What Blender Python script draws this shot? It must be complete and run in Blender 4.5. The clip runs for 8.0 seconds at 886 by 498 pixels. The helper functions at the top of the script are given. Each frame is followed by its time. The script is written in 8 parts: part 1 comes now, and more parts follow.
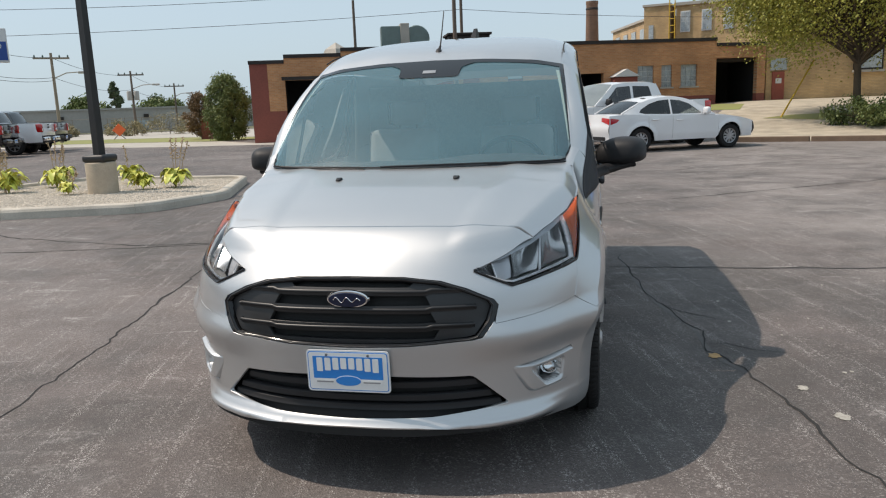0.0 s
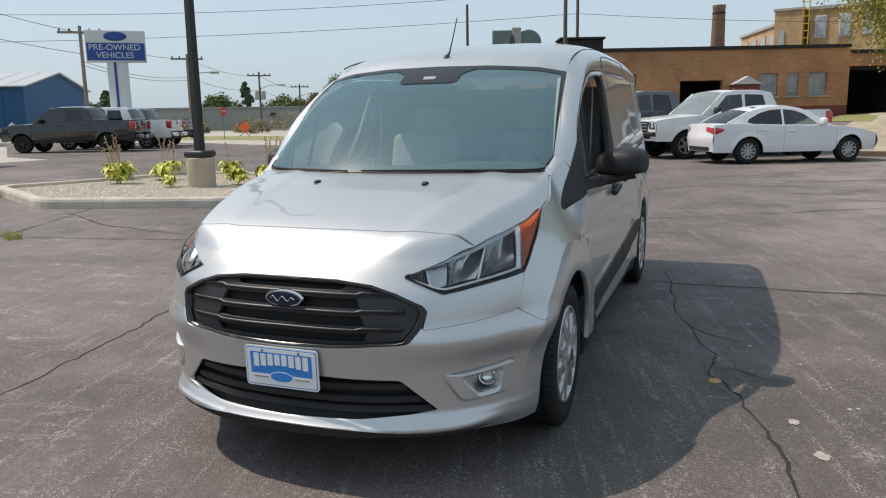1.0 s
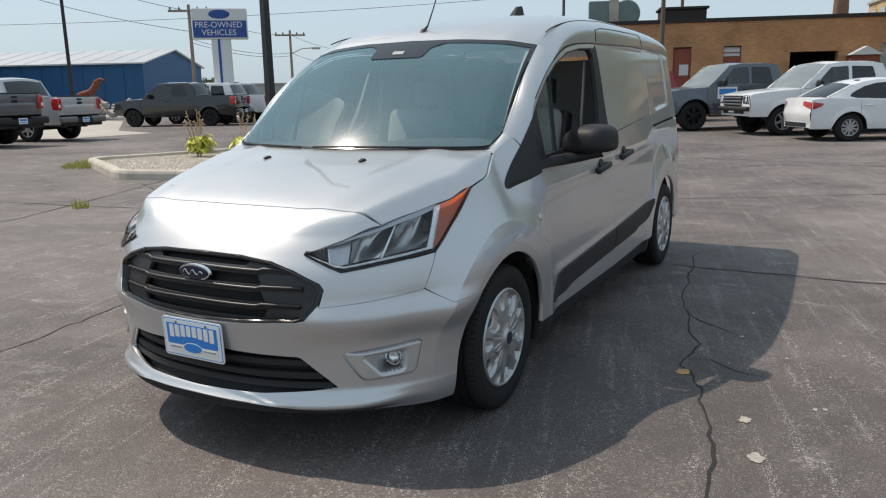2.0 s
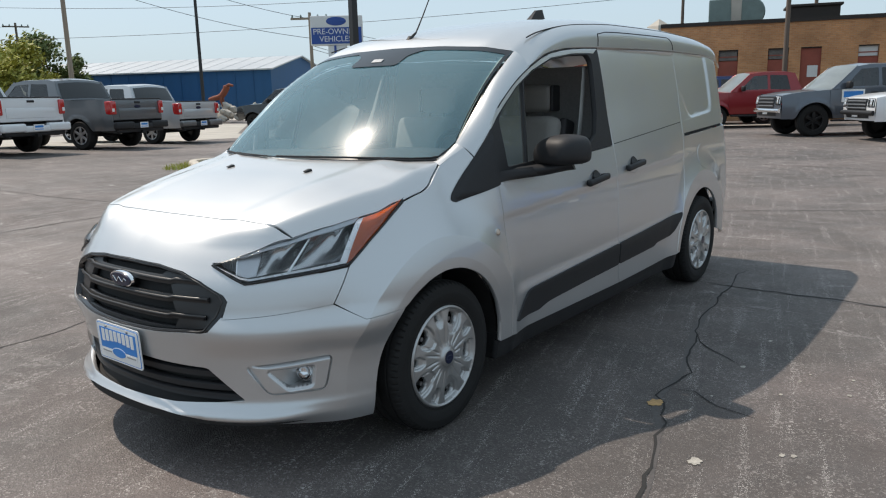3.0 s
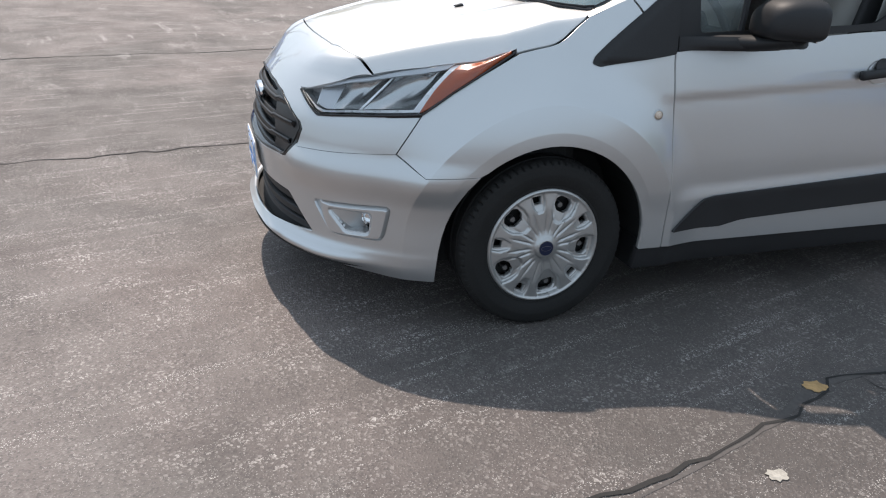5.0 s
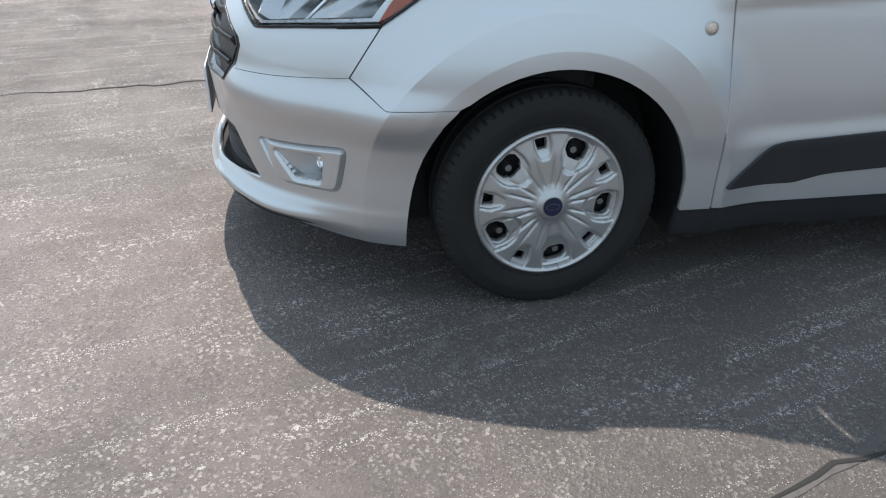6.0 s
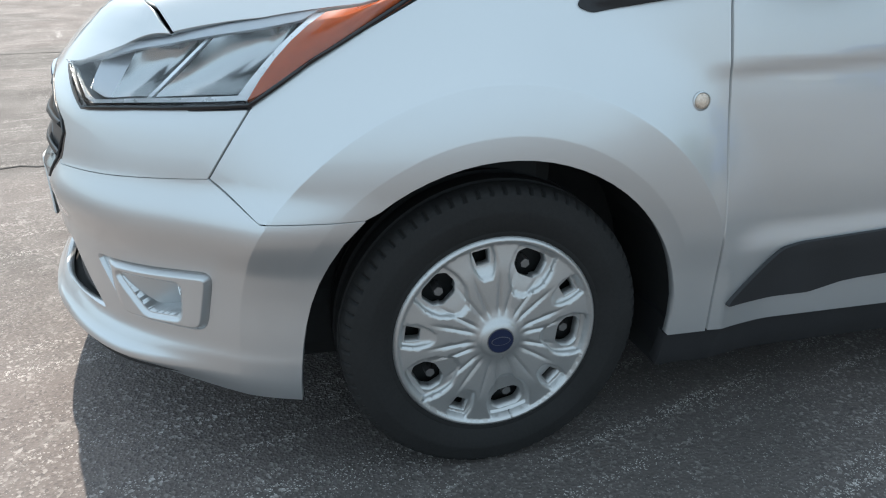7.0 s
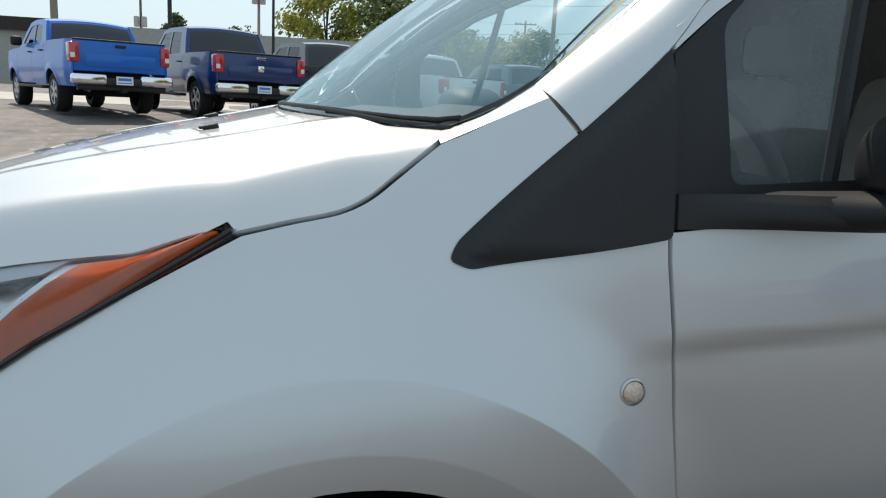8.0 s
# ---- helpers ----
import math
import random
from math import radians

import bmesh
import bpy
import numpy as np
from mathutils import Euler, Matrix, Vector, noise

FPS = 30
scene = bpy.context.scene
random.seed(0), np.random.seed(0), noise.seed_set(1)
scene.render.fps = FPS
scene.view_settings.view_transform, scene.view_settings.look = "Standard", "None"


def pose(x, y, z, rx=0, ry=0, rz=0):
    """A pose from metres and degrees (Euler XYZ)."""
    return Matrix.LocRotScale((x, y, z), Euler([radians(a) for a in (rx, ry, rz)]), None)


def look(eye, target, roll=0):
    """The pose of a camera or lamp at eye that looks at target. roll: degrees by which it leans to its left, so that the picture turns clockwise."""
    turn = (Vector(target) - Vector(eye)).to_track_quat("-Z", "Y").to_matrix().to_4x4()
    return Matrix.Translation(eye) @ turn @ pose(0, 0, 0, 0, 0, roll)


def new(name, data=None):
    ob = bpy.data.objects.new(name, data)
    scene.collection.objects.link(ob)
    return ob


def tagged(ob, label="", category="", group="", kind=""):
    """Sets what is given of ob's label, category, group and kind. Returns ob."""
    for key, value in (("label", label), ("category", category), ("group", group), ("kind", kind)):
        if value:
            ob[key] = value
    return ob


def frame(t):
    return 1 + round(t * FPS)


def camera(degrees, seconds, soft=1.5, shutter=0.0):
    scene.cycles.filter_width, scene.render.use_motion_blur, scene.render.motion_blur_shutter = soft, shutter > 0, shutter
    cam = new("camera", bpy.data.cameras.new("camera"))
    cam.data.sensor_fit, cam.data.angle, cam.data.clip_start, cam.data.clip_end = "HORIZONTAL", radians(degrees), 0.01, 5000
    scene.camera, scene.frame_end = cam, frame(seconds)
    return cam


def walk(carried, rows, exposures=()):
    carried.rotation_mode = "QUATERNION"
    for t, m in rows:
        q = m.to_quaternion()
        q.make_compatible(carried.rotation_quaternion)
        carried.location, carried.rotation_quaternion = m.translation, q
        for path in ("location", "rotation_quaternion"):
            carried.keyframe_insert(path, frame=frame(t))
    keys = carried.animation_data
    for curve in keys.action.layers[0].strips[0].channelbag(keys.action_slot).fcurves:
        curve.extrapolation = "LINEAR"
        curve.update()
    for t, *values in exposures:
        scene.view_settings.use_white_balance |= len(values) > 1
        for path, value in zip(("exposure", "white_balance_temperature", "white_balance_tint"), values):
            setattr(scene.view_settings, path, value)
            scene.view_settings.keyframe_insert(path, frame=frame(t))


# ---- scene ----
cam = camera(61.21, 8.0, 1.15)
PATH = [
    (0, (0.884, -3.383, 1.387), (0.476, -1.46, 1.018), -2.2),
    (0.5, (1.221, -3.333, 1.397), (0.612, -1.467, 1.012), -0.9),
    (1, (1.512, -3.211, 1.381), (0.812, -1.371, 1.03), -1.0),
    (1.5, (1.814, -3.067, 1.368), (0.98, -1.294, 0.966), -1.6),
    (1.7, (1.955, -2.991, 1.369), (1.077, -1.241, 0.961), -1.5),
    (2.8, (2.626, -2.47, 1.389), (1.476, -0.884, 0.988), -1.2),
    (3, (2.733, -2.355, 1.384), (1.521, -0.814, 0.988), -1.4),
    (3.5, (2.983, -2.071, 1.425), (1.567, -0.747, 0.933), 1.4),
    (4, (3.082, -1.742, 1.409), (1.544, -0.581, 0.875), 2.2),
    (4.5, (3.146, -1.431, 1.388), (1.477, -0.502, 0.797), 2.5),
    (5, (3.123, -1.165, 1.35), (1.384, -0.56, 0.568), 2.9),
    (5.2, (3.052, -1.074, 1.317), (1.307, -0.537, 0.499), 1.8),
    (6.3, (2.511, -0.627, 1.106), (0.776, -0.262, 0.181), 2.1),
    (6.5, (2.397, -0.609, 1.097), (0.674, -0.216, 0.161), 3.2),
    (7, (2.141, -0.485, 1.072), (0.369, 0.027, 0.299), 1.5),
    (7.5, (1.897, -0.318, 1.106), (0.042, 0.182, 0.548), 2.6),
    (8, (1.72, -0.145, 1.165), (-0.154, 0.43, 0.765), 3.0),
]
EXPOSURE = [(0, 1.17, 6270, 10), (1.5, 1.15, 6240, 10), (3, 1.25, 6170, 9), (3.5, 1.33, 6090, 11), (4.5, 1.53, 6160, 13), (5.2, 1.59, 6140, 12), (6.3, 1.91, 5980, 8), (7, 2.04, 6020, 6), (7.5, 1.87, 6120, 6), (8, 1.42, 6220, 7)]
walk(cam, [(t, look(eye, target, roll)) for t, eye, target, roll in PATH], EXPOSURE)

# ---- light ----
SUN_DIR = Vector((0.658, 0.08, -1.0)).normalized()      # the way the light travels
world = bpy.data.worlds.new("sky")
scene.world = world
world.use_nodes = True
wn = world.node_tree.nodes
sky = wn.new("ShaderNodeTexSky")
sky.sky_type = "NISHITA"
sky.sun_disc = False
sky.sun_elevation = math.asin(-SUN_DIR.z)
sky.sun_rotation = math.atan2(-SUN_DIR.x, -SUN_DIR.y)
sky.air_density, sky.dust_density, sky.ozone_density = 1.0, 2.5, 1.0
haze = wn.new("ShaderNodeMix")            # smoke haze evens the sky out
haze.data_type = "RGBA"
haze.inputs[0].default_value = 0.88
haze.inputs[7].default_value = (1.90, 2.25, 2.44, 1)
world.node_tree.links.new(sky.outputs[0], haze.inputs[6])
world.node_tree.links.new(haze.outputs[2], wn["Background"].inputs[0])
wn["Background"].inputs[1].default_value = 0.122
sun = new("sun", bpy.data.lights.new("sun", "SUN"))
sun.data.energy, sun.data.angle, sun.data.color = 1.70, radians(0.6), (1.0, 0.845, 0.695)
sun.matrix_world = look((0, 0, 30), Vector((0, 0, 30)) + SUN_DIR)

# ---- materials ----
def material(name, base, rough=0.6, metal=0.0, vary=0.15, scale=6.0, fine=60.0, bump=0.0, coat=0.0, spec=0.5, tint=None, stretch=(1, 1, 1), coat_rough=0.04):
    """A plain painted, moulded or mineral surface with stains at one scale and grain at another."""
    m = bpy.data.materials.new(name)
    m.use_nodes = True
    n, l = m.node_tree.nodes, m.node_tree.links
    p = n["Principled BSDF"]
    p.inputs["Metallic"].default_value = metal
    p.inputs["Coat Weight"].default_value = coat
    p.inputs["Coat Roughness"].default_value = coat_rough
    p.inputs["Specular IOR Level"].default_value = spec
    co = n.new("ShaderNodeTexCoord")
    mp = n.new("ShaderNodeMapping")
    mp.inputs["Scale"].default_value = stretch
    l.new(co.outputs["Object"], mp.inputs[0])
    big, small = n.new("ShaderNodeTexNoise"), n.new("ShaderNodeTexNoise")
    for t, s, d in ((big, scale, 5), (small, fine, 3)):
        t.inputs["Scale"].default_value, t.inputs["Detail"].default_value = s, d
        l.new(mp.outputs[0], t.inputs["Vector"])
    add = n.new("ShaderNodeMath")
    add.operation = "MULTIPLY_ADD"
    add.inputs[1].default_value = 0.45
    l.new(small.outputs["Fac"], add.inputs[0])
    half = n.new("ShaderNodeMath")
    half.operation = "MULTIPLY"
    half.inputs[1].default_value = 0.55
    l.new(big.outputs["Fac"], half.inputs[0])
    l.new(half.outputs[0], add.inputs[2])
    ramp = n.new("ShaderNodeMapRange")
    ramp.inputs[1].default_value, ramp.inputs[2].default_value = 0.3, 0.7
    l.new(add.outputs[0], ramp.inputs[0])
    mix = n.new("ShaderNodeMix")
    mix.data_type = "RGBA"
    dark = [c * (1 - vary) for c in base] if tint is None else tint
    mix.inputs[6].default_value, mix.inputs[7].default_value = (*dark, 1), (*[min(1, c * (1 + vary)) for c in base], 1)
    l.new(ramp.outputs[0], mix.inputs[0])
    l.new(mix.outputs[2], p.inputs["Base Color"])
    rr = n.new("ShaderNodeMapRange")
    rr.inputs[3].default_value, rr.inputs[4].default_value = max(0.02, rough * 0.88), min(1, rough * 1.12)
    l.new(big.outputs["Fac"], rr.inputs[0])
    l.new(rr.outputs[0], p.inputs["Roughness"])
    if bump:
        b = n.new("ShaderNodeBump")
        b.inputs["Strength"].default_value, b.inputs["Distance"].default_value = bump, 0.01
        l.new(add.outputs[0], b.inputs["Height"])
        l.new(b.outputs[0], p.inputs["Normal"])
    return m


def glass(name, tint, gloss_rough=0.0, ior=1.5, veil=0.0, veil_tint=(0.30, 0.60, 0.74), bloom=0.0):
    m = bpy.data.materials.new(name)
    m.use_nodes = True
    n, l = m.node_tree.nodes, m.node_tree.links
    n.remove(n["Principled BSDF"])
    tr, gl, mix, fr = n.new("ShaderNodeBsdfTransparent"), n.new("ShaderNodeBsdfGlossy"), n.new("ShaderNodeMixShader"), n.new("ShaderNodeFresnel")
    tr.inputs[0].default_value = (*tint, 1)
    gl.inputs["Roughness"].default_value = gloss_rough
    fr.inputs[0].default_value = ior
    l.new(fr.outputs[0], mix.inputs[0])
    l.new(tr.outputs[0], mix.inputs[1])
    l.new(gl.outputs[0], mix.inputs[2])
    out = mix
    # diffuse veil: reflection and haze put into the glass as colour
    if veil:
        film, over = n.new("ShaderNodeBsdfDiffuse"), n.new("ShaderNodeMixShader")
        film.inputs[0].default_value = (*veil_tint, 1)
        mottle = n.new("ShaderNodeTexNoise")
        mottle.inputs["Scale"].default_value, mottle.inputs["Detail"].default_value = 3.0, 6
        much = n.new("ShaderNodeMapRange")
        much.inputs[3].default_value, much.inputs[4].default_value = veil * 0.7, veil * 1.3
        l.new(mottle.outputs["Fac"], much.inputs[0])
        l.new(much.outputs[0], over.inputs[0])
        l.new(mix.outputs[0], over.inputs[1])
        l.new(film.outputs[0], over.inputs[2])
        out = over
    if bloom:
        # a thin greasy film that spreads the sun's reflection
        soft, last = n.new("ShaderNodeBsdfGlossy"), n.new("ShaderNodeMixShader")
        soft.inputs["Roughness"].default_value = 0.18
        last.inputs[0].default_value = bloom
        l.new(out.outputs[0], last.inputs[1])
        l.new(soft.outputs[0], last.inputs[2])
        out = last
    l.new(out.outputs[0], n["Material Output"].inputs[0])
    return m


SILVER = material("silver_paint", (0.545, 0.554, 0.559), 0.42, 0.83, 0.03, 2.5, 900.0, coat=1.0, coat_rough=0.03)
TRIM = material("black_trim_plastic", (0.019, 0.019, 0.0205), 0.55, 0, 0.2, 8, 300, bump=0.08, spec=0.35)
GLOSS_BLACK = material("gloss_black", (0.008, 0.008, 0.009), 0.12, 0, 0.1, 10, 100)
GRILLE = material("charcoal_grille_plastic", (0.022, 0.022, 0.023), 0.42, 0, 0.2, 8, 300, bump=0.05)
DARK = material("dark_interior", (0.012, 0.012, 0.012), 0.8, 0, 0.2, 10, 80)
RUBBER = material("tyre_rubber", (0.016, 0.0157, 0.0155), 0.75, 0, 0.25, 9, 150, bump=0.15, spec=0.25)
CAP = material("hubcap_silver", (0.46, 0.46, 0.455), 0.40, 0.8, 0.05, 5, 300, coat=0.4)
CHROME = material("chrome", (0.8, 0.8, 0.8), 0.07, 1.0, 0.03, 20, 100)
STEEL = material("dull_steel", (0.22, 0.22, 0.22), 0.45, 0.9, 0.2, 20, 100)
# veil tints paint the teal and grey reflections onto these panes
SCREEN = glass("windscreen_glass", (0.76, 0.87, 0.90), 0.02, 1.85, 0.20, (0.24, 0.50, 0.60), 0.015)
WINDOW = glass("window_glass", (0.78, 0.85, 0.84), 0.0, 1.6, 0.15, (0.50, 0.58, 0.58))
CLEAN_GLASS = glass("clean_window_glass", (0.86, 0.90, 0.89), 0.0, 1.5, 0.02)
LENS = glass("clear_lens", (0.94, 0.95, 0.96), 0.02, 1.32)
AMBER = material("amber_plastic", (0.47, 0.085, 0.012), 0.22, 0, 0.15, 30, 200, coat=0.6)
RED_LAMP = material("red_lamp", (0.45, 0.012, 0.012), 0.15, 0, 0.1, 30, 100, coat=1.0)
REFLECT = material("lamp_reflector", (0.72, 0.73, 0.74), 0.28, 0.7, 0.05, 30, 200)
BRIGHT = material("lamp_chrome", (0.88, 0.89, 0.90), 0.28, 0.35, 0.03, 30, 200)
LAMP_MIRROR = material("lamp_mirror", (0.50, 0.51, 0.51), 0.22, 0.9, 0.03, 30, 200)
LAMP_TRIM = material("lamp_trim", (0.55, 0.57, 0.60), 0.35, 0.3, 0.05, 30, 200, coat=0.5)
HOUSING = material("lamp_housing", (0.34, 0.35, 0.36), 0.35, 0.4, 0.15, 25, 150)
CLOTH = material("grey_seat_cloth", (0.30, 0.29, 0.27), 0.95, 0, 0.15, 8, 400, bump=0.2)
DASH = material("dark_dashboard", (0.035, 0.035, 0.037), 0.7, 0, 0.2, 6, 300, bump=0.1)
LINER = material("pale_cabin_lining", (0.42, 0.42, 0.40), 0.9, 0, 0.1, 4, 200)
BLUE = material("deep_blue_enamel", (0.006, 0.013, 0.045), 0.3, 0.1, 0.1, 20, 100, coat=0.2)
WHITE = material("white_paint", (0.78, 0.78, 0.77), 0.4, 0, 0.05, 4, 100)
SKYBLUE = material("bright_blue_print", (0.03, 0.22, 0.62), 0.4, 0, 0.06, 10, 150)

# ---- building tools ----
from mathutils.geometry import delaunay_2d_cdt


def ease(a, b, t):
    t = min(1.0, max(0.0, (t - a) / (b - a)))
    return t * t * (3 - 2 * t)


def knots(*pts):
    """A smooth curve through (t, value) pairs, without overshoot."""
    xs, ys = [p[0] for p in pts], [p[1] for p in pts]
    n = len(xs)
    d = [(ys[i + 1] - ys[i]) / (xs[i + 1] - xs[i]) for i in range(n - 1)]
    m = [d[0]] + [0.0 if d[i - 1] * d[i] <= 0 else 2 * d[i - 1] * d[i] / (d[i - 1] + d[i]) for i in range(1, n - 1)] + [d[-1]]

    def f(t):
        if t <= xs[0]:
            return ys[0] + m[0] * (t - xs[0])
        if t >= xs[-1]:
            return ys[-1] + m[-1] * (t - xs[-1])
        i = 0
        while t > xs[i + 1]:
            i += 1
        h = xs[i + 1] - xs[i]
        s = (t - xs[i]) / h
        return ys[i] * (1 + 2 * s) * (1 - s) ** 2 + h * m[i] * s * (1 - s) ** 2 + ys[i + 1] * s * s * (3 - 2 * s) + h * m[i + 1] * s * s * (s - 1)
    return f


def spline(pts, n=10, closed=False):
    """Catmull-Rom through the points."""
    pts = [Vector(p) for p in pts]
    k = len(pts)
    out = []
    for i in range(k if closed else k - 1):
        g = (lambda j: pts[j % k]) if closed else (lambda j: pts[max(0, min(k - 1, j))])
        p0, p1, p2, p3 = g(i - 1), g(i), g(i + 1), g(i + 2)
        for j in range(n):
            t = j / n
            out.append(0.5 * (2 * p1 + (p2 - p0) * t + (2 * p0 - 5 * p1 + 4 * p2 - p3) * t * t + (3 * p1 - p0 - 3 * p2 + p3) * t ** 3))
    if not closed:
        out.append(pts[-1])
    return out


def rounded(loop, r=0.02, n=4):
    """A closed 2D loop with its corners rounded."""
    loop = [Vector(p) for p in loop]
    out = []
    for i, p in enumerate(loop):
        a, b = loop[i - 1], loop[(i + 1) % len(loop)]
        la, lb = (a - p).length, (b - p).length
        q, w = p + (a - p) * min(r / la, 0.45), p + (b - p) * min(r / lb, 0.45)
        for j in range(n + 1):
            t = j / n
            out.append(q * (1 - t) ** 2 + p * 2 * t * (1 - t) + w * t * t)
    return out


def link(name, me, mat, parent=None, label=""):
    for m in (mat if isinstance(mat, (list, tuple)) else [mat]):
        me.materials.append(m)
    ob = new(name, me)
    ob.parent = parent
    if label:
        ob["label"] = label
    return ob


def raw(name, verts, faces, mat, parent=None, label="", smooth=False):
    me = bpy.data.meshes.new(name)
    me.from_pydata([tuple(v) for v in verts], [], faces)
    me.validate()
    if smooth:
        me.shade_smooth()
    return link(name, me, mat, parent, label)


def part(name, bm, mat, parent=None, label="", smooth=None):
    """Links a bmesh as one mesh object. smooth: degrees under which edges are shaded round."""
    bmesh.ops.recalc_face_normals(bm, faces=bm.faces[:])
    me = bpy.data.meshes.new(name)
    if smooth:
        for f in bm.faces:
            f.smooth = True
        for e in bm.edges:
            e.smooth = len(e.link_faces) == 2 and e.calc_face_angle(0) < radians(smooth)
    bm.to_mesh(me)
    bm.free()
    return link(name, me, mat, parent, label)


def box(sx, sy, sz, at=(0, 0, 0), bevel=0.0, seg=2, turn=None, bm=None):
    b = bmesh.new()
    bmesh.ops.create_cube(b, size=1.0, matrix=Matrix.Diagonal((sx, sy, sz, 1)))
    if bevel:
        bmesh.ops.bevel(b, geom=b.edges[:], offset=min(bevel, 0.49 * min(sx, sy, sz)), segments=seg, profile=0.5, affect="EDGES")
    bmesh.ops.transform(b, matrix=Matrix.Translation(at) @ (turn or Matrix()), verts=b.verts)
    if bm is None:
        return b
    merge(bm, b)
    return bm


def merge(bm, b):
    me = bpy.data.meshes.new("tmp")
    b.to_mesh(me)
    b.free()
    bm.from_mesh(me)
    bpy.data.meshes.remove(me)
    return bm


def lathe(profile, n=32, m=None, bm=None):
    """Turns (radius, height) pairs about the z axis, then moves the result by m."""
    b = bmesh.new()
    rings = [[b.verts.new((r * math.cos(2 * math.pi * i / n), r * math.sin(2 * math.pi * i / n), h)) for i in range(n)] if r > 1e-5 else [b.verts.new((0, 0, h))] for r, h in profile]
    for p, q in zip(rings, rings[1:]):
        for i in range(n):
            j = (i + 1) % n
            if len(p) == 1 and len(q) > 1:
                b.faces.new((p[0], q[i], q[j]))
            elif len(q) == 1 and len(p) > 1:
                b.faces.new((p[i], q[0], p[j]))
            elif len(p) > 1:
                b.faces.new((p[i], q[i], q[j], p[j]))
    if m is not None:
        bmesh.ops.transform(b, matrix=m, verts=b.verts)
    return b if bm is None else merge(bm, b)


def tube(pts, r, n=8, bm=None, taper=None):
    """A round bar along points."""
    b = bmesh.new()
    pts = [Vector(p) for p in pts]
    rings = []
    up = Vector((0.3, 0.2, 1)).normalized()
    for i, p in enumerate(pts):
        d = (pts[min(i + 1, len(pts) - 1)] - pts[max(i - 1, 0)]).normalized()
        a = d.cross(up)
        if a.length < 0.05:
            a = d.cross(Vector((1, 0, 0)))
        a.normalize()
        c = d.cross(a)
        rad = r if taper is None else r + (taper - r) * i / (len(pts) - 1)
        rings.append([b.verts.new(p + a * rad * math.cos(2 * math.pi * k / n) + c * rad * math.sin(2 * math.pi * k / n)) for k in range(n)])
    for p, q in zip(rings, rings[1:]):
        for i in range(n):
            b.faces.new((p[i], p[(i + 1) % n], q[(i + 1) % n], q[i]))
    b.faces.new(rings[0])
    b.faces.new(rings[-1])
    return b if bm is None else merge(bm, b)


def inside(px, py, loop):
    x, y = np.array([p[0] for p in loop]), np.array([p[1] for p in loop])
    hit = np.zeros(len(px), bool)
    x2, y2 = np.roll(x, -1), np.roll(y, -1)
    for a, b, c, d in zip(x, y, x2, y2):
        if b != d:
            hit ^= ((b > py) != (d > py)) & (px < (c - a) * (py - b) / (d - b) + a)
    return hit


def resample(loop, step):
    loop = [Vector(p[:2]) for p in loop]
    out = []
    for p, q in zip(loop, loop[1:] + loop[:1]):
        k = max(1, math.ceil((q - p).length / step))
        if (q - p).length > 1e-6:
            out += [p + (q - p) * (i / k) for i in range(k)]
    return out


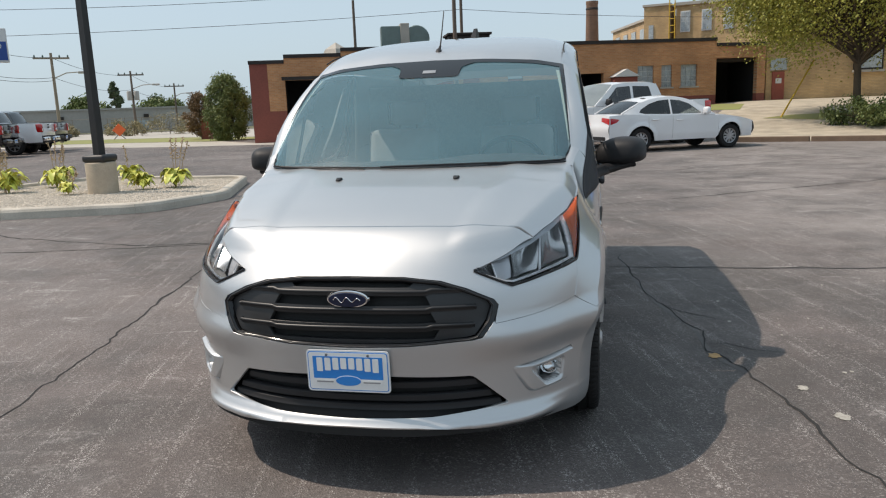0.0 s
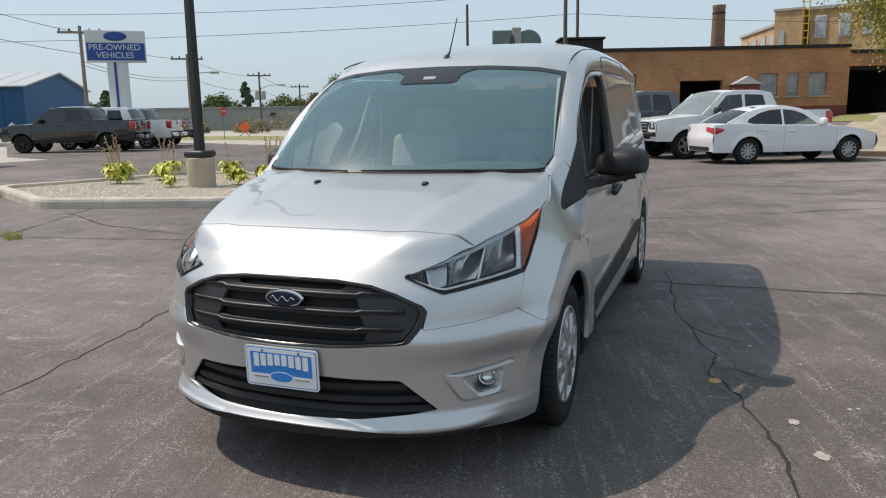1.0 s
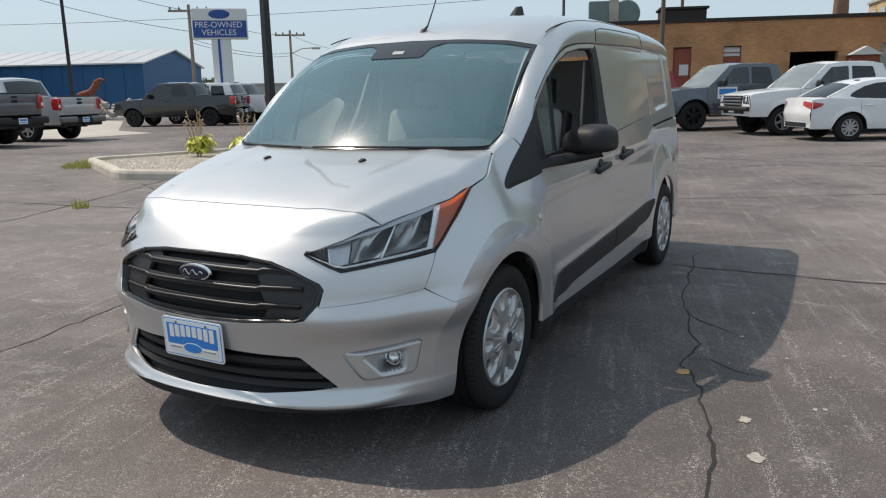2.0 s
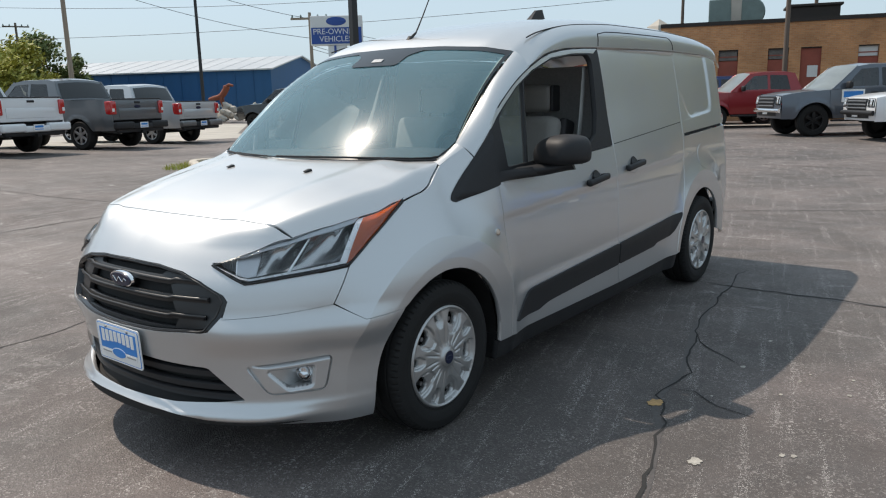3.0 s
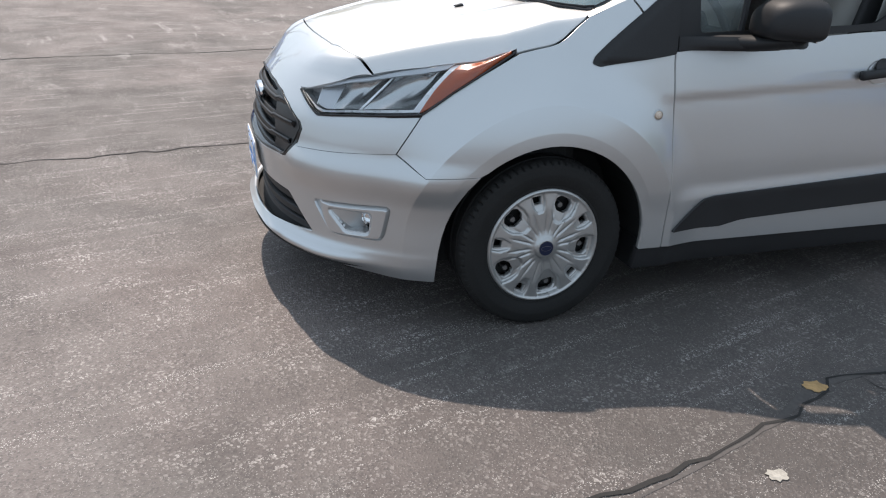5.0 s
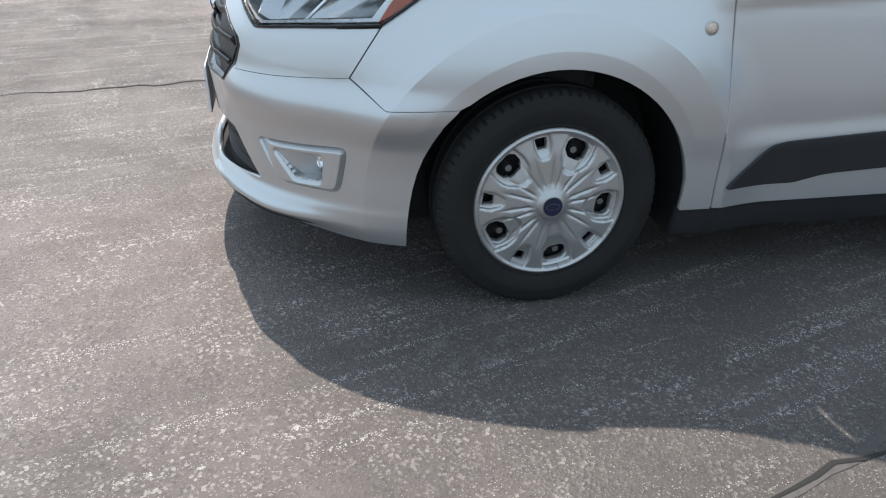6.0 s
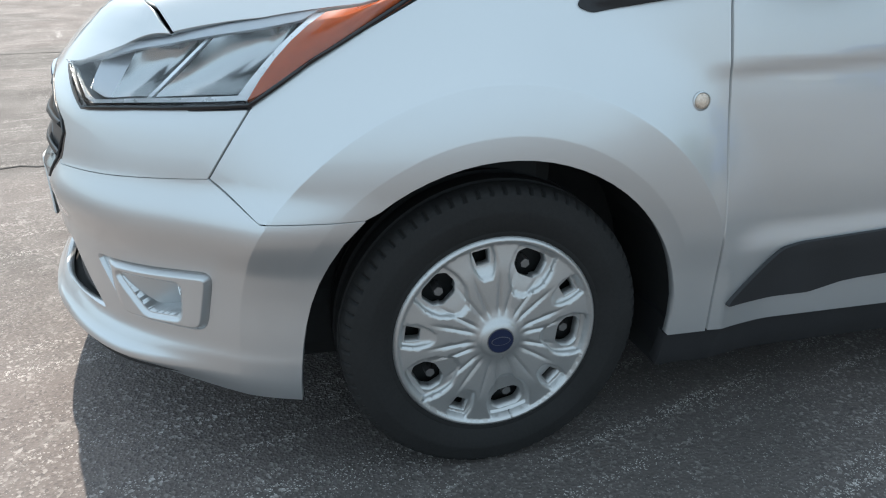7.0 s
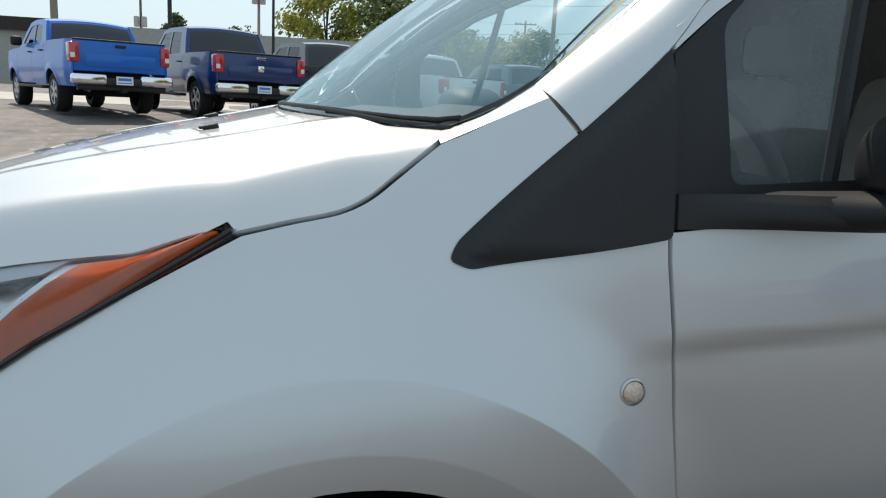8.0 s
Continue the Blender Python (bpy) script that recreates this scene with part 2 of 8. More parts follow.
def sheet(name, loop, P, mat, parent=None, res=0.03, holes=(), rim=0.012, label="", centre=(0, 1.5, 0.75), flip=False, lines=()):
    """A curved panel: the region of the plane inside loop, less the holes, carried into space by P(a, b), with a folded-in rim and true normals."""
    loops = [resample(lp, res * 0.6) for lp in (loop, *holes)]
    flat = [p for lp in loops for p in lp]
    edges, at = [], 0
    for lp in loops:
        edges += [(at + i, at + (i + 1) % len(lp)) for i in range(len(lp))]
        at += len(lp)
    bx, by = np.array([p.x for p in flat]), np.array([p.y for p in flat])
    gx, gy = np.meshgrid(np.arange(bx.min(), bx.max(), res), np.arange(by.min(), by.max(), res))
    gx, gy = gx.ravel() + 0.31 * res, gy.ravel() + 0.27 * res
    ok = inside(gx, gy, loops[0])
    for h in loops[1:]:
        ok &= ~inside(gx, gy, h)
    gx, gy = gx[ok], gy[ok]
    for ln_ in lines:
        lx, ly = np.array([p[0] for p in ln_]), np.array([p[1] for p in ln_])
        good = inside(lx, ly, loops[0])
        for h in loops[1:]:
            good &= ~inside(lx, ly, h)
        good &= np.sqrt(np.min((lx[:, None] - bx[None]) ** 2 + (ly[:, None] - by[None]) ** 2, axis=1)) > 0.3 * res
        for i in range(len(lx)):
            if good[i]:
                if i and good[i - 1]:
                    edges.append((len(flat) - 1, len(flat)))
                flat.append(Vector((lx[i], ly[i])))
    bx, by = np.array([p.x for p in flat]), np.array([p.y for p in flat])
    if len(gx):
        d = np.sqrt(np.min((gx[:, None] - bx[None]) ** 2 + (gy[:, None] - by[None]) ** 2, axis=1))
        gx, gy = gx[d > 0.45 * res], gy[d > 0.45 * res]
    co, _, tri, *_ = delaunay_2d_cdt(flat + [Vector((a, b)) for a, b in zip(gx, gy)], edges, [], 0, 1e-7)
    cx, cy = np.array([sum(co[i].x for i in f) / 3 for f in tri]), np.array([sum(co[i].y for i in f) / 3 for f in tri])
    keep = inside(cx, cy, loops[0])
    for h in loops[1:]:
        keep &= ~inside(cx, cy, h)
    tri = [f for f, k in zip(tri, keep) if k]
    used = sorted({i for f in tri for i in f})
    new_of = {i: k for k, i in enumerate(used)}
    tri = [tuple(new_of[i] for i in f) for f in tri]
    pts, nor = [], []
    e = 0.002
    c0 = Vector(centre)
    for i in used:
        a, b = co[i]
        p = Vector(P(a, b))
        da, db = Vector(P(a + e, b)) - Vector(P(a - e, b)), Vector(P(a, b + e)) - Vector(P(a, b - e))
        nn = da.cross(db)
        if nn.length > 0:
            nn.normalize()
        pts.append(p)
        nor.append(nn)
    vote = sum(nn.dot(p - c0) for p, nn in zip(pts, nor))
    sign = (1 if vote > 0 else -1) * (-1 if flip else 1)
    nor = [nn * sign for nn in nor]
    faces = []
    for f in tri:
        g = (pts[f[1]] - pts[f[0]]).cross(pts[f[2]] - pts[f[0]])
        faces.append(f if g.dot(nor[f[0]]) > 0 else (f[0], f[2], f[1]))
    ln = [nor[i] for f in faces for i in f]
    if rim:
        under = {}
        count = {}
        for f in faces:
            for i in range(3):
                a, b = f[i], f[(i + 1) % 3]
                count[(a, b)] = 1
        for (a, b) in [k for k in count if (k[1], k[0]) not in count]:
            for i in (a, b):
                if i not in under:
                    under[i] = len(pts)
                    pts.append(pts[i] - nor[i] * rim)
            faces.append((b, a, under[a], under[b]))
            fn = (pts[a] - pts[b]).cross(pts[under[a]] - pts[b]).normalized()
            ln += [(nor[b] + fn).normalized(), (nor[a] + fn).normalized(), fn, fn]
    me = bpy.data.meshes.new(name)
    me.from_pydata([tuple(p) for p in pts], [], faces)
    me.shade_smooth()
    me.normals_split_custom_set([tuple(v) for v in ln])
    return link(name, me, mat, parent, label)


def ruled(name, c1, c2, mat, parent=None, n=24, m=8, bulge=0.0, rim=0.01, label="", centre=(0, 1.5, 0.75), lift=None):
    """A panel between two curves through points, bowed outward by bulge."""
    def sampler(c):
        s = spline(c, 12)
        cum = [0.0]
        for p, q in zip(s, s[1:]):
            cum.append(cum[-1] + (q - p).length)

        def f(t):
            t = min(1.0, max(0.0, t)) * cum[-1]
            i = 0
            while i < len(s) - 2 and cum[i + 1] < t:
                i += 1
            return s[i].lerp(s[i + 1], (t - cum[i]) / max(1e-9, cum[i + 1] - cum[i]))
        return f
    f1, f2 = sampler(c1), sampler(c2)
    c0 = Vector(centre)
    mid = (f1(0.5) + f2(0.5)) / 2
    way = (f1(0.55) - f1(0.45)).cross(f2(0.5) - f1(0.5)).normalized()
    if way.dot(mid - c0) < 0:
        way = -way

    def P(a, b):
        p = f1(a / n).lerp(f2(a / n), b / m)
        k = 4 * (b / m) * (1 - b / m)
        return p + way * bulge * k + (lift(a / n, b / m) if lift else Vector())
    vs, fs = [], []
    for j in range(m + 1):
        for i in range(n + 1):
            vs.append(P(i, j))
    for j in range(m):
        for i in range(n):
            q = (j * (n + 1) + i, j * (n + 1) + i + 1, (j + 1) * (n + 1) + i + 1, (j + 1) * (n + 1) + i)
            g = (vs[q[1]] - vs[q[0]]).cross(vs[q[3]] - vs[q[0]])
            if g.length < 1e-10:
                g = (vs[q[2]] - vs[q[1]]).cross(vs[q[3]] - vs[q[1]])
            fs.append(q if g.dot(way) > 0 else q[::-1])
    base = len(vs)
    if rim:
        order = list(range(n + 1)) + [j * (n + 1) + n for j in range(1, m + 1)] + [m * (n + 1) + i for i in range(n - 1, -1, -1)] + [j * (n + 1) for j in range(m - 1, 0, -1)]
        for k, i in enumerate(order):
            vs.append(vs[i].copy())
            vs.append(vs[i] - way * rim)
        k = len(order)
        for i in range(k):
            j = (i + 1) % k
            fs.append((base + 2 * i, base + 2 * i + 1, base + 2 * j + 1, base + 2 * j))
    return raw(name, vs, fs, mat, parent, label, smooth=True)

# ---- the van: forward is -y, front axle at the origin, its left side +x ----
HALF, NOSE, POW = 0.905, 0.925, 2.5
WB, HUB = 3.062, 0.318
_ring = [(HALF * math.sin(i / 160 * math.pi / 2) ** (2 / POW), -NOSE * math.cos(i / 160 * math.pi / 2) ** (2 / POW)) for i in range(161)]
_ring += [(HALF - 0.03 * ease(1.6, 3.6, y), y) for y in np.linspace(0.05, 3.6, 72)]
_ring += [((HALF - 0.03) * math.cos(t) ** 0.45 if t < 1.57 else 0.0, 3.6 + 0.285 * math.sin(t) ** 0.8) for t in np.linspace(0.03, math.pi / 2, 40)]
RX, RY = np.array([p[0] for p in _ring]), np.array([p[1] for p in _ring])
RU = np.concatenate([[0], np.cumsum(np.hypot(np.diff(RX), np.diff(RY)))])
_tx, _ty = np.gradient(RX, RU), np.gradient(RY, RU)
_k = np.hypot(_tx, _ty)
RNX, RNY = _ty / _k, -_tx / _k
RNX[0], RNY[0] = 0.0, -1.0
U0 = float(RU[160])


def on_ring(x, y):
    """The place along the outline that is nearest to (x, y)."""
    i = int(np.argmin((RX - x) ** 2 + (RY - y) ** 2))
    return float(RU[i])


front_profile = knots((0.15, -0.09), (0.20, -0.045), (0.245, 0.012), (0.28, 0.012), (0.31, -0.008), (0.42, -0.004), (0.5, 0.004), (0.57, 0.012), (0.64, 0.008), (0.70, -0.006), (0.74, -0.019), (0.80, -0.064), (0.87, -0.128), (0.945, -0.228), (1.05, -0.43))
side_profile = knots((0.15, -0.06), (0.22, -0.036), (0.29, -0.03), (0.42, -0.026), (0.52, -0.018), (0.62, -0.014), (0.78, -0.018), (0.90, -0.028), (1.0, -0.038), (1.09, -0.050), (1.27, -0.085), (1.45, -0.115), (1.60, -0.145), (1.68, -0.17))
front_share = knots((0, 1), (0.25, 0.88), (0.46, 0.62), (0.66, 0.56), (0.85, 0.30), (1.05, 0.08), (1.25, 0.0), (6, 0.0))


def arch_flare(y, z, wheel_y):
    r = math.hypot(y - wheel_y, (z - HUB) * 1.0)
    if z < HUB:
        r = abs(y - wheel_y)
    if r > 0.66:
        return 0.0
    if r > 0.512:
        return 0.032 * max(0.0, 1 - (r - 0.512) / 0.150) ** 1.8
    return 0.032 - 0.015 * (0.512 - r) - 0.10 * max(0.0, 0.424 - r) * ease(0.40, 0.55, z)


def arch_lines(wheel_y, s):
    """Rings round a wheel along which the wing's mesh runs."""
    out = []
    for q in (0.395, 0.405, 0.415, 0.422, 0.426, 0.431, 0.438, 0.450, 0.465, 0.480, 0.491, 0.502, 0.5085, 0.5105, 0.5135, 0.520, 0.532, 0.547, 0.563, 0.580, 0.598, 0.616, 0.636, 0.656):
        out.append([(s * Y(wheel_y + q * math.sin(a), 0)[0], HUB + q * math.cos(a)) for a in np.linspace(-1.57, 1.57, int(q * 280))])
    return out


def ramp_up(z):
    """Nothing below 0.66, then a soft bend into a slope of one."""
    return 0.0 if z < 0.64 else (z - 0.64) ** 2 / 0.32 if z < 0.80 else z - 0.72


def bulk(u, y, z):
    """How far the skin stands off the outline."""
    w = front_share(u)
    d = w * front_profile(z) + (1 - w) * side_profile(z)
    d -= (0.235 + 0.08 * (1 - ease(-0.2, 0.1, y))) * ramp_up(z) * (1 - ease(0.10, 0.43, y)) * (1 - w)
    d += 0.026 * math.exp(-((z - 0.252) / 0.022) ** 2) * (1 - ease(0.62, 0.95, u))
    d += arch_flare(y, z, 0.0) * ease(-0.75, -0.45, y) * (1 if y > 0 else 0.45 + 0.55 * ease(0.38, 0.62, z)) + arch_flare(y, z, WB) * 0.8
    zc = 0.845 + 0.05 * (y - 0.45)
    d += 0.0065 * ease(zc - 0.020, zc + 0.020, z) * (1 - ease(zc + 0.02, zc + 0.22, z)) * ease(0.36, 0.50, y) * (1 - ease(2.5, 2.9, y))
    zl = 0.50 + 0.045 * (y - 0.5)
    d += 0.010 * (1 - ease(zl - 0.05, zl + 0.02, z)) * ease(0.45, 0.6, y) * (1 - ease(2.5, 2.7, y))
    d += 0.022 * ease(0.47, 0.568, z) * (1 - ease(0.572, 0.655, z)) * ease(0.35, 0.55, abs(u)) * (1 - ease(U0 - 0.5, U0 - 0.15, u))
    return d


def skin(u, z, off=0.0):
    s, a = (1, u) if u >= 0 else (-1, -u)
    x, y = float(np.interp(a, RU, RX)), float(np.interp(a, RU, RY))
    nx, ny = float(np.interp(a, RU, RNX)), float(np.interp(a, RU, RNY))
    d = bulk(a, y, z) + off
    return Vector((s * (x + nx * d), y + ny * d, z))


def V(x, y, z):
    return (on_ring(x, y), z)


def Y(y, z):
    return (float(np.interp(y, RY, RU)), z)


hood_mid = knots((-0.95, 0.66), (-0.90, 0.748), (-0.85, 0.812), (-0.78, 0.885), (-0.68, 0.954), (-0.5, 1.012), (-0.3, 1.060), (-0.165, 1.086), (0, 1.12), (0.15, 1.148), (0.4, 1.19))
hood_crease = knots((-0.9, 0.46), (-0.58, 0.598), (-0.42, 0.652), (-0.25, 0.700), (-0.127, 0.735), (0.015, 0.735), (0.067, 0.740), (0.106, 0.748), (0.135, 0.757), (0.3, 0.80))
hood_crown = knots((-0.9, 0.03), (-0.58, 0.034), (-0.127, 0.040), (0.015, 0.034), (0.067, 0.036), (0.106, 0.035), (0.135, 0.034), (0.3, 0.03))


def bonnet(x, y, off=0.0):
    """A gently crowned top that breaks over a crease into a steep flank."""
    a, c = abs(x), hood_crease(y)
    over = 0.007 * math.log1p(math.exp(min(40.0, (a - c) / 0.007)))
    z = hood_mid(y) - hood_crown(y) * min(1.1, a / c) ** 2.6 - 1.28 * over + 0.006 * ease(0.42, 0.5, a - 0.12 * y) * (1 - ease(0.5, 0.62, a - 0.1 * y))
    return Vector((x, y, z + off))


def mirrored(loop):
    return [(-p[0], p[1]) for p in reversed(loop)]


van = tagged(new("delivery_van"), "silver compact panel van parked on dark asphalt", "van")

# anchor lines
HEAD_IN, HEAD_LOW, HEAD_OUT, HEAD_HOOD, HEAD_TIP = (0.444, -0.804, 0.812), (0.577, -0.759, 0.752), (0.797, -0.45, 0.790), (0.644, -0.584, 0.903), (0.784, -0.128, 0.992)
JOINT = V(0.785, -0.532, 0.659)
ARCH_F = Y(-0.27, 0.598)
grille_half = [(0.0, 0.803), (0.20, 0.80), (0.335, 0.785), (0.42, 0.757), (0.50, 0.712), (0.515, 0.69), (0.495, 0.635), (0.455, 0.582), (0.43, 0.574), (0.22, 0.560), (0.0, 0.556)]
gr = [(on_ring(x, -0.9 + 0.12 * (x / 0.5) ** 2.5), z) for x, z in grille_half]
gr[0], gr[-1] = (0.0, 0.803), (0.0, 0.556)
hood_line = [(p.x, p.y) for p in spline([(0.0, -0.682), (0.2, -0.677), (0.40, -0.660), (0.55, -0.630), (0.640, -0.584)], 5)]


def seam_top(x, y):
    """The place on the nose skin that lies under the bonnet's front edge."""
    u = on_ring(x, y)
    lo, hi = 0.80, 1.05
    for _ in range(30):
        mid = (lo + hi) / 2
        p = skin(u, mid)
        if (Vector((p.x, p.y)) - Vector((x, y))).dot(Vector((float(np.interp(u, RU, RNX)), float(np.interp(u, RU, RNY))))) > 0:
            lo = mid
        else:
            hi = mid
    return (u, lo)


top = [seam_top(x, y) for x, y in hood_line]
top[0] = (0.0, top[0][1])
head_bottom = [V(*HEAD_IN), V(*HEAD_LOW), V(0.679, -0.654, 0.770), V(*HEAD_OUT)]
half = [top[-1], V(0.555, -0.697, 0.856)] + head_bottom + [JOINT, V(0.66, -0.72, 0.640), (gr[6][0] + 0.004, 0.628)] + list(reversed(gr[:6]))
half = [(u, z) for u, z in half]
upper = top + half[1:]
loop = upper + mirrored(upper)[1:-1]


def nose(u, z):
    """The skin of the nose, running into the bonnet at its upper edge."""
    p = skin(u, z)
    k = ease(0.855, 0.925, z) * (1 - ease(0.96, 1.06, abs(u)))
    return Vector((p.x, p.y, z + (bonnet(p.x, p.y).z - z) * k))


sheet("nose_panel", loop, nose, SILVER, van, 0.016)
fog = rounded([V(0.575, -0.80, 0.448), V(0.80, -0.548, 0.472), V(0.785, -0.58, 0.335), V(0.633, -0.735, 0.332)], 0.03)
intake_half = [(0.0, 0.452), (on_ring(0.44, -0.853), 0.436), (on_ring(0.572, -0.80), 0.312), (on_ring(0.3, -0.9), 0.292), (0.0, 0.288)]
intake = intake_half + mirrored(intake_half)[1:-1]
intake = rounded(intake, 0.015, 3)
arch = [Y(0.388 * math.sin(a), HUB + 0.38 * math.cos(a)) for a in np.linspace(-0.77, 1.42, 26)]
lower_half = list(reversed(gr[6:])) + [(gr[6][0] + 0.004, 0.6265), V(0.66, -0.72, 0.6385), (JOINT[0], JOINT[1] - 0.0015), V(0.838, -0.444, 0.594), (ARCH_F[0], ARCH_F[1] - 0.0005), Y(-0.308, 0.555), Y(-0.335, 0.510), Y(-0.357, 0.465), Y(-0.374, 0.418), Y(-0.386, 0.370), Y(-0.394, 0.320), Y(-0.399, 0.27), Y(-0.402, 0.23), Y(-0.404, 0.192), V(0.78, -0.56, 0.196), V(0.66, -0.72, 0.215), V(0.47, -0.86, 0.242), V(0.40, -0.89, 0.250), V(0.25, -0.915, 0.262), (0.0, 0.265)]
loop = lower_half + mirrored(lower_half)[1:-1]
sheet("front_bumper", loop, skin, SILVER, van, 0.014, holes=[intake, fog, mirrored(fog)], rim=0.02, lines=[l for s in (1, -1) for l in arch_lines(0.0, s)] + [[(s * u, z) for u in np.linspace(0.55, 1.02, 60)] for s in (1, -1) for z in (0.535, 0.548, 0.558, 0.565, 0.571, 0.577, 0.585, 0.595, 0.605)])
sheet("lower_intake", [(u * 1.03, 0.37 + (z - 0.37) * 1.35) for u, z in intake], lambda u, z: skin(u, z, -0.06), DARK, van, 0.06, rim=0)
for i, z in enumerate((0.405, 0.355, 0.318)):
    w = on_ring(0.44, -0.853) + (0.436 - z) * 1.15 - 0.012
    sheet("intake_slat", [(-w, z - 0.012), (w, z - 0.012), (w - 0.01, z + 0.009), (-w + 0.01, z + 0.009)], lambda u, z: skin(u, z, -0.022), TRIM, van, 0.05, rim=0.03)

# grille
grille = new("grille")
grille.parent = van
gl = gr + mirrored(gr)[1:-1]
gl = [Vector(p) for p in gl]
mid = Vector((0, 0.68))
inner = [mid + Vector(((p - mid).x * 0.955, (p - mid).y * 0.925)) for p in gl]
sheet("surround", gl, lambda u, z: skin(u, z, -0.002), GLOSS_BLACK, grille, 0.03, holes=[inner], rim=0.03)
edge_line = [skin(p.x, p.y, -0.002) for p in resample([mid + (p - mid) * 0.962 for p in gl], 0.03)]
part("inner_lip", tube(edge_line + edge_line[:1], 0.0032, 6), GRILLE, grille, smooth=60)


def grille_width(z, k=0.93):
    return min(k * on_ring(0.515, -0.83), k * float(np.interp(z, [0.556, 0.582, 0.635, 0.69, 0.712, 0.757, 0.785, 0.80], [0.43, 0.47, 0.52, 0.545, 0.53, 0.44, 0.345, 0.2])))


# dark openings between the bars, in a charcoal backing
openings = []
for z0, z1, a, b in ((0.762, 0.790, 0.225, 0.26), (0.700, 0.738, 0.305, 0.285), (0.638, 0.675, 0.325, 0.305), (0.580, 0.612, 0.315, 0.335)):
    openings.append(rounded([(-a, z0), (a, z0), (b, z1), (-b, z1)], 0.004, 2))
sheet("backing", inner, lambda u, z: skin(u, z, -0.024), GRILLE, grille, 0.025, holes=openings, rim=0.02)
sheet("mesh_back", gl, lambda u, z: skin(u, z, -0.055), DARK, grille, 0.06, rim=0)
for z in (0.750, 0.688, 0.625):
    w0, w1 = grille_width(z - 0.010) - 0.012, grille_width(z + 0.008) - 0.016
    bend = lambda u, zz: zz + 0.006 * ease(0.285, 0.315, abs(u)) - 0.010 * abs(u)
    sheet("slat", rounded([(-w0, z - 0.012), (w0, z - 0.012), (w1, z + 0.008), (-w1, z + 0.008)], 0.006, 2), lambda u, zz, z0=z: skin(u, bend(u, zz), -0.020 + 0.014 * ease(z0 - 0.014, z0 + 0.006, zz) - 0.010 * ease(z0 + 0.004, z0 + 0.009, zz)), GRILLE, grille, 0.008, rim=0.03)

# oval emblem
emblem = new("emblem")
emblem.parent = van
em = pose(0, -0.897, 0.727, 98, 0, 0)
for nm, a, b, h, mt in (("rim", 0.082, 0.034, 0.010, CHROME), ("face", 0.075, 0.0285, 0.014, BLUE)):
    bm = lathe([(0, h), (0.6, h - 0.0005), (0.93, h - 0.002), (1.0, 0.0), (0.95, -0.01)], 40)
    bmesh.ops.transform(bm, matrix=em @ Matrix.Diagonal((a, b, 1, 1)), verts=bm.verts)
    part(nm, bm, mt, emblem, smooth=50)
flow = [Vector((-0.050 + 0.100 * t, 0.0115 * math.sin(5.0 * t * math.pi) * (1.0 - 0.45 * t) + 0.002 * math.sin(3 * t), 0.0150)) for t in np.linspace(0, 1, 60)]
bm = tube([em @ q for q in flow], 0.0017, 5)
part("script", bm, CHROME, emblem, "chrome flourish on the oval badge", smooth=60)

# dealer plate
plate = new("dealer_plate")
plate.parent = van
pm = pose(0, -0.938, 0.470, 92, 0, 0)


def flat_plate(name, w, h, t, mat, parent, m, r=0.012, z=0.0, label=""):
    bm = bmesh.new()
    pts = rounded([(-w / 2, -h / 2), (w / 2, -h / 2), (w / 2, h / 2), (-w / 2, h / 2)], r, 5)
    lo, hi = [bm.verts.new((p[0], p[1], z)) for p in pts], [bm.verts.new((p[0], p[1], z + t)) for p in pts]
    bm.faces.new(hi)
    bm.faces.new(lo[::-1])
    for i in range(len(pts)):
        bm.faces.new((lo[i], lo[(i + 1) % len(pts)], hi[(i + 1) % len(pts)], hi[i]))
    bmesh.ops.transform(bm, matrix=m, verts=bm.verts)
    return part(name, bm, mat, parent, label)


flat_plate("back", 0.312, 0.158, 0.004, WHITE, plate, pm, 0.016)
flat_plate("blue_border", 0.300, 0.146, 0.0012, SKYBLUE, plate, pm, 0.012, 0.004)
flat_plate("white_field", 0.294, 0.140, 0.0012, WHITE, plate, pm, 0.010, 0.0048)
flat_plate("banner", 0.262, 0.084, 0.0012, SKYBLUE, plate, pm @ pose(0, 0.014, 0), 0.002, 0.0060)
for k in range(8):
    h = 0.052 - 0.012 * (1 - abs(k - 3.5) / 3.5)
    flat_plate("letter_bar", 0.0225, h, 0.001, WHITE, plate, pm @ pose(-0.105 + 0.030 * k, 0.024 + (0.054 - h) / 2, 0), 0.004, 0.0070)
for k in range(2):
    flat_plate("small_print", 0.075, 0.018, 0.001, WHITE, plate, pm @ pose(-0.088 + 0.176 * k, -0.040, 0), 0.002, 0.0070)
    flat_plate("print_bar", 0.064, 0.006, 0.001, HOUSING, plate, pm @ pose(-0.088 + 0.176 * k, -0.040, 0), 0.002, 0.0078)
    part("screw", lathe([(0, 0.011), (0.004, 0.010), (0.005, 0.006)], 10, pm @ pose(-0.078 + 0.156 * k, 0.062, 0)), STEEL, plate, smooth=40)
for a, b, z, mt in ((0.050, 0.021, 0.0076, WHITE), (0.047, 0.018, 0.0086, SKYBLUE)):
    bm = lathe([(0, z), (1, z), (1, z - 0.002)], 32)
    bmesh.ops.transform(bm, matrix=pm @ pose(0, -0.036, 0) @ Matrix.Diagonal((a, b, 1, 1)), verts=bm.verts)
    part("oval", bm, mt, plate)

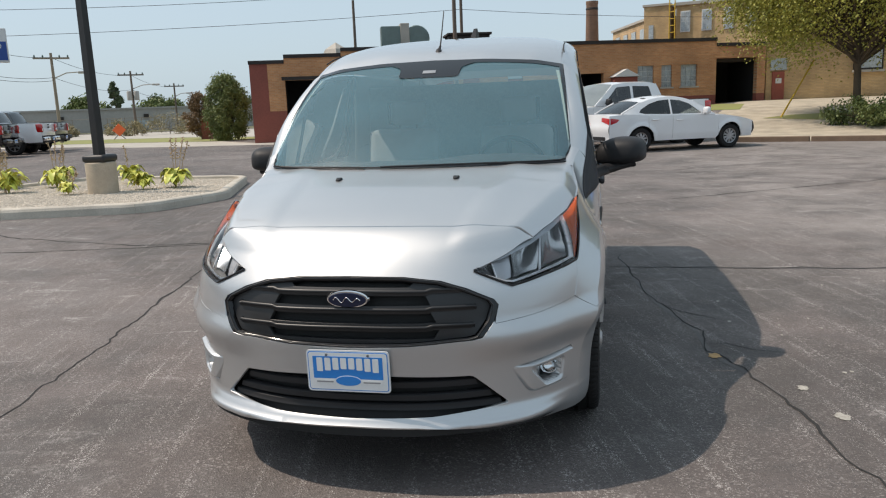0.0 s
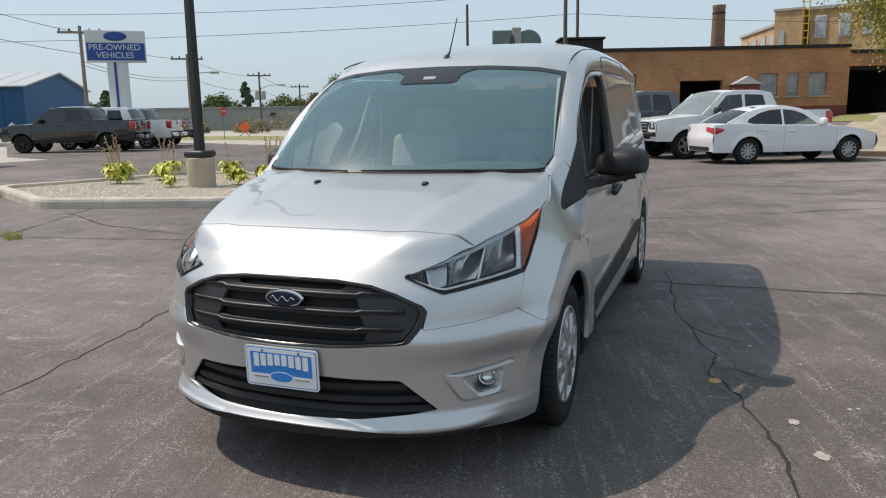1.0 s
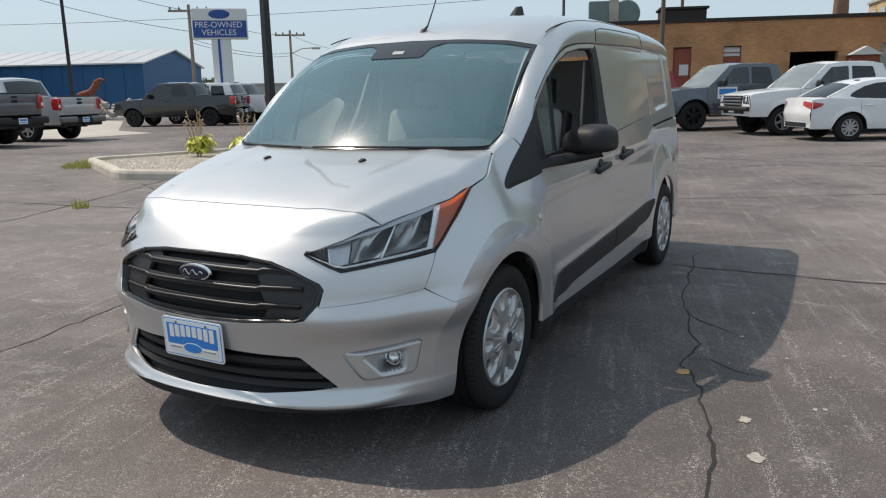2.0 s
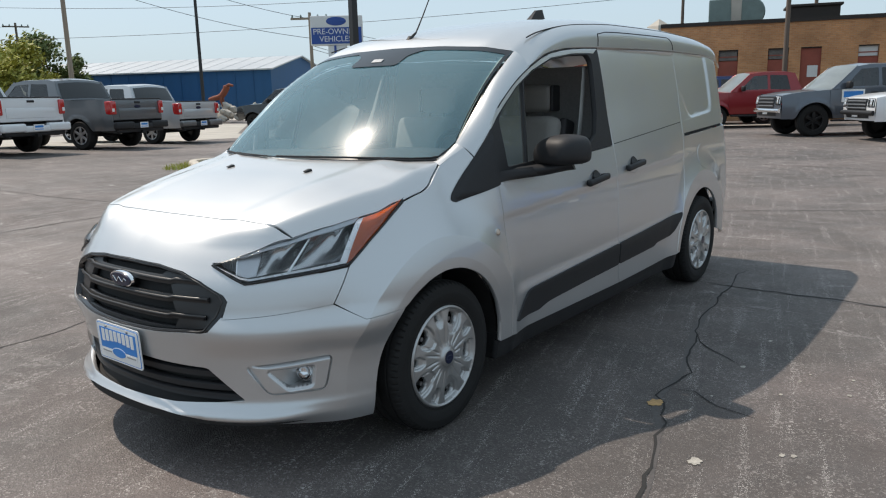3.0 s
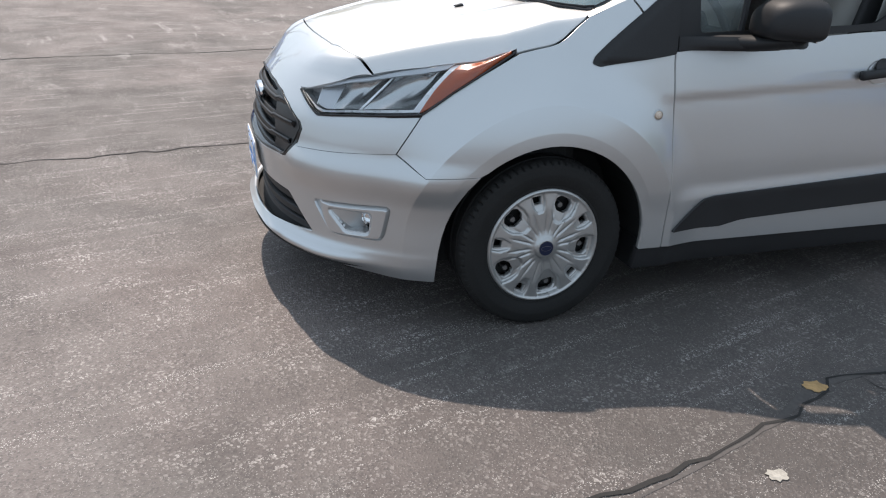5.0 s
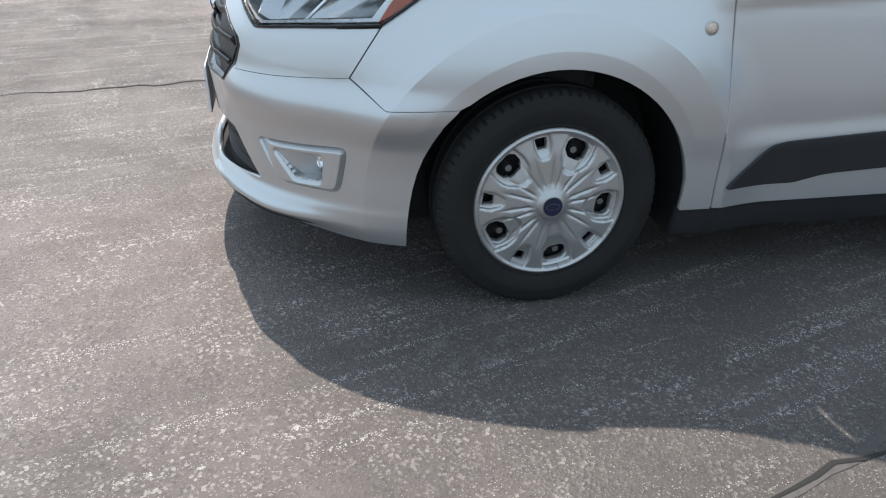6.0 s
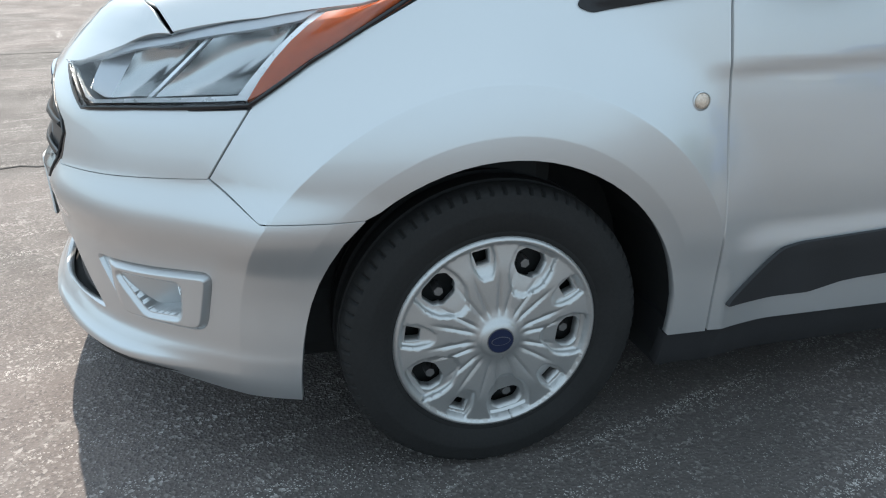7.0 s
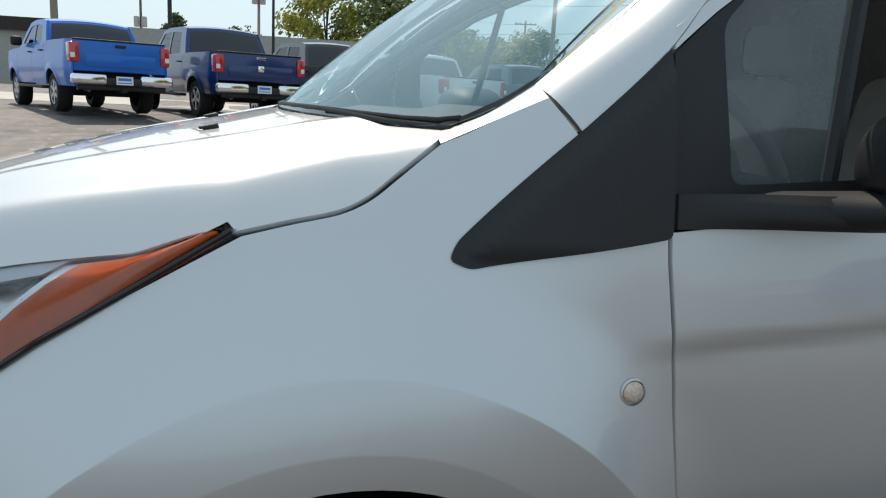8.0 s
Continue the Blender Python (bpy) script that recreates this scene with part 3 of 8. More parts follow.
# bonnet
seam_rear = [(-0.125, 0.988), (-0.06, 1.003), (0.0, 1.016), (0.04, 1.034), (0.075, 1.060), (0.105, 1.083), (0.135, 1.106)]
edge_r = [(0.648, -0.576), (0.70, -0.42), (0.752, -0.25)]
for y, z in [(p.x, p.y) for p in spline(seam_rear, 5)]:
    lo, hi = 0.6, 0.81
    for _ in range(30):
        m_ = (lo + hi) / 2
        lo, hi = (m_, hi) if bonnet(m_, y).z > z + 0.001 else (lo, m_)
    edge_r.append((lo, y))
rear = [(0.735, 0.152), (0.70, 0.155), (0.60, 0.105), (0.45, 0.064), (0.3, 0.036), (0.15, 0.018), (0.0, 0.010)]
front = [(x, y + 0.006) for x, y in hood_line]
half = front + edge_r[1:] + rear
sheet("bonnet", half + mirrored(half)[1:-1], bonnet, SILVER, van, 0.017, rim=0.02, lines=[[(s * (hood_crease(y) + d), y) for y in np.linspace(-0.60, 0.13, 70)] for s in (1, -1) for d in (-0.024, -0.014, -0.007, 0.0, 0.007, 0.014, 0.024)])
for s in (1, -1):
    noz = bonnet(s * 0.27, -0.16)
    bm = box(0.030, 0.036, 0.014, (0, 0, 0.005), 0.006)
    for v in bm.verts:
        if v.co.y < 0:
            v.co.z *= 0.45
            v.co.x *= 0.7
    bmesh.ops.transform(bm, matrix=Matrix.Translation(noz), verts=bm.verts)
    part("washer_nozzle", bm, TRIM, van, smooth=50)

roof_mid = knots((0.70, 1.60), (0.78, 1.645), (0.872, 1.69), (1.1, 1.755), (1.5, 1.82), (2.0, 1.85), (2.6, 1.853), (3.2, 1.835), (3.6, 1.79), (3.75, 1.75), (3.87, 1.66))
door_top = knots((0.415, 1.257), (0.55, 1.357), (0.697, 1.449), (0.86, 1.525), (1.068, 1.593), (1.3, 1.622), (1.628, 1.636), (2.8, 1.652), (3.4, 1.645), (3.6, 1.62), (3.8, 1.57))
# windscreen and pillars
ws_low = [(-0.752, 0.27, 1.184), (-0.735, 0.205, 1.143), (-0.69, 0.135, 1.120), (-0.36, 0.025, 1.120), (0, -0.01, 1.121), (0.36, 0.025, 1.120), (0.69, 0.135, 1.120), (0.735, 0.205, 1.143), (0.752, 0.27, 1.184)]
ws_high = [(-0.69, 0.835, 1.595), (-0.55, 0.79, 1.622), (-0.3, 0.755, 1.638), (0, 0.742, 1.642), (0.3, 0.755, 1.638), (0.55, 0.79, 1.622), (0.69, 0.835, 1.595)]
screen = ruled("windscreen", ws_low, ws_high, SCREEN, van, 40, 14, 0.035, 0, "pale blue-green windscreen reflecting the sky")
screen.visible_shadow = False


def ws(a, b, off=0.0):
    """A place on the windscreen: a across from -1 to 1, b from the bottom 0 to the top 1."""
    lo, hi = spline(ws_low, 12), spline(ws_high, 12)
    k = (a + 1) / 2
    i, j = min(len(lo) - 2, max(0, int(k * (len(lo) - 1)))), min(len(hi) - 2, max(0, int(k * (len(hi) - 1))))
    p, q = lo[i].lerp(lo[i + 1], k * (len(lo) - 1) - i), hi[j].lerp(hi[j + 1], k * (len(hi) - 1) - j)
    return p.lerp(q, b) + Vector((0, -0.55, 0.83)) * (0.035 * 4 * b * (1 - b) + off)


def band(name, pts, mat, off, parent=screen):
    return sheet(name, pts, lambda a, b: ws(a, b, off), mat, parent, 0.06, rim=0)


band("black_band", [(-0.99, 0.0), (0.99, 0.0), (0.99, 0.030), (0.5, 0.010), (-0.5, 0.010), (-0.99, 0.030)], GLOSS_BLACK, 0.003)
band("black_edge", [(-0.995, 0.04), (-0.950, 0.04), (-0.925, 0.94), (-0.30, 0.955), (0.30, 0.955), (0.925, 0.94), (0.950, 0.04), (0.995, 0.04), (0.995, 0.998), (-0.995, 0.998)], GLOSS_BLACK, 0.003)
band("sensor_mask", rounded([(-0.26, 0.965), (-0.17, 0.90), (-0.155, 0.78), (0.155, 0.78), (0.17, 0.90), (0.26, 0.965)], 0.03), GLOSS_BLACK, 0.0045)
for s in (1, -1):
    band("pillar_lining", [(s * 0.885, 0.10), (s * 0.938, 0.10), (s * 0.918, 0.92), (s * 0.868, 0.92)], material("pale_pillar_lining", (0.55, 0.60, 0.52), 0.8, 0, 0.1, 4, 200) if s > 0 else bpy.data.materials["pale_pillar_lining"], -0.012, van)
part("camera_window", box(0.07, 0.03, 0.004, ws(0, 0.84, 0.006), 0.001, turn=Euler((radians(32), 0, 0)).to_matrix().to_4x4()), HOUSING, screen)

for s in (1, -1):
    side = "left" if s > 0 else "right"
    M = lambda p, s=s: (s * p[0], p[1], p[2])
    # headlamp: bottom edge, top edge
    on_skin = lambda p: tuple(skin(*V(*p)))
    dense = lambda c, f: [f(c[i][0] + (c[i + 1][0] - c[i][0]) * j / 5, c[i][1] + (c[i + 1][1] - c[i][1]) * j / 5) for i in range(len(c) - 1) for j in range(5)]
    i_, l_ = V(*HEAD_IN), V(*HEAD_LOW)
    low = dense([i_, ((i_[0] + l_[0]) / 2, (i_[1] + l_[1]) / 2), l_, V(0.679, -0.654, 0.770), V(*HEAD_OUT)], skin)
    low += dense([tuple(p)[:2] for p in spline([V(*HEAD_OUT), V(0.80, -0.376, 0.843), V(0.80, -0.30, 0.889), V(*HEAD_TIP)], 4)][::6], skin)
    low = [tuple(p) for p in low] + [on_skin(HEAD_TIP)]
    b_ = V(0.555, -0.697, 0.856)
    high = dense([i_, ((i_[0] + b_[0]) / 2, (i_[1] + b_[1]) / 2), b_], nose) + dense([(0.598, -0.655), (0.641, -0.578), (0.698, -0.42), (0.749, -0.25), HEAD_TIP[:2]], lambda x, y: bonnet(x, y, -0.004))
    high = [tuple(p) for p in high[:10]] + [tuple(Vector(high[10 + j]).lerp(Vector(nose(*b_)), 1 - j / 5)) for j in range(5)] + [tuple(p) for p in high[15:]] + [low[-1]]
    lamp = new("headlamp")
    lamp.parent = van
    lamp["label"] = "clear headlamp with chrome reflectors and amber corner"
    ruled("lens", [M(p) for p in low], [M(p) for p in high], LENS, lamp, 60, 8, 0.020, 0)
    deep = Vector((-0.055 * s, 0.055, 0.0))
    shrink = lambda c, k: [tuple((Vector(M(p)) + deep * k)) for p in c]
    ruled("housing", shrink(low, 1.0), shrink(high, 1.0), HOUSING, lamp, 24, 6, 0.0, 0)
    ruled("lower_wall", [M(p) for p in low], shrink(low, 1.0), HOUSING, lamp, 24, 2, 0.0, 0)
    ruled("upper_wall", [M(p) for p in high], shrink(high, 1.0), HOUSING, lamp, 24, 2, 0.0, 0)
    gask = lambda c, d: [tuple(Vector(M(p)) + Vector((0.004 * s, -0.004, d))) for p in c]
    part("gasket", tube(gask(low, -0.001), 0.004, 6), GLOSS_BLACK, lamp, smooth=60)

    def at(t, v, k, low=low, high=high, s=s):
        lo, hi = [Vector(M(p)) for p in low], [Vector(M(p)) for p in high]
        i = t * (len(lo) - 1)
        a = min(len(lo) - 2, int(i))
        p, q = lo[a].lerp(lo[a + 1], i - a), hi[a].lerp(hi[a + 1], i - a)
        return p.lerp(q, v) + Vector((-0.055 * s, 0.055, 0)) * k

    def facet(name, b, t, v, k, mat, bow=0.0, n=8, ribs=0):
        """A panel inside the lamp: from b[0] to b[1] along its foot, t[0] to t[1] along its head, at heights v and depths k."""
        c1 = [at(b[0] + (b[1] - b[0]) * i / n, v[0], k[0] + (k[1] - k[0]) * i / n) for i in range(n + 1)]
        c2 = [at(min(1, t[0] + (t[1] - t[0]) * i / n), v[1], k[0] + (k[1] - k[0]) * i / n) for i in range(n + 1)]
        wave = (lambda a, c: Vector((s * 0.5, -0.8, 0)) * 0.0022 * math.sin(a * ribs * 2 * math.pi)) if ribs else None
        return ruled(name, c1, c2, mat, lamp, n * (6 if ribs else 1), 5, bow, 0.006, lift=wave)
    facet("amber_corner", (0.662, 0.985), (0.782, 0.985), (0.05, 0.93), (-0.02, 0.03), AMBER, 0.017, 14)

    def bowl(name, b, t, v, k0, dip, nx, nz, mat):
        """A smooth hollow reflector with a stepped shoulder."""
        vs_, fs_ = [], []
        for j in range(nz + 1):
            for i in range(nx + 1):
                p, q = i / nx, j / nz
                tt = (b[0] + (b[1] - b[0]) * p) * (1 - q) + (t[0] + (t[1] - t[0]) * p) * q
                d = (1 - (2 * p - 1) ** 2) * (1 - 0.7 * (2 * q - 1) ** 2)
                vs_.append(at(tt, v[0] + (v[1] - v[0]) * q, k0 + dip * d + 0.10 * ease(0.55, 0.62, p) * (1 - ease(0.8, 0.95, p)) * ease(0.1, 0.3, q)))
        for j in range(nz):
            for i in range(nx):
                fs_.append((j * (nx + 1) + i, j * (nx + 1) + i + 1, (j + 1) * (nx + 1) + i + 1, (j + 1) * (nx + 1) + i))
        return raw(name, vs_, fs_, mat, lamp, smooth=True)
    bowl("outer_reflector", (0.508, 0.640), (0.572, 0.752), (0.10, 0.88), 0.30, 0.62, 14, 12, LAMP_MIRROR)
    bowl("inner_reflector", (0.375, 0.500), (0.395, 0.562), (0.10, 0.88), 0.40, 0.52, 14, 12, LAMP_MIRROR)
    facet("divider", (0.500, 0.508), (0.563, 0.571), (0.10, 0.88), (0.22, 0.22), BRIGHT, 0.0)
    facet("centre_trim", (0.245, 0.372), (0.205, 0.392), (0.09, 0.86), (0.34, 0.60), LAMP_TRIM, 0.006)
    facet("chrome_blade", (0.640, 0.664), (0.754, 0.786), (0.05, 0.93), (0.10, 0.04), BRIGHT, 0.010)
    facet("turn_bowl", (0.09, 0.235), (0.06, 0.195), (0.12, 0.84), (0.45, 0.62), HOUSING, -0.012, ribs=6)
    facet("turn_edge", (0.236, 0.246), (0.196, 0.206), (0.09, 0.86), (0.30, 0.30), BRIGHT, 0.0)
    facet("upper_trim", (0.05, 0.74), (0.05, 0.77), (0.87, 1.01), (0.20, 0.02), LAMP_TRIM, 0.0, 14)
    facet("lower_trim", (0.05, 0.655), (0.05, 0.655), (0.045, 0.105), (0.12, 0.10), BRIGHT, 0.0, 14)
    facet("lower_shade", (0.04, 0.655), (0.04, 0.655), (-0.01, 0.048), (0.06, 0.06), GLOSS_BLACK, 0.0, 14)
    facet("lower_seal", (0.585, 0.672), (0.575, 0.66), (-0.045, 0.03), (-0.03, -0.03), GLOSS_BLACK, 0.0, 14)

    # fog lamp pocket
    sg = lambda lp, s=s: lp if s > 0 else mirrored(lp)
    fl = [Vector(p) for p in fog]
    fm = sum(fl, Vector((0, 0))) / len(fl)
    u_in, u_out = min(p.x for p in fl), max(p.x for p in fl)
    pocket = rounded([(u_in + 0.080, 0.428), (u_out - 0.072, 0.436), (u_out - 0.082, 0.362), (u_in + 0.150, 0.356)], 0.012)
    fogset = new("fog_lamp")
    fogset.parent = van
    fx, fz = np.array([p.x for p in resample(fl, 0.004)]), np.array([p.y for p in resample(fl, 0.004)])
    px_, pz_ = np.array([p.x for p in resample(pocket, 0.004)]), np.array([p.y for p in resample(pocket, 0.004)])

    def bezel(u, z):
        """A raised frame, rounded over at its outer and inner edge."""
        a = math.sqrt(float(np.min((fx - abs(u)) ** 2 + (fz - z) ** 2)))
        b = math.sqrt(float(np.min((px_ - abs(u)) ** 2 + (pz_ - z) ** 2)))
        k = ease(u_in + 0.0, u_in + 0.09, abs(u))
        return skin(u, z, -0.010 + 0.024 * k * ease(0, 0.013, a) - 0.010 * (1 - ease(0, 0.010, b)))
    def ring_(q, d):
        q = resample(q, 0.006)
        area = sum(a.x * b.y - a.y * b.x for a, b in zip(q, q[1:] + q[:1]))
        out = []
        for i, p in enumerate(q):
            g = (q[(i + 1) % len(q)] - q[i - 1]).normalized()
            out.append((p.x + (-g.y if area > 0 else g.y) * d, p.y + (g.x if area > 0 else -g.x) * d))
        return [(a * s, b) for a, b in out + out[:1]]
    sheet("bezel", sg(fl), bezel, SILVER, fogset, 0.009, holes=[sg(pocket)], rim=0.03, lines=[ring_(fl, d) for d in (0.0035, 0.007, 0.0105, 0.014)] + [ring_(pocket, -d) for d in (0.0035, 0.007, 0.0105)])
    pu0, pu1 = u_in + 0.080, u_out - 0.072

    def pocket_P(u, z):
        k = ease(pu0, pu1, abs(u))
        return skin(u, z, 0.002 - 0.085 * k)
    sheet("pocket", sg(pocket), pocket_P, SILVER, fogset, 0.012, rim=0)
    bm = bmesh.new()
    pk = resample(pocket, 0.01)
    ra, rb = [], []
    for p in pk:
        u = s * p.x
        ra.append(bm.verts.new(bezel(u, p.y)))
        rb.append(bm.verts.new(pocket_P(u, p.y)))
    for i in range(len(pk)):
        j = (i + 1) % len(pk)
        bm.faces.new((ra[i], ra[j], rb[j], rb[i]))
    part("pocket_wall", bm, SILVER, fogset, smooth=50)
    c = skin(s * (pu1 - 0.018), 0.402, -0.052)
    turn = Vector((0.30 * s, -0.95, 0.0)).normalized().to_track_quat("Z", "Y").to_matrix().to_4x4()
    part("bulb_bowl", lathe([(0, 0.004), (0.018, 0.006), (0.031, 0.018), (0.034, 0.024), (0.037, 0.020), (0.038, 0.0)], 28, Matrix.Translation(c) @ turn), CHROME, fogset, smooth=40)
    gl_ = part("bulb_glass", lathe([(0, 0.028), (0.018, 0.026), (0.033, 0.021)], 24, Matrix.Translation(c) @ turn), LENS, fogset, smooth=60)

    # fender
    fender = [(JOINT[0] + 0.006, JOINT[1] + 0.001), V(0.838, -0.444, 0.596), (ARCH_F[0], ARCH_F[1] + 0.002)] + arch[1:] + [Y(0.385, 0.33), Y(0.383, 0.285), Y(0.474, 0.285), Y(0.472, 0.45), Y(0.462, 0.63), Y(0.448, 0.80), Y(0.430, 0.96), Y(0.428, 1.0), Y(0.30, 0.982), Y(0.165, 0.955), Y(0.15, 0.965), Y(0.165, 0.985), Y(0.312, 1.120), Y(0.275, 1.170), Y(0.21, 1.138)] + [Y(p.x + 0.002, p.y - 0.004) for p in reversed(spline(seam_rear, 5))] + [ V(0.80, -0.30, 0.888), V(0.80, -0.376, 0.841), (on_ring(0.797, -0.45) + 0.004, 0.788)]
    sheet("front_wing", sg(fender), skin, SILVER, van, 0.016, rim=0.022, lines=arch_lines(0.0, s))
    # black triangle ahead of the door
    tri = rounded([Y(0.168, 0.947), Y(0.140, 0.958), Y(0.152, 0.982), Y(0.312, 1.130), Y(0.430, 1.244), Y(0.427, 0.997)], 0.010, 3)
    sheet("quarter_trim", sg(tri), lambda u, z: skin(u, z, 0.004 + 0.011 * ease(0.006, 0.030, (0.986 - z + 0.95 * (abs(u) - U0 - 0.160)) / 1.38) * ease(0.0, 0.03, z - 0.95)), TRIM, van, 0.012, rim=0.02)
    ruled("wing_top", [M(p) for p in ((0.703, 0.148, 1.117), (0.733, 0.204, 1.141), (0.747, 0.272, 1.186))], [M(tuple(skin(U0 + a, b))) for a, b in ((0.137, 1.104), (0.21, 1.138), (0.275, 1.170))], SILVER, van, 20, 6, 0.004, 0.012)
    # pillar from scuttle to roof
    pil_in = [(0.748, 0.272, 1.186), (0.735, 0.42, 1.31), (0.718, 0.60, 1.455), (0.693, 0.838, 1.600)]
    dt = lambda y: tuple(skin(U0 + y, door_top(y) + 0.004))
    cb = tuple(skin(U0 + 0.316, 1.126))
    pil_out = [cb, tuple(skin(U0 + 0.425, 1.238)), dt(0.50), dt(0.60), dt(0.72), dt(0.84)]
    ruled("pillar", [M(p) for p in pil_in], [M(p) for p in pil_out], SILVER, van, 30, 8, 0.014, 0.015)
    # wheel housing
    for wy in (0.0, WB):
        bm = bmesh.new()
        pr = []
        for x in (0.89, 0.60):
            pr.append([bm.verts.new((s * (float(np.interp(wy + 0.41 * math.sin(a), RY, RX)) - 0.045 if x > 0.7 else x), wy + 0.41 * math.sin(a), HUB + 0.40 * math.cos(a))) for a in np.linspace(-1.9, 1.9, 24)])
        for i in range(23):
            bm.faces.new((pr[0][i], pr[0][i + 1], pr[1][i + 1], pr[1][i]))
        bm.faces.new(pr[1])
        part("wheel_housing", bm, DARK, van)
    part("mud_flap", box(0.14, 0.015, 0.12, (s * 0.80, 0.405, 0.245), 0.004), TRIM, van)
    # side repeater
    cen = skin(s * (U0 + 0.385), 0.79)
    turn = Vector((s, 0, 0.1)).to_track_quat("Z", "Y").to_matrix().to_4x4()
    rep = new("side_marker")
    rep.parent = van
    part("rim", lathe([(0.0165, 0.004), (0.019, 0.003), (0.020, -0.006)], 24, Matrix.Translation(cen) @ turn), SILVER, rep, smooth=50)
    part("lens", lathe([(0, 0.009), (0.008, 0.0085), (0.0145, 0.006), (0.016, 0.0)], 24, Matrix.Translation(cen) @ turn), material("marker_lens", (0.62, 0.50, 0.40), 0.2, 0.2, 0.4, 200, 600, bump=0.3, coat=1.0), rep, smooth=60)

    # front door
    door = new("front_door")
    door.parent = van
    G = 0.004
    dtl = [Y(y, door_top(y) - G) for y in (0.44, 0.50, 0.55, 0.62, 0.697, 0.78, 0.86, 0.96, 1.068, 1.18, 1.3, 1.45, 1.60)]
    skin_lower = [Y(0.480, 0.287), Y(0.478, 0.45), Y(0.468, 0.63), Y(0.454, 0.80), Y(0.437, 0.96), Y(0.435, 1.002), Y(0.60, 1.017), Y(0.9, 1.045), Y(1.25, 1.072), Y(1.62, 1.092), Y(1.635, 0.9), Y(1.63, 0.6), Y(1.645, 0.42), Y(1.672, 0.287)]
    sheet("door_skin", sg(skin_lower), skin, SILVER, door, 0.015, rim=0.02)
    frame_out = [Y(0.437, 1.01), Y(0.436, 1.238)] + dtl + [Y(1.618, 1.095), Y(1.25, 1.077), Y(0.9, 1.05), Y(0.6, 1.022)]
    glass_loop = rounded([Y(0.525, 1.066), Y(0.512, 1.28), Y(0.56, 1.33), Y(0.70, 1.423), Y(0.86, 1.497), Y(1.068, 1.562), Y(1.3, 1.590), Y(1.48, 1.598), Y(1.512, 1.56), Y(1.485, 1.28), Y(1.44, 1.17), Y(1.32, 1.108), Y(1.2, 1.098), Y(0.8, 1.08)], 0.02)
    # silver top of the door frame
    sil_in = [Y(0.437, 1.242), Y(0.50, 1.295), Y(0.56, 1.338), Y(0.70, 1.430), Y(0.86, 1.505), Y(1.068, 1.570), Y(1.3, 1.598), Y(1.5, 1.606), Y(1.545, 1.604)]
    sheet("door_frame", sg([Y(0.437, 1.242)] + dtl + list(reversed(sil_in[1:]))), skin, SILVER, door, 0.02, rim=0.02)
    blk = [Y(0.437, 1.008), Y(0.437, 1.236)] + [(p[0], p[1] - 0.003) for p in sil_in[1:]] + [Y(1.606, 1.628), Y(1.616, 1.096), Y(1.25, 1.077), Y(0.9, 1.050), Y(0.6, 1.022)]
    sheet("window_frame", sg(blk), lambda u, z: skin(u, z, -0.001), TRIM, door, 0.024, holes=[sg(glass_loop)], rim=0.03)
    pane = sheet("front_quarter_glass", sg([Y(0.50, 1.05), Y(0.49, 1.27), Y(0.56, 1.34), Y(0.70, 1.44), Y(0.775, 1.47), Y(0.705, 1.075)]), lambda u, z: skin(u, z, -0.022), WINDOW if s > 0 else CLEAN_GLASS, door, 0.05, rim=0)
    pane.visible_shadow = False
    part("window_divider", tube([Vector(M(skin(U0 + 0.705, 1.06, -0.02))), Vector(M(skin(U0 + 0.785, 1.475, -0.02)))], 0.012, 6), TRIM, door)
    if s < 0:
        pane = sheet("window_pane", sg([Y(0.70, 1.06), Y(0.785, 1.48), Y(1.07, 1.58), Y(1.53, 1.61), Y(1.52, 1.2), Y(1.4, 1.08)]), lambda u, z: skin(u, z, -0.022), CLEAN_GLASS, door, 0.06, rim=0)
        pane.visible_shadow = False
    # door handles
    def handle(parent, y, z, s=s):
        h = new("handle")
        h.parent = parent
        c = skin(s * (U0 + y), z)
        bm = box(0.030, 0.235, 0.034, (0, 0, 0), 0.013, 3)
        for v in bm.verts:
            v.co.x -= 0.010 * (abs(v.co.y) / 0.11) ** 2
            v.co.z += 0.022 * v.co.y / 0.11 * 0.5
        bmesh.ops.transform(bm, matrix=Matrix.Translation(c + Vector((s * 0.030, 0, 0))) @ Matrix.Diagonal((s, 1, 1, 1)), verts=bm.verts)
        part("grip", bm, TRIM, h, smooth=60)
        part("base", box(0.035, 0.05, 0.030, c + Vector((s * 0.010, 0.085, 0.010)), 0.008), TRIM, h, smooth=60)
        part("base", box(0.035, 0.04, 0.028, c + Vector((s * 0.010, -0.085, -0.008)), 0.008), TRIM, h, smooth=60)
        # shadow in the hand recess, drawn as a black dome above the grip
        dome = [(s * (U0 + y) + 0.040 * math.cos(a), z + 0.008 + 0.044 * math.sin(a)) for a in np.linspace(0, math.pi, 16)]
        sheet("recess_shade", dome, lambda u, zz: skin(u, zz, 0.004 + 0.012 * (1 - ease(0, 0.05, zz - z))), TRIM, h, 0.012, rim=0.006)
        loopc = [(s * (U0 + y) + 0.072 * math.cos(a), z + 0.048 * math.sin(a)) for a in np.linspace(0, 2 * math.pi, 24, endpoint=False)]
        cup = sheet("finger_cup", loopc, lambda u, zz: skin(u, zz, 0.0022 - 0.016 * max(0, 1 - ((u - s * (U0 + y)) / 0.072) ** 2 - ((zz - z) / 0.048) ** 2)), material("cup_paint", (0.42, 0.42, 0.42), 0.4, 0.6, 0.05, 5, 400, coat=0.8) if "cup_paint" not in bpy.data.materials else bpy.data.materials["cup_paint"], h, 0.012, rim=0)
        return h
    handle(door, 1.36, 0.928)

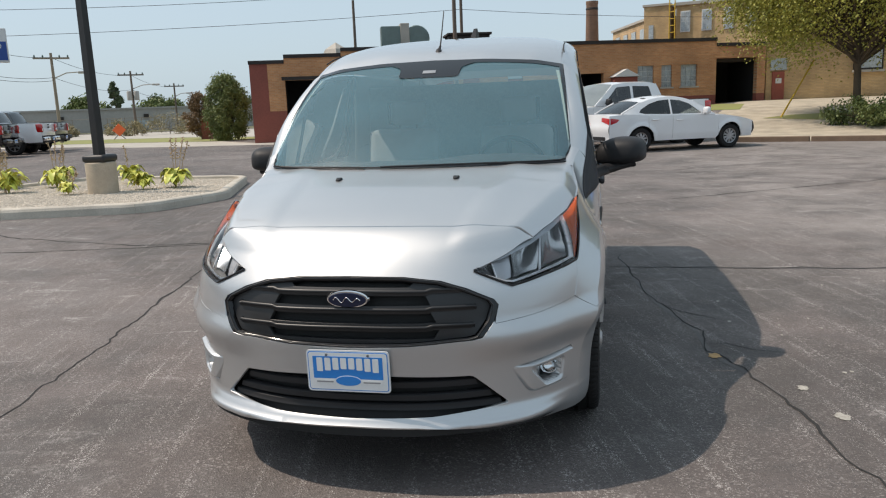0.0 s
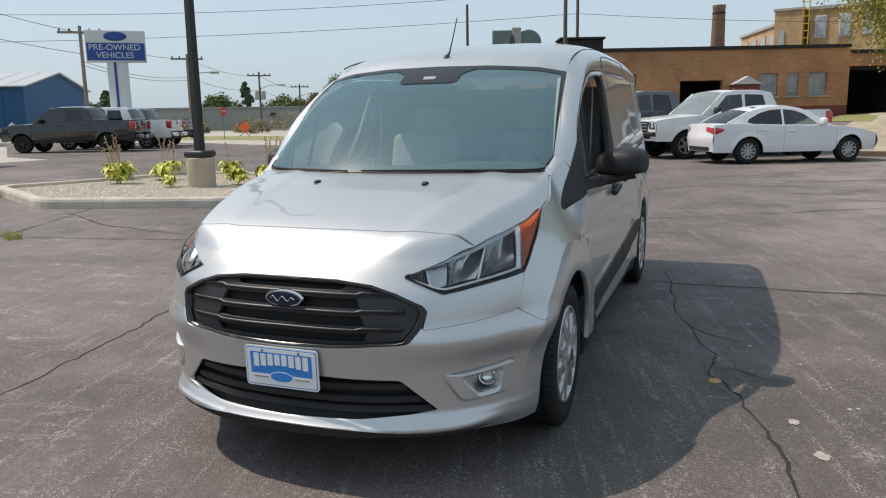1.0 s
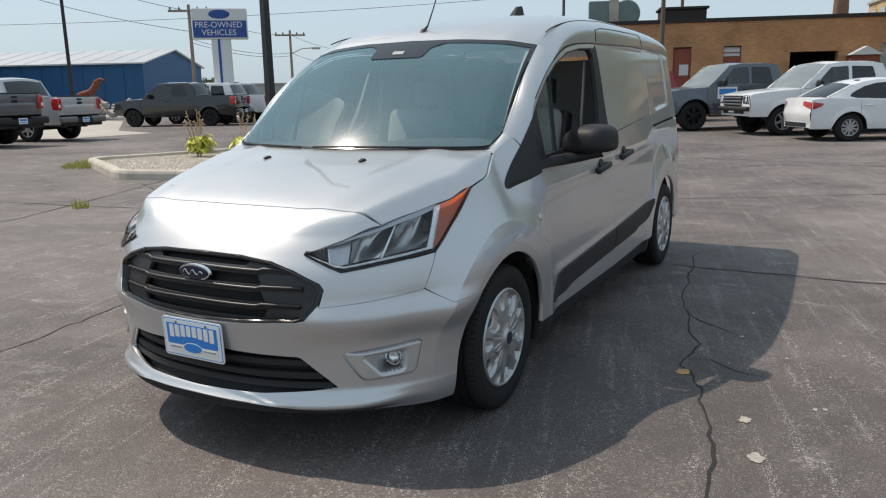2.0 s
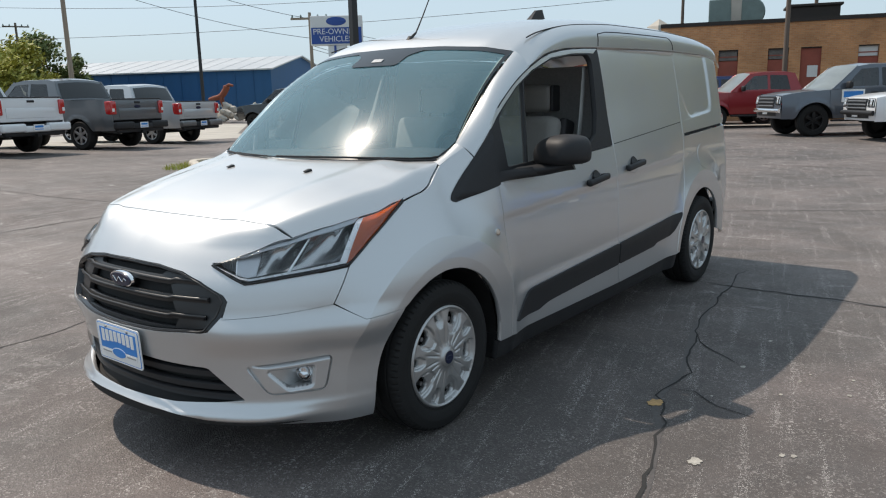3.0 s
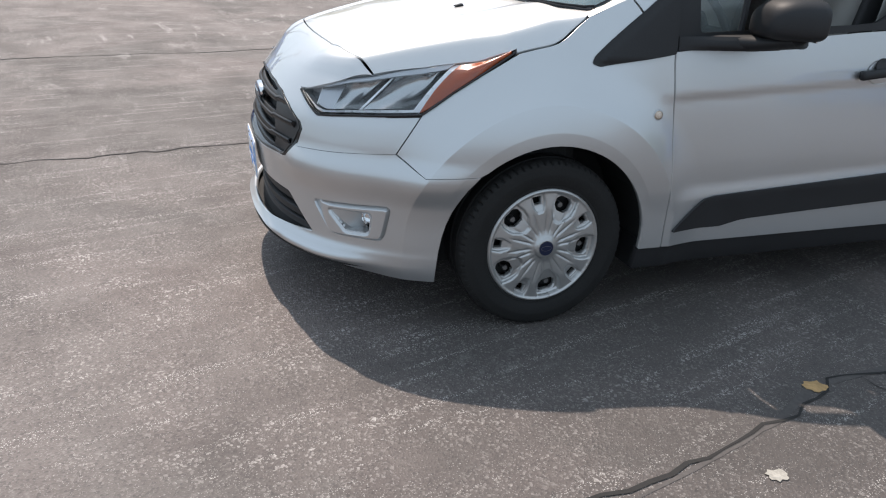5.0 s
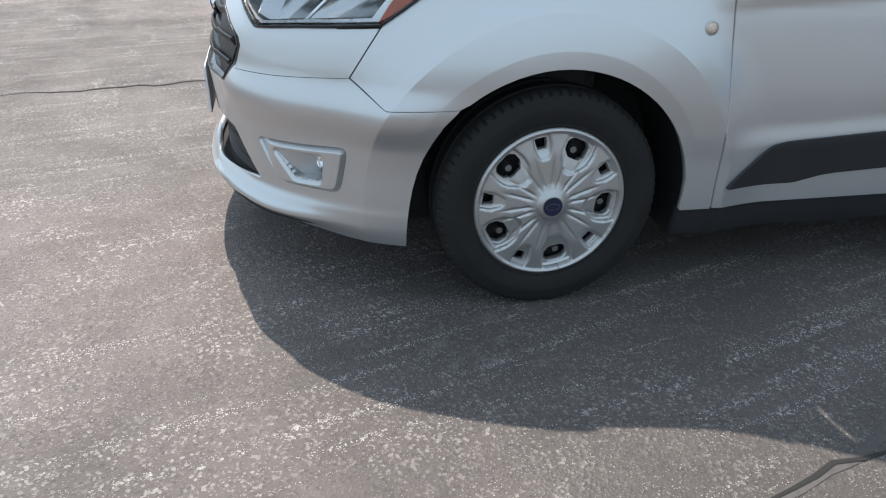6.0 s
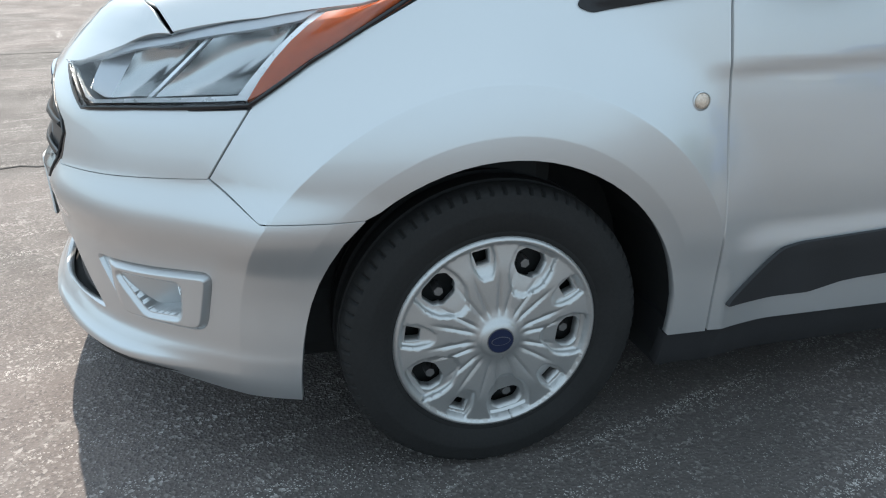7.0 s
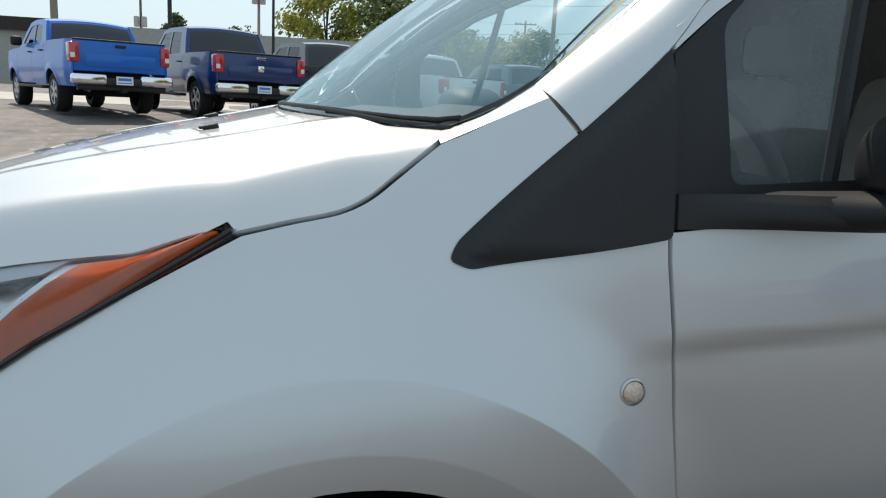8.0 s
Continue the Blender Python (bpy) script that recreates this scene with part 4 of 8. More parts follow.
    # sliding door and quarter panel
    slide = new("sliding_door")
    slide.parent = van
    sl = [Y(1.680, 0.287), Y(1.653, 0.42), Y(1.638, 0.6), Y(1.643, 0.9), Y(1.628, 1.095), Y(1.616, 1.629), Y(2.2, 1.640), Y(2.795, 1.648), Y(2.79, 1.40), Y(2.755, 1.17), Y(2.72, 0.86), Y(2.66, 0.66), Y(2.60, 0.52), Y(2.58, 0.42), Y(2.57, 0.30)]

    def blank(u, z, off=0.0):
        """The skin with the pressed-in blank where a window would be."""
        y = abs(u) - U0
        zb = 1.102 + 0.072 * (y - 1.62)
        k = ease(1.60, 1.63, y) * (1 - ease(3.40 - 0.15 * ease(1.3, 1.18, z), 3.46, y)) * (0.12 * ease(zb - 0.006, zb + 0.006, z) + 0.88 * ease(zb, zb + 0.30 - 0.28 * ease(2.8, 3.0, y), z)) * (1 - ease(1.632, 1.650, z))
        return skin(u, z, off - 0.011 * k)
    blank_lines = [[(s * (U0 + y), 1.102 + 0.072 * (y - 1.62) + dz) for y in np.linspace(1.60, 3.40, 150)] for dz in (-0.016, -0.0075, -0.004, 0.0, 0.004, 0.0075, 0.016)]
    sheet("door_skin", sg(sl), blank, SILVER, slide, 0.016, rim=0.02, lines=blank_lines)
    handle(slide, 1.86, 0.965)
    # shade of the crease below the blank, drawn as a thin black strip
    strip = [Y(y, 1.102 + 0.072 * (y - 1.62) - 0.002) for y in np.linspace(1.636, 2.735, 12)]
    sheet("crease_line", sg(strip + [(p[0], p[1] + 0.0045) for p in reversed(strip)]), lambda u, z: skin(u, z, 0.0015), TRIM, slide, 0.02, rim=0.003)
    ra = [Y(WB + 0.392 * math.sin(a), HUB + 0.385 * math.cos(a)) for a in np.linspace(-1.25, 1.5, 26)]
    quarter = [Y(2.578, 0.30), Y(2.588, 0.42), Y(2.608, 0.52)] + [ra[0]] + ra[1:] + [Y(3.47, 0.27), Y(3.72, 0.27), Y(3.80, 0.6), Y(3.80, 1.1), Y(3.78, 1.57), Y(3.6, 1.62), Y(3.4, 1.645), Y(2.803, 1.650), Y(2.798, 1.40), Y(2.763, 1.17), Y(2.728, 0.86), Y(2.668, 0.66)]
    quarter = [Y(2.578, 0.30), Y(2.64, 0.30)] + ra + quarter[30:]
    rail = rounded([Y(2.78, 1.083), Y(3.74, 1.128), Y(3.74, 1.148), Y(2.78, 1.105)], 0.005)
    sheet("quarter_panel", sg(quarter), blank, SILVER, van, 0.018, holes=[sg(rail)], rim=0.02, lines=arch_lines(WB, s) + blank_lines)
    sheet("slide_rail", sg(rail), lambda u, z: skin(u, z, -0.02), DARK, van, 0.03, rim=0)
    fc = [(s * (U0 + 3.10) + 0.09 * math.cos(a), 0.93 + 0.085 * math.sin(a)) for a in np.linspace(0, 2 * math.pi, 28, endpoint=False)]
    sheet("fuel_flap", fc, lambda u, z: skin(u, z, 0.003), SILVER, van, 0.03, rim=0.004)
    part("tail_lamp", box(0.05, 0.06, 0.46, (s * 0.715, 3.855, 0.98), 0.02), RED_LAMP, van, smooth=50)
    # black side cladding
    clad = [Y(0.508, 0.346), Y(0.522, 0.362), Y(0.645, 0.464), Y(0.69, 0.474), Y(1.634, 0.530)]
    clad_f = clad + [Y(1.640, 0.403), Y(1.2, 0.386), Y(0.87, 0.371), Y(0.82, 0.366), Y(0.735, 0.347)]
    clad_r = [Y(1.652, 0.531), Y(2.612, 0.585), Y(2.600, 0.556), Y(2.50, 0.468), Y(2.44, 0.445), Y(2.22, 0.437), Y(2.17, 0.420), Y(1.656, 0.404)]
    for lp, par in ((clad_f, door), (clad_r, slide)):
        sheet("cladding", sg(rounded(lp, 0.012, 3)), lambda u, z: skin(u, z, 0.010), TRIM, par, 0.024, rim=0.014)
    rim_line = [Vector(M(skin(U0 + y, door_top(y) - 0.001, -0.002))) for y in np.linspace(0.52, 1.61, 40)]
    part("door_seal", tube(rim_line, 0.0034, 6), TRIM, van, smooth=60)
    # sill
    sill = [Y(0.385, 0.278), Y(2.60, 0.290), Y(2.60, 0.20), Y(0.385, 0.19)]
    sheet("sill", sg(sill), lambda u, z: skin(u, z, -0.012 - 0.10 * (0.28 - z)), TRIM, van, 0.04, rim=0.03)
    # mirror
    mir = new("door_mirror")
    mir.parent = door
    mir["label"] = "large black plastic door mirror"
    bm = bmesh.new()
    bmesh.ops.create_uvsphere(bm, u_segments=28, v_segments=18, radius=1.0)
    for v in bm.verts:
        x, y, z = v.co
        sup = lambda t, p: math.copysign(abs(t) ** p, t)
        v.co = Vector((sup(x, 0.52) * 0.130, sup(y, 0.85) * 0.125, sup(z, 0.62 if z > 0 else 0.45) * (0.088 if z > 0 else 0.062)))
        if v.co.y > 0.05:
            v.co.y = 0.05 + (v.co.y - 0.05) * 0.4
        out_ = v.co.x * s
        v.co.z += 0.012 * ease(-0.1, 0.12, out_) * (v.co.z < 0) - 0.022 * ease(0.0, -0.12, out_) * (v.co.z > 0)
    bmesh.ops.transform(bm, matrix=Matrix.Translation((s * 1.0, 0.785, 1.115)) @ Euler((0, 0, radians(-14 * s))).to_matrix().to_4x4(), verts=bm.verts)
    part("shell", bm, TRIM, mir, smooth=70)
    arm = [Vector(M(skin(U0 + 0.50, 1.030, -0.065))), Vector((s * 0.875, 0.62, 1.037)), Vector((s * 0.93, 0.70, 1.042)), Vector((s * 1.0, 0.76, 1.055)), Vector((s * 1.05, 0.785, 1.066))]
    bm = tube(spline(arm, 8), 0.030, 14, taper=0.060)
    for v in bm.verts:
        mid_ = 1.034 + 0.026 * ease(0.86, 1.07, abs(v.co.x))
        v.co.z = mid_ + (v.co.z - mid_) * (0.68 - 0.30 * ease(0.88, 1.08, abs(v.co.x)))
    part("arm", bm, TRIM, mir, smooth=70)
    # band that swells out of the window frame into the arm
    band = lambda y: (1.031 + 0.030 * (y - 0.44), 0.0235)
    ys_ = np.linspace(0.4385, 0.80, 14)
    foot = [Y(y, band(y)[0] - band(y)[1]) for y in ys_] + [Y(y, band(y)[0] + band(y)[1]) for y in reversed(ys_)]

    def swell(u, z):
        y = abs(u) - U0
        mid_, half_ = band(y)
        k = min(1.0, abs(z - mid_) / half_)
        return skin(u, z, 0.006 + 0.085 * ease(0.42, 0.74, y) - 0.014 * k ** 2.5 * ease(0.42, 0.60, y))
    sheet("foot", sg(foot), swell, TRIM, mir, 0.010, rim=0.06)
    bm = box(0.165, 0.004, 0.10, (s * 1.0, 0.842, 1.112), 0.001, turn=Euler((0, 0, radians(-14 * s))).to_matrix().to_4x4())
    part("mirror_glass", bm, CHROME, mir)

# roof with its rounded sides
rows_, cols_ = 90, 64
vs, fs = [], []
for j in range(rows_ + 1):
    for i in range(cols_ + 1):
        a = math.pi * i / cols_
        cs, sn = math.cos(a), math.sin(a)
        f = abs(cs) ** 0.72
        y0 = 0.742 + 0.098 * min(1, f) ** 2.2
        y = y0 + (3.87 - y0) * (j / rows_)
        zs = door_top(y) + 0.006
        xs = skin(U0 + min(y, 3.58), zs).x - 0.05 * ease(3.6, 3.9, y)
        z = zs + (roof_mid(y) - zs) * (sn ** 0.54 if sn > 0 else 0)
        vs.append(Vector((math.copysign(xs * f, cs), y, z)))
dt_ = skin(U0 + 0.84, door_top(0.84) + 0.004)
rim_x = [0.0, 0.3, 0.55, 0.69, dt_.x, 1.0]
for i in range(cols_ + 1):
    p = vs[i]
    dy = float(np.interp(abs(p.x), rim_x, [0.742, 0.755, 0.79, 0.835, 0.842, 0.842])) - p.y
    dz = float(np.interp(abs(p.x), rim_x, [1.646, 1.642, 1.626, 1.600, dt_.z + 0.004, dt_.z + 0.004])) - p.z
    for j in range(16):
        k = (1 - j / 16) ** 2
        vs[j * (cols_ + 1) + i] += Vector((0, dy * k, dz * k))
for j in range(rows_):
    for i in range(cols_):
        q = (j * (cols_ + 1) + i, j * (cols_ + 1) + i + 1, (j + 1) * (cols_ + 1) + i + 1, (j + 1) * (cols_ + 1) + i)
        fs.append(q)
roof = raw("roof", vs, fs, SILVER, van, smooth=True)


def on_roof(a, y, s):
    """A place on the roof: a is the angle up from the side's upper edge."""
    zs = door_top(y) + 0.006
    xs = skin(U0 + min(y, 3.58), zs).x - 0.05 * ease(3.6, 3.9, y)
    return Vector((s * xs * math.cos(a) ** 0.72, y, zs + (roof_mid(y) - zs) * math.sin(a) ** 0.54))


for s in (1, -1):
    # seam round the sliding door's head, and the drip channel along the roof
    head = [on_roof(a, 1.625 + 0.03 * a, s) for a in np.linspace(0.002, 0.17, 8)] + [on_roof(0.17 + 0.05 * ease(1.63, 1.75, y) , y, s) for y in np.linspace(1.66, 2.70, 24)] + [on_roof(0.22 * (1 - k) + 0.002, 2.70 + 0.10 * k ** 0.5, s) for k in np.linspace(0.1, 1, 8)]
    part("roof_seam", tube(head, 0.0032, 6), TRIM, van, smooth=60)
    part("roof_channel", tube([on_roof(0.52, y, s) + Vector((0, 0, -0.001)) for y in np.linspace(0.95, 3.55, 50)], 0.0036, 6), DARK, van, smooth=60)
bm = tube([(0, 0.872, 1.692), (0, 0.90, 1.72), (0, 0.925, 1.735)], 0.010, 8, taper=0.006)
merge(bm, tube([(0, 0.925, 1.735), (0, 0.99, 1.83), (0, 1.06, 1.94)], 0.0045, 6, taper=0.003))
merge(bm, lathe([(0, 0.03), (0.014, 0.024), (0.022, 0.0), (0.024, -0.01)], 16, pose(0, 0.872, 1.69, -20)))
part("antenna", bm, TRIM, van, smooth=60)
bm = bmesh.new()
for v in ((-0.025, 2.06), (0.025, 2.06), (0.025, 2.30), (-0.025, 2.30)):
    bm.verts.new((v[0], v[1], 1.845))
for x, y, z in ((-0.007, 2.19, 1.945), (0.007, 2.19, 1.945), (0.007, 2.27, 1.955), (-0.007, 2.27, 1.955)):
    bm.verts.new((x, y, z))
bm.verts.ensure_lookup_table()
for f in ((0, 1, 2, 3), (4, 5, 6, 7), (0, 1, 5, 4), (1, 2, 6, 5), (2, 3, 7, 6), (3, 0, 4, 7)):
    bm.faces.new([bm.verts[i] for i in f])
part("roof_fin", bm, TRIM, van, smooth=40)

# scuttle and wipers
ruled("scuttle", [(-0.70, 0.10, 1.07), (-0.5, 0.0, 1.05), (0, -0.05, 1.04), (0.5, 0.0, 1.05), (0.70, 0.10, 1.07)], [(-0.745, 0.27, 1.178), (-0.685, 0.137, 1.116), (-0.36, 0.027, 1.117), (0, -0.008, 1.118), (0.36, 0.027, 1.117), (0.685, 0.137, 1.116), (0.745, 0.27, 1.178)], TRIM, van, 30, 3, 0, 0)
for x0, x1, b in ((-0.06, 0.46, 0.008), (-0.62, -0.10, 0.004)):
    w = new("wiper")
    w.parent = van
    blade = [ws(x0 / 0.745 + (x1 - x0) / 0.745 * t, b + 0.008 * math.sin(t * 3), 0.004) for t in np.linspace(0, 1, 9)]
    part("blade", tube(blade, 0.0042, 6), TRIM, w, smooth=60)
    part("arm", tube([ws(x1 / 0.745 * 0.98, -0.01, 0.002), ws((x0 + x1) / 1.49 + 0.15, 0.002, 0.006), ws((x0 + x1) / 1.49, b + 0.004, 0.006)], 0.005, 6, taper=0.004), TRIM, w, smooth=60)

# inner body, rear and floor
bm = box(1.56, 0.9, 0.5, (0, -0.30, 0.58), 0.05)
for v in bm.verts:
    if v.co.y < -0.5:
        v.co.x *= 0.72
        v.co.z = min(v.co.z, 0.72)
    if v.co.z > 0.6:
        v.co.z += 0.1 * ease(-0.5, 0.1, v.co.y)
part("engine_bay", bm, DARK, van)
part("underbody", box(1.34, 4.3, 0.20, (0, 1.45, 0.28), 0.05), DARK, van)
# added tray: closes the gap where sun leaked under the bumper
tray_pts = [tuple(skin(u, 0.245, -0.014).xy) for u in np.linspace(-1.02, 1.02, 61)]
bm = bmesh.new()
lo_, hi_ = [bm.verts.new((x, y, 0.225)) for x, y in tray_pts], [bm.verts.new((x, y, 0.26)) for x, y in tray_pts]
bm.faces.new(lo_)
bm.faces.new(hi_)
for i in range(len(tray_pts)):
    j = (i + 1) % len(tray_pts)
    bm.faces.new((lo_[i], lo_[j], hi_[j], hi_[i]))
part("leak_tray", bm, DARK, van)
# added baffle behind the bumper, blocks sun coming through the intake
sheet("sun_baffle", [(-1.02, 0.215), (1.02, 0.215), (1.02, 0.62), (-1.02, 0.62)], lambda u, z: skin(u, z, -0.115), DARK, van, 0.06, rim=0)
part("cargo_floor", box(1.62, 2.2, 0.05, (0, 2.65, 0.42), 0.01), DARK, van)
part("rear_door", box(1.36, 0.06, 1.24, (0, 3.80, 0.95), 0.02), SILVER, van)
part("rear_bumper", box(1.50, 0.16, 0.26, (0, 3.80, 0.40), 0.05), TRIM, van)

# cabin
part("bulkhead", box(1.44, 0.03, 1.04, (0, 1.84, 1.03), 0.01), material("bulkhead_grey", (0.42, 0.42, 0.42), 0.8, 0, 0.2, 3, 100), van, "grey cargo bulkhead behind the seats")
bm = bmesh.new()
for y, z, w in ((0.10, 1.09, 0.66), (0.30, 1.125, 0.70), (0.52, 1.12, 0.73), (0.62, 1.05, 0.74), (0.64, 0.85, 0.74), (0.55, 0.6, 0.74)):
    for x in np.linspace(-w, w, 7):
        bm.verts.new((x, y, z + (0.025 if 0.2 < x < 0.62 and z > 1.1 else 0)))
bm.verts.ensure_lookup_table()
for j in range(5):
    for i in range(6):
        bm.faces.new((bm.verts[j * 7 + i], bm.verts[j * 7 + i + 1], bm.verts[(j + 1) * 7 + i + 1], bm.verts[(j + 1) * 7 + i]))
part("dashboard", bm, DASH, van, smooth=60)
part("cabin_floor", box(1.5, 1.2, 0.04, (0, 1.05, 0.45), 0.01), DASH, van)
part("headlining", box(1.30, 0.62, 0.02, (0, 1.30, 1.63), 0.008), LINER, van)
for s in (1, -1):
    seat = new("seat")
    seat.parent = van
    x = s * 0.37
    bm = box(0.48, 0.54, 0.16, (x, 1.20, 0.76), 0.06, 3)
    part("cushion", bm, CLOTH, seat, smooth=60)
    part("side_bolster", box(0.05, 0.12, 0.44, (x + s * 0.228, 1.50, 1.03), 0.02, 3, turn=Matrix.Rotation(radians(-14), 4, "X")), DASH, seat, smooth=60)
    bm = box(0.46, 0.13, 0.48, (0, 0, 0.25), 0.055, 3, turn=Matrix.Rotation(radians(-14), 4, "X"))
    bmesh.ops.transform(bm, matrix=Matrix.Translation((x, 1.42, 0.78)), verts=bm.verts)
    part("backrest", bm, CLOTH, seat, smooth=60)
    bm = box(0.25, 0.10, 0.165, (x, 1.585, 1.365), 0.045, 3)
    part("headrest", bm, CLOTH, seat, smooth=60)
    for k in (-0.06, 0.06):
        part("headrest_post", tube([(x + k, 1.55, 1.22), (x + k, 1.575, 1.32)], 0.007, 6), STEEL, seat)
    part("headrest_side", box(0.02, 0.09, 0.15, (x + s * 0.125, 1.59, 1.365), 0.008), DASH, seat, smooth=60)
    bm = tube([(s * 0.705, 1.53, 1.53), (s * 0.712, 1.50, 1.30), (s * 0.73, 1.46, 1.05)], 0.024, 8)
    for v in bm.verts:
        v.co.x = s * 0.715 + (v.co.x - s * 0.715) * 0.12
    part("seat_belt", bm, LINER, van, "pale grey seat belt", smooth=60)
    part("door_lining", box(0.02, 1.0, 0.50, (s * 0.835, 1.05, 0.80), 0.008), DASH, van)
wheel_m = pose(0.40, 0.84, 1.05, -62, 0, 0)
st = new("steering_wheel")
st.parent = van
part("rim", tube([wheel_m @ Vector((0.185 * math.cos(a), 0.185 * math.sin(a), 0)) for a in np.linspace(0, 2 * math.pi, 41)], 0.016, 8), DASH, st, smooth=60)
part("hub", box(0.17, 0.13, 0.05, (0, 0, -0.02), 0.02, turn=None), DASH, st).matrix_basis = wheel_m
for a in (0.1, math.pi - 0.1, -math.pi / 2):
    part("spoke", tube([wheel_m @ Vector((0.06 * math.cos(a), 0.06 * math.sin(a), -0.015)), wheel_m @ Vector((0.18 * math.cos(a), 0.18 * math.sin(a), 0))], 0.015, 6), DASH, st, smooth=60)


# ---- wheels ----
def tread_mesh(r, w, rim_r):
    """A tyre with grooves round it and slots across its shoulders."""
    half = [(rim_r - 0.012, 0.40, 0), (rim_r + 0.006, 0.45, 0), (rim_r + 0.012, 0.462, 0), (rim_r + 0.016, 0.458, 0), (rim_r + 0.035, 0.497, 0), (rim_r + 0.055, 0.50, 0), (rim_r + 0.060, 0.503, 0), (rim_r + 0.064, 0.497, 0), (r * 0.92, 0.485, 0), (r * 0.945, 0.472, 0), (r * 0.962, 0.455, 1), (r * 0.978, 0.425, 1), (r * 0.989, 0.385, 1), (r * 0.995, 0.32, 0), (r * 0.996, 0.285, 0), (r * 0.975, 0.275, 0), (r * 0.975, 0.235, 0), (r, 0.225, 0), (r, 0.06, 0), (r * 0.977, 0.05, 0), (r * 0.977, 0.0, 0)]
    prof = half + [(a, -b, c) for a, b, c in reversed(half[:-1])]
    n = 72 * 5
    bm = bmesh.new()
    rows = []
    for rad, b, cut in prof:
        rows.append([bm.verts.new(((rad - (0.0065 if cut and (i + int(abs(b) * 6)) % 5 == 0 else 0)) * math.cos(2 * math.pi * i / n), (rad - (0.0065 if cut and (i + int(abs(b) * 6)) % 5 == 0 else 0)) * math.sin(2 * math.pi * i / n), b * w)) for i in range(n)])
    for p, q in zip(rows, rows[1:]):
        for i in range(n):
            bm.faces.new((p[i], p[(i + 1) % n], q[(i + 1) % n], q[i]))
    return bm


def van_wheel(x, y):
    s = 1 if x > 0 else -1
    w = new("wheel")
    w.parent = van
    face = Matrix.Translation((x, y, HUB)) @ Matrix.Rotation(radians(90 * s), 4, "Y") @ Matrix.Rotation(radians(12), 4, "Z")
    bm = tread_mesh(0.321, 0.212, 0.212)
    bmesh.ops.transform(bm, matrix=face @ Matrix.Translation((0, 0, -0.105)), verts=bm.verts)
    part("tyre", bm, RUBBER, w, smooth=35)
    # wheel cover: a dished disc with five large and five small openings, each in a pressed hollow
    step = 2 * math.pi / 5
    big_out = knots((0.088, 0.010), (0.105, 0.020), (0.135, 0.043), (0.165, 0.049), (0.205, 0.044))
    small_out = knots((0.125, 0.006), (0.150, 0.021), (0.175, 0.027), (0.205, 0.024))
    dish = knots((0, 0.014), (0.026, 0.013), (0.036, 0.010), (0.046, 0.002), (0.07, -0.002), (0.14, -0.003), (0.19, -0.008), (0.204, -0.009), (0.209, -0.004), (0.214, -0.005), (0.218, -0.012))

    def cover(a, b):
        r, th = math.hypot(a, b), math.atan2(b, a)
        z = dish(r)
        for off, wide, r0, deep in ((0.0, big_out, 0.092, 0.017), (step / 2, small_out, 0.130, 0.014)):
            da = (th - off + step / 2) % step - step / 2
            t, w = r * math.cos(da), abs(r * math.sin(da))
            if t > r0 - 0.01 and abs(da) < 0.6:
                z -= deep * (1 - ease(wide(t) - 0.006, wide(t) + 0.001, w)) * ease(r0, r0 + 0.012, t) * (1 - ease(0.197, 0.205, r)) * (0.45 + 0.55 * ease(r0, 0.16, t))
        for off in (0.19, 0.44, 0.628 + 0.19, 0.628 + 0.44):
            da = (th - off + step / 2) % step - step / 2
            z -= 0.0030 * ease(0.045, 0.07, r) * (1 - ease(0.10, 0.16, r)) * (1 - ease(0.0010, 0.0042, abs(r * math.sin(da))))
        return face @ Vector((a, b, z + 0.002))

    def ray(th, pts):
        return [(t * math.cos(th) - w * math.sin(th), t * math.sin(th) + w * math.cos(th)) for t, w in pts]
    holes = [rounded(ray(step * k, [(0.137, -0.018), (0.153, -0.034), (0.178, -0.036), (0.192, -0.022), (0.192, 0.022), (0.178, 0.036), (0.153, 0.034), (0.137, 0.018)]), 0.006, 3) for k in range(5)]
    holes += [rounded(ray(step * (k + 0.5), [(0.161, -0.014), (0.192, -0.019), (0.192, 0.019), (0.161, 0.014)]), 0.004, 3) for k in range(5)]
    rings_ = [[(r * math.cos(t), r * math.sin(t)) for t in np.linspace(0, 2 * math.pi, int(r * 1100))] for r in (0.026, 0.031, 0.036, 0.041, 0.046, 0.199, 0.204, 0.209, 0.214)]
    for k in range(5):
        for th, wide, r0 in ((step * k, big_out, 0.092), (step * (k + 0.5), small_out, 0.130)):
            for e in (-0.0065, -0.003, 0.0015):
                for q in (1, -1):
                    rings_.append(ray(th, [(t, q * (wide(t) + e)) for t in np.linspace(r0 + 0.004, 0.1985, 22) if math.hypot(t, wide(t)) < 0.1985]))
        for off in (0.19, 0.44, 0.628 + 0.19, 0.628 + 0.44):
            for e in (-0.0043, -0.0010, 0.0010, 0.0043):
                rings_.append(ray(step * k + off, [(t, e) for t in np.linspace(0.05, 0.16, 44)]))
    cap = sheet("hubcap", [(0.218 * math.cos(t), 0.218 * math.sin(t)) for t in np.linspace(0, 2 * math.pi, 160, endpoint=False)], cover, CAP, w, 0.0052 if y == 0 and s > 0 else 0.008, holes=holes, rim=0.028, label="silver plastic wheel cover with ten openings", centre=(0, y, HUB), lines=rings_)
    bm = lathe([(0, 0.0), (0.205, 0.0), (0.212, 0.03)], 40, face @ Matrix.Translation((0, 0, -0.075)))
    part("steel_wheel", bm, DARK, w, smooth=40)
    for k in range(5):
        a = step * k + 0.03
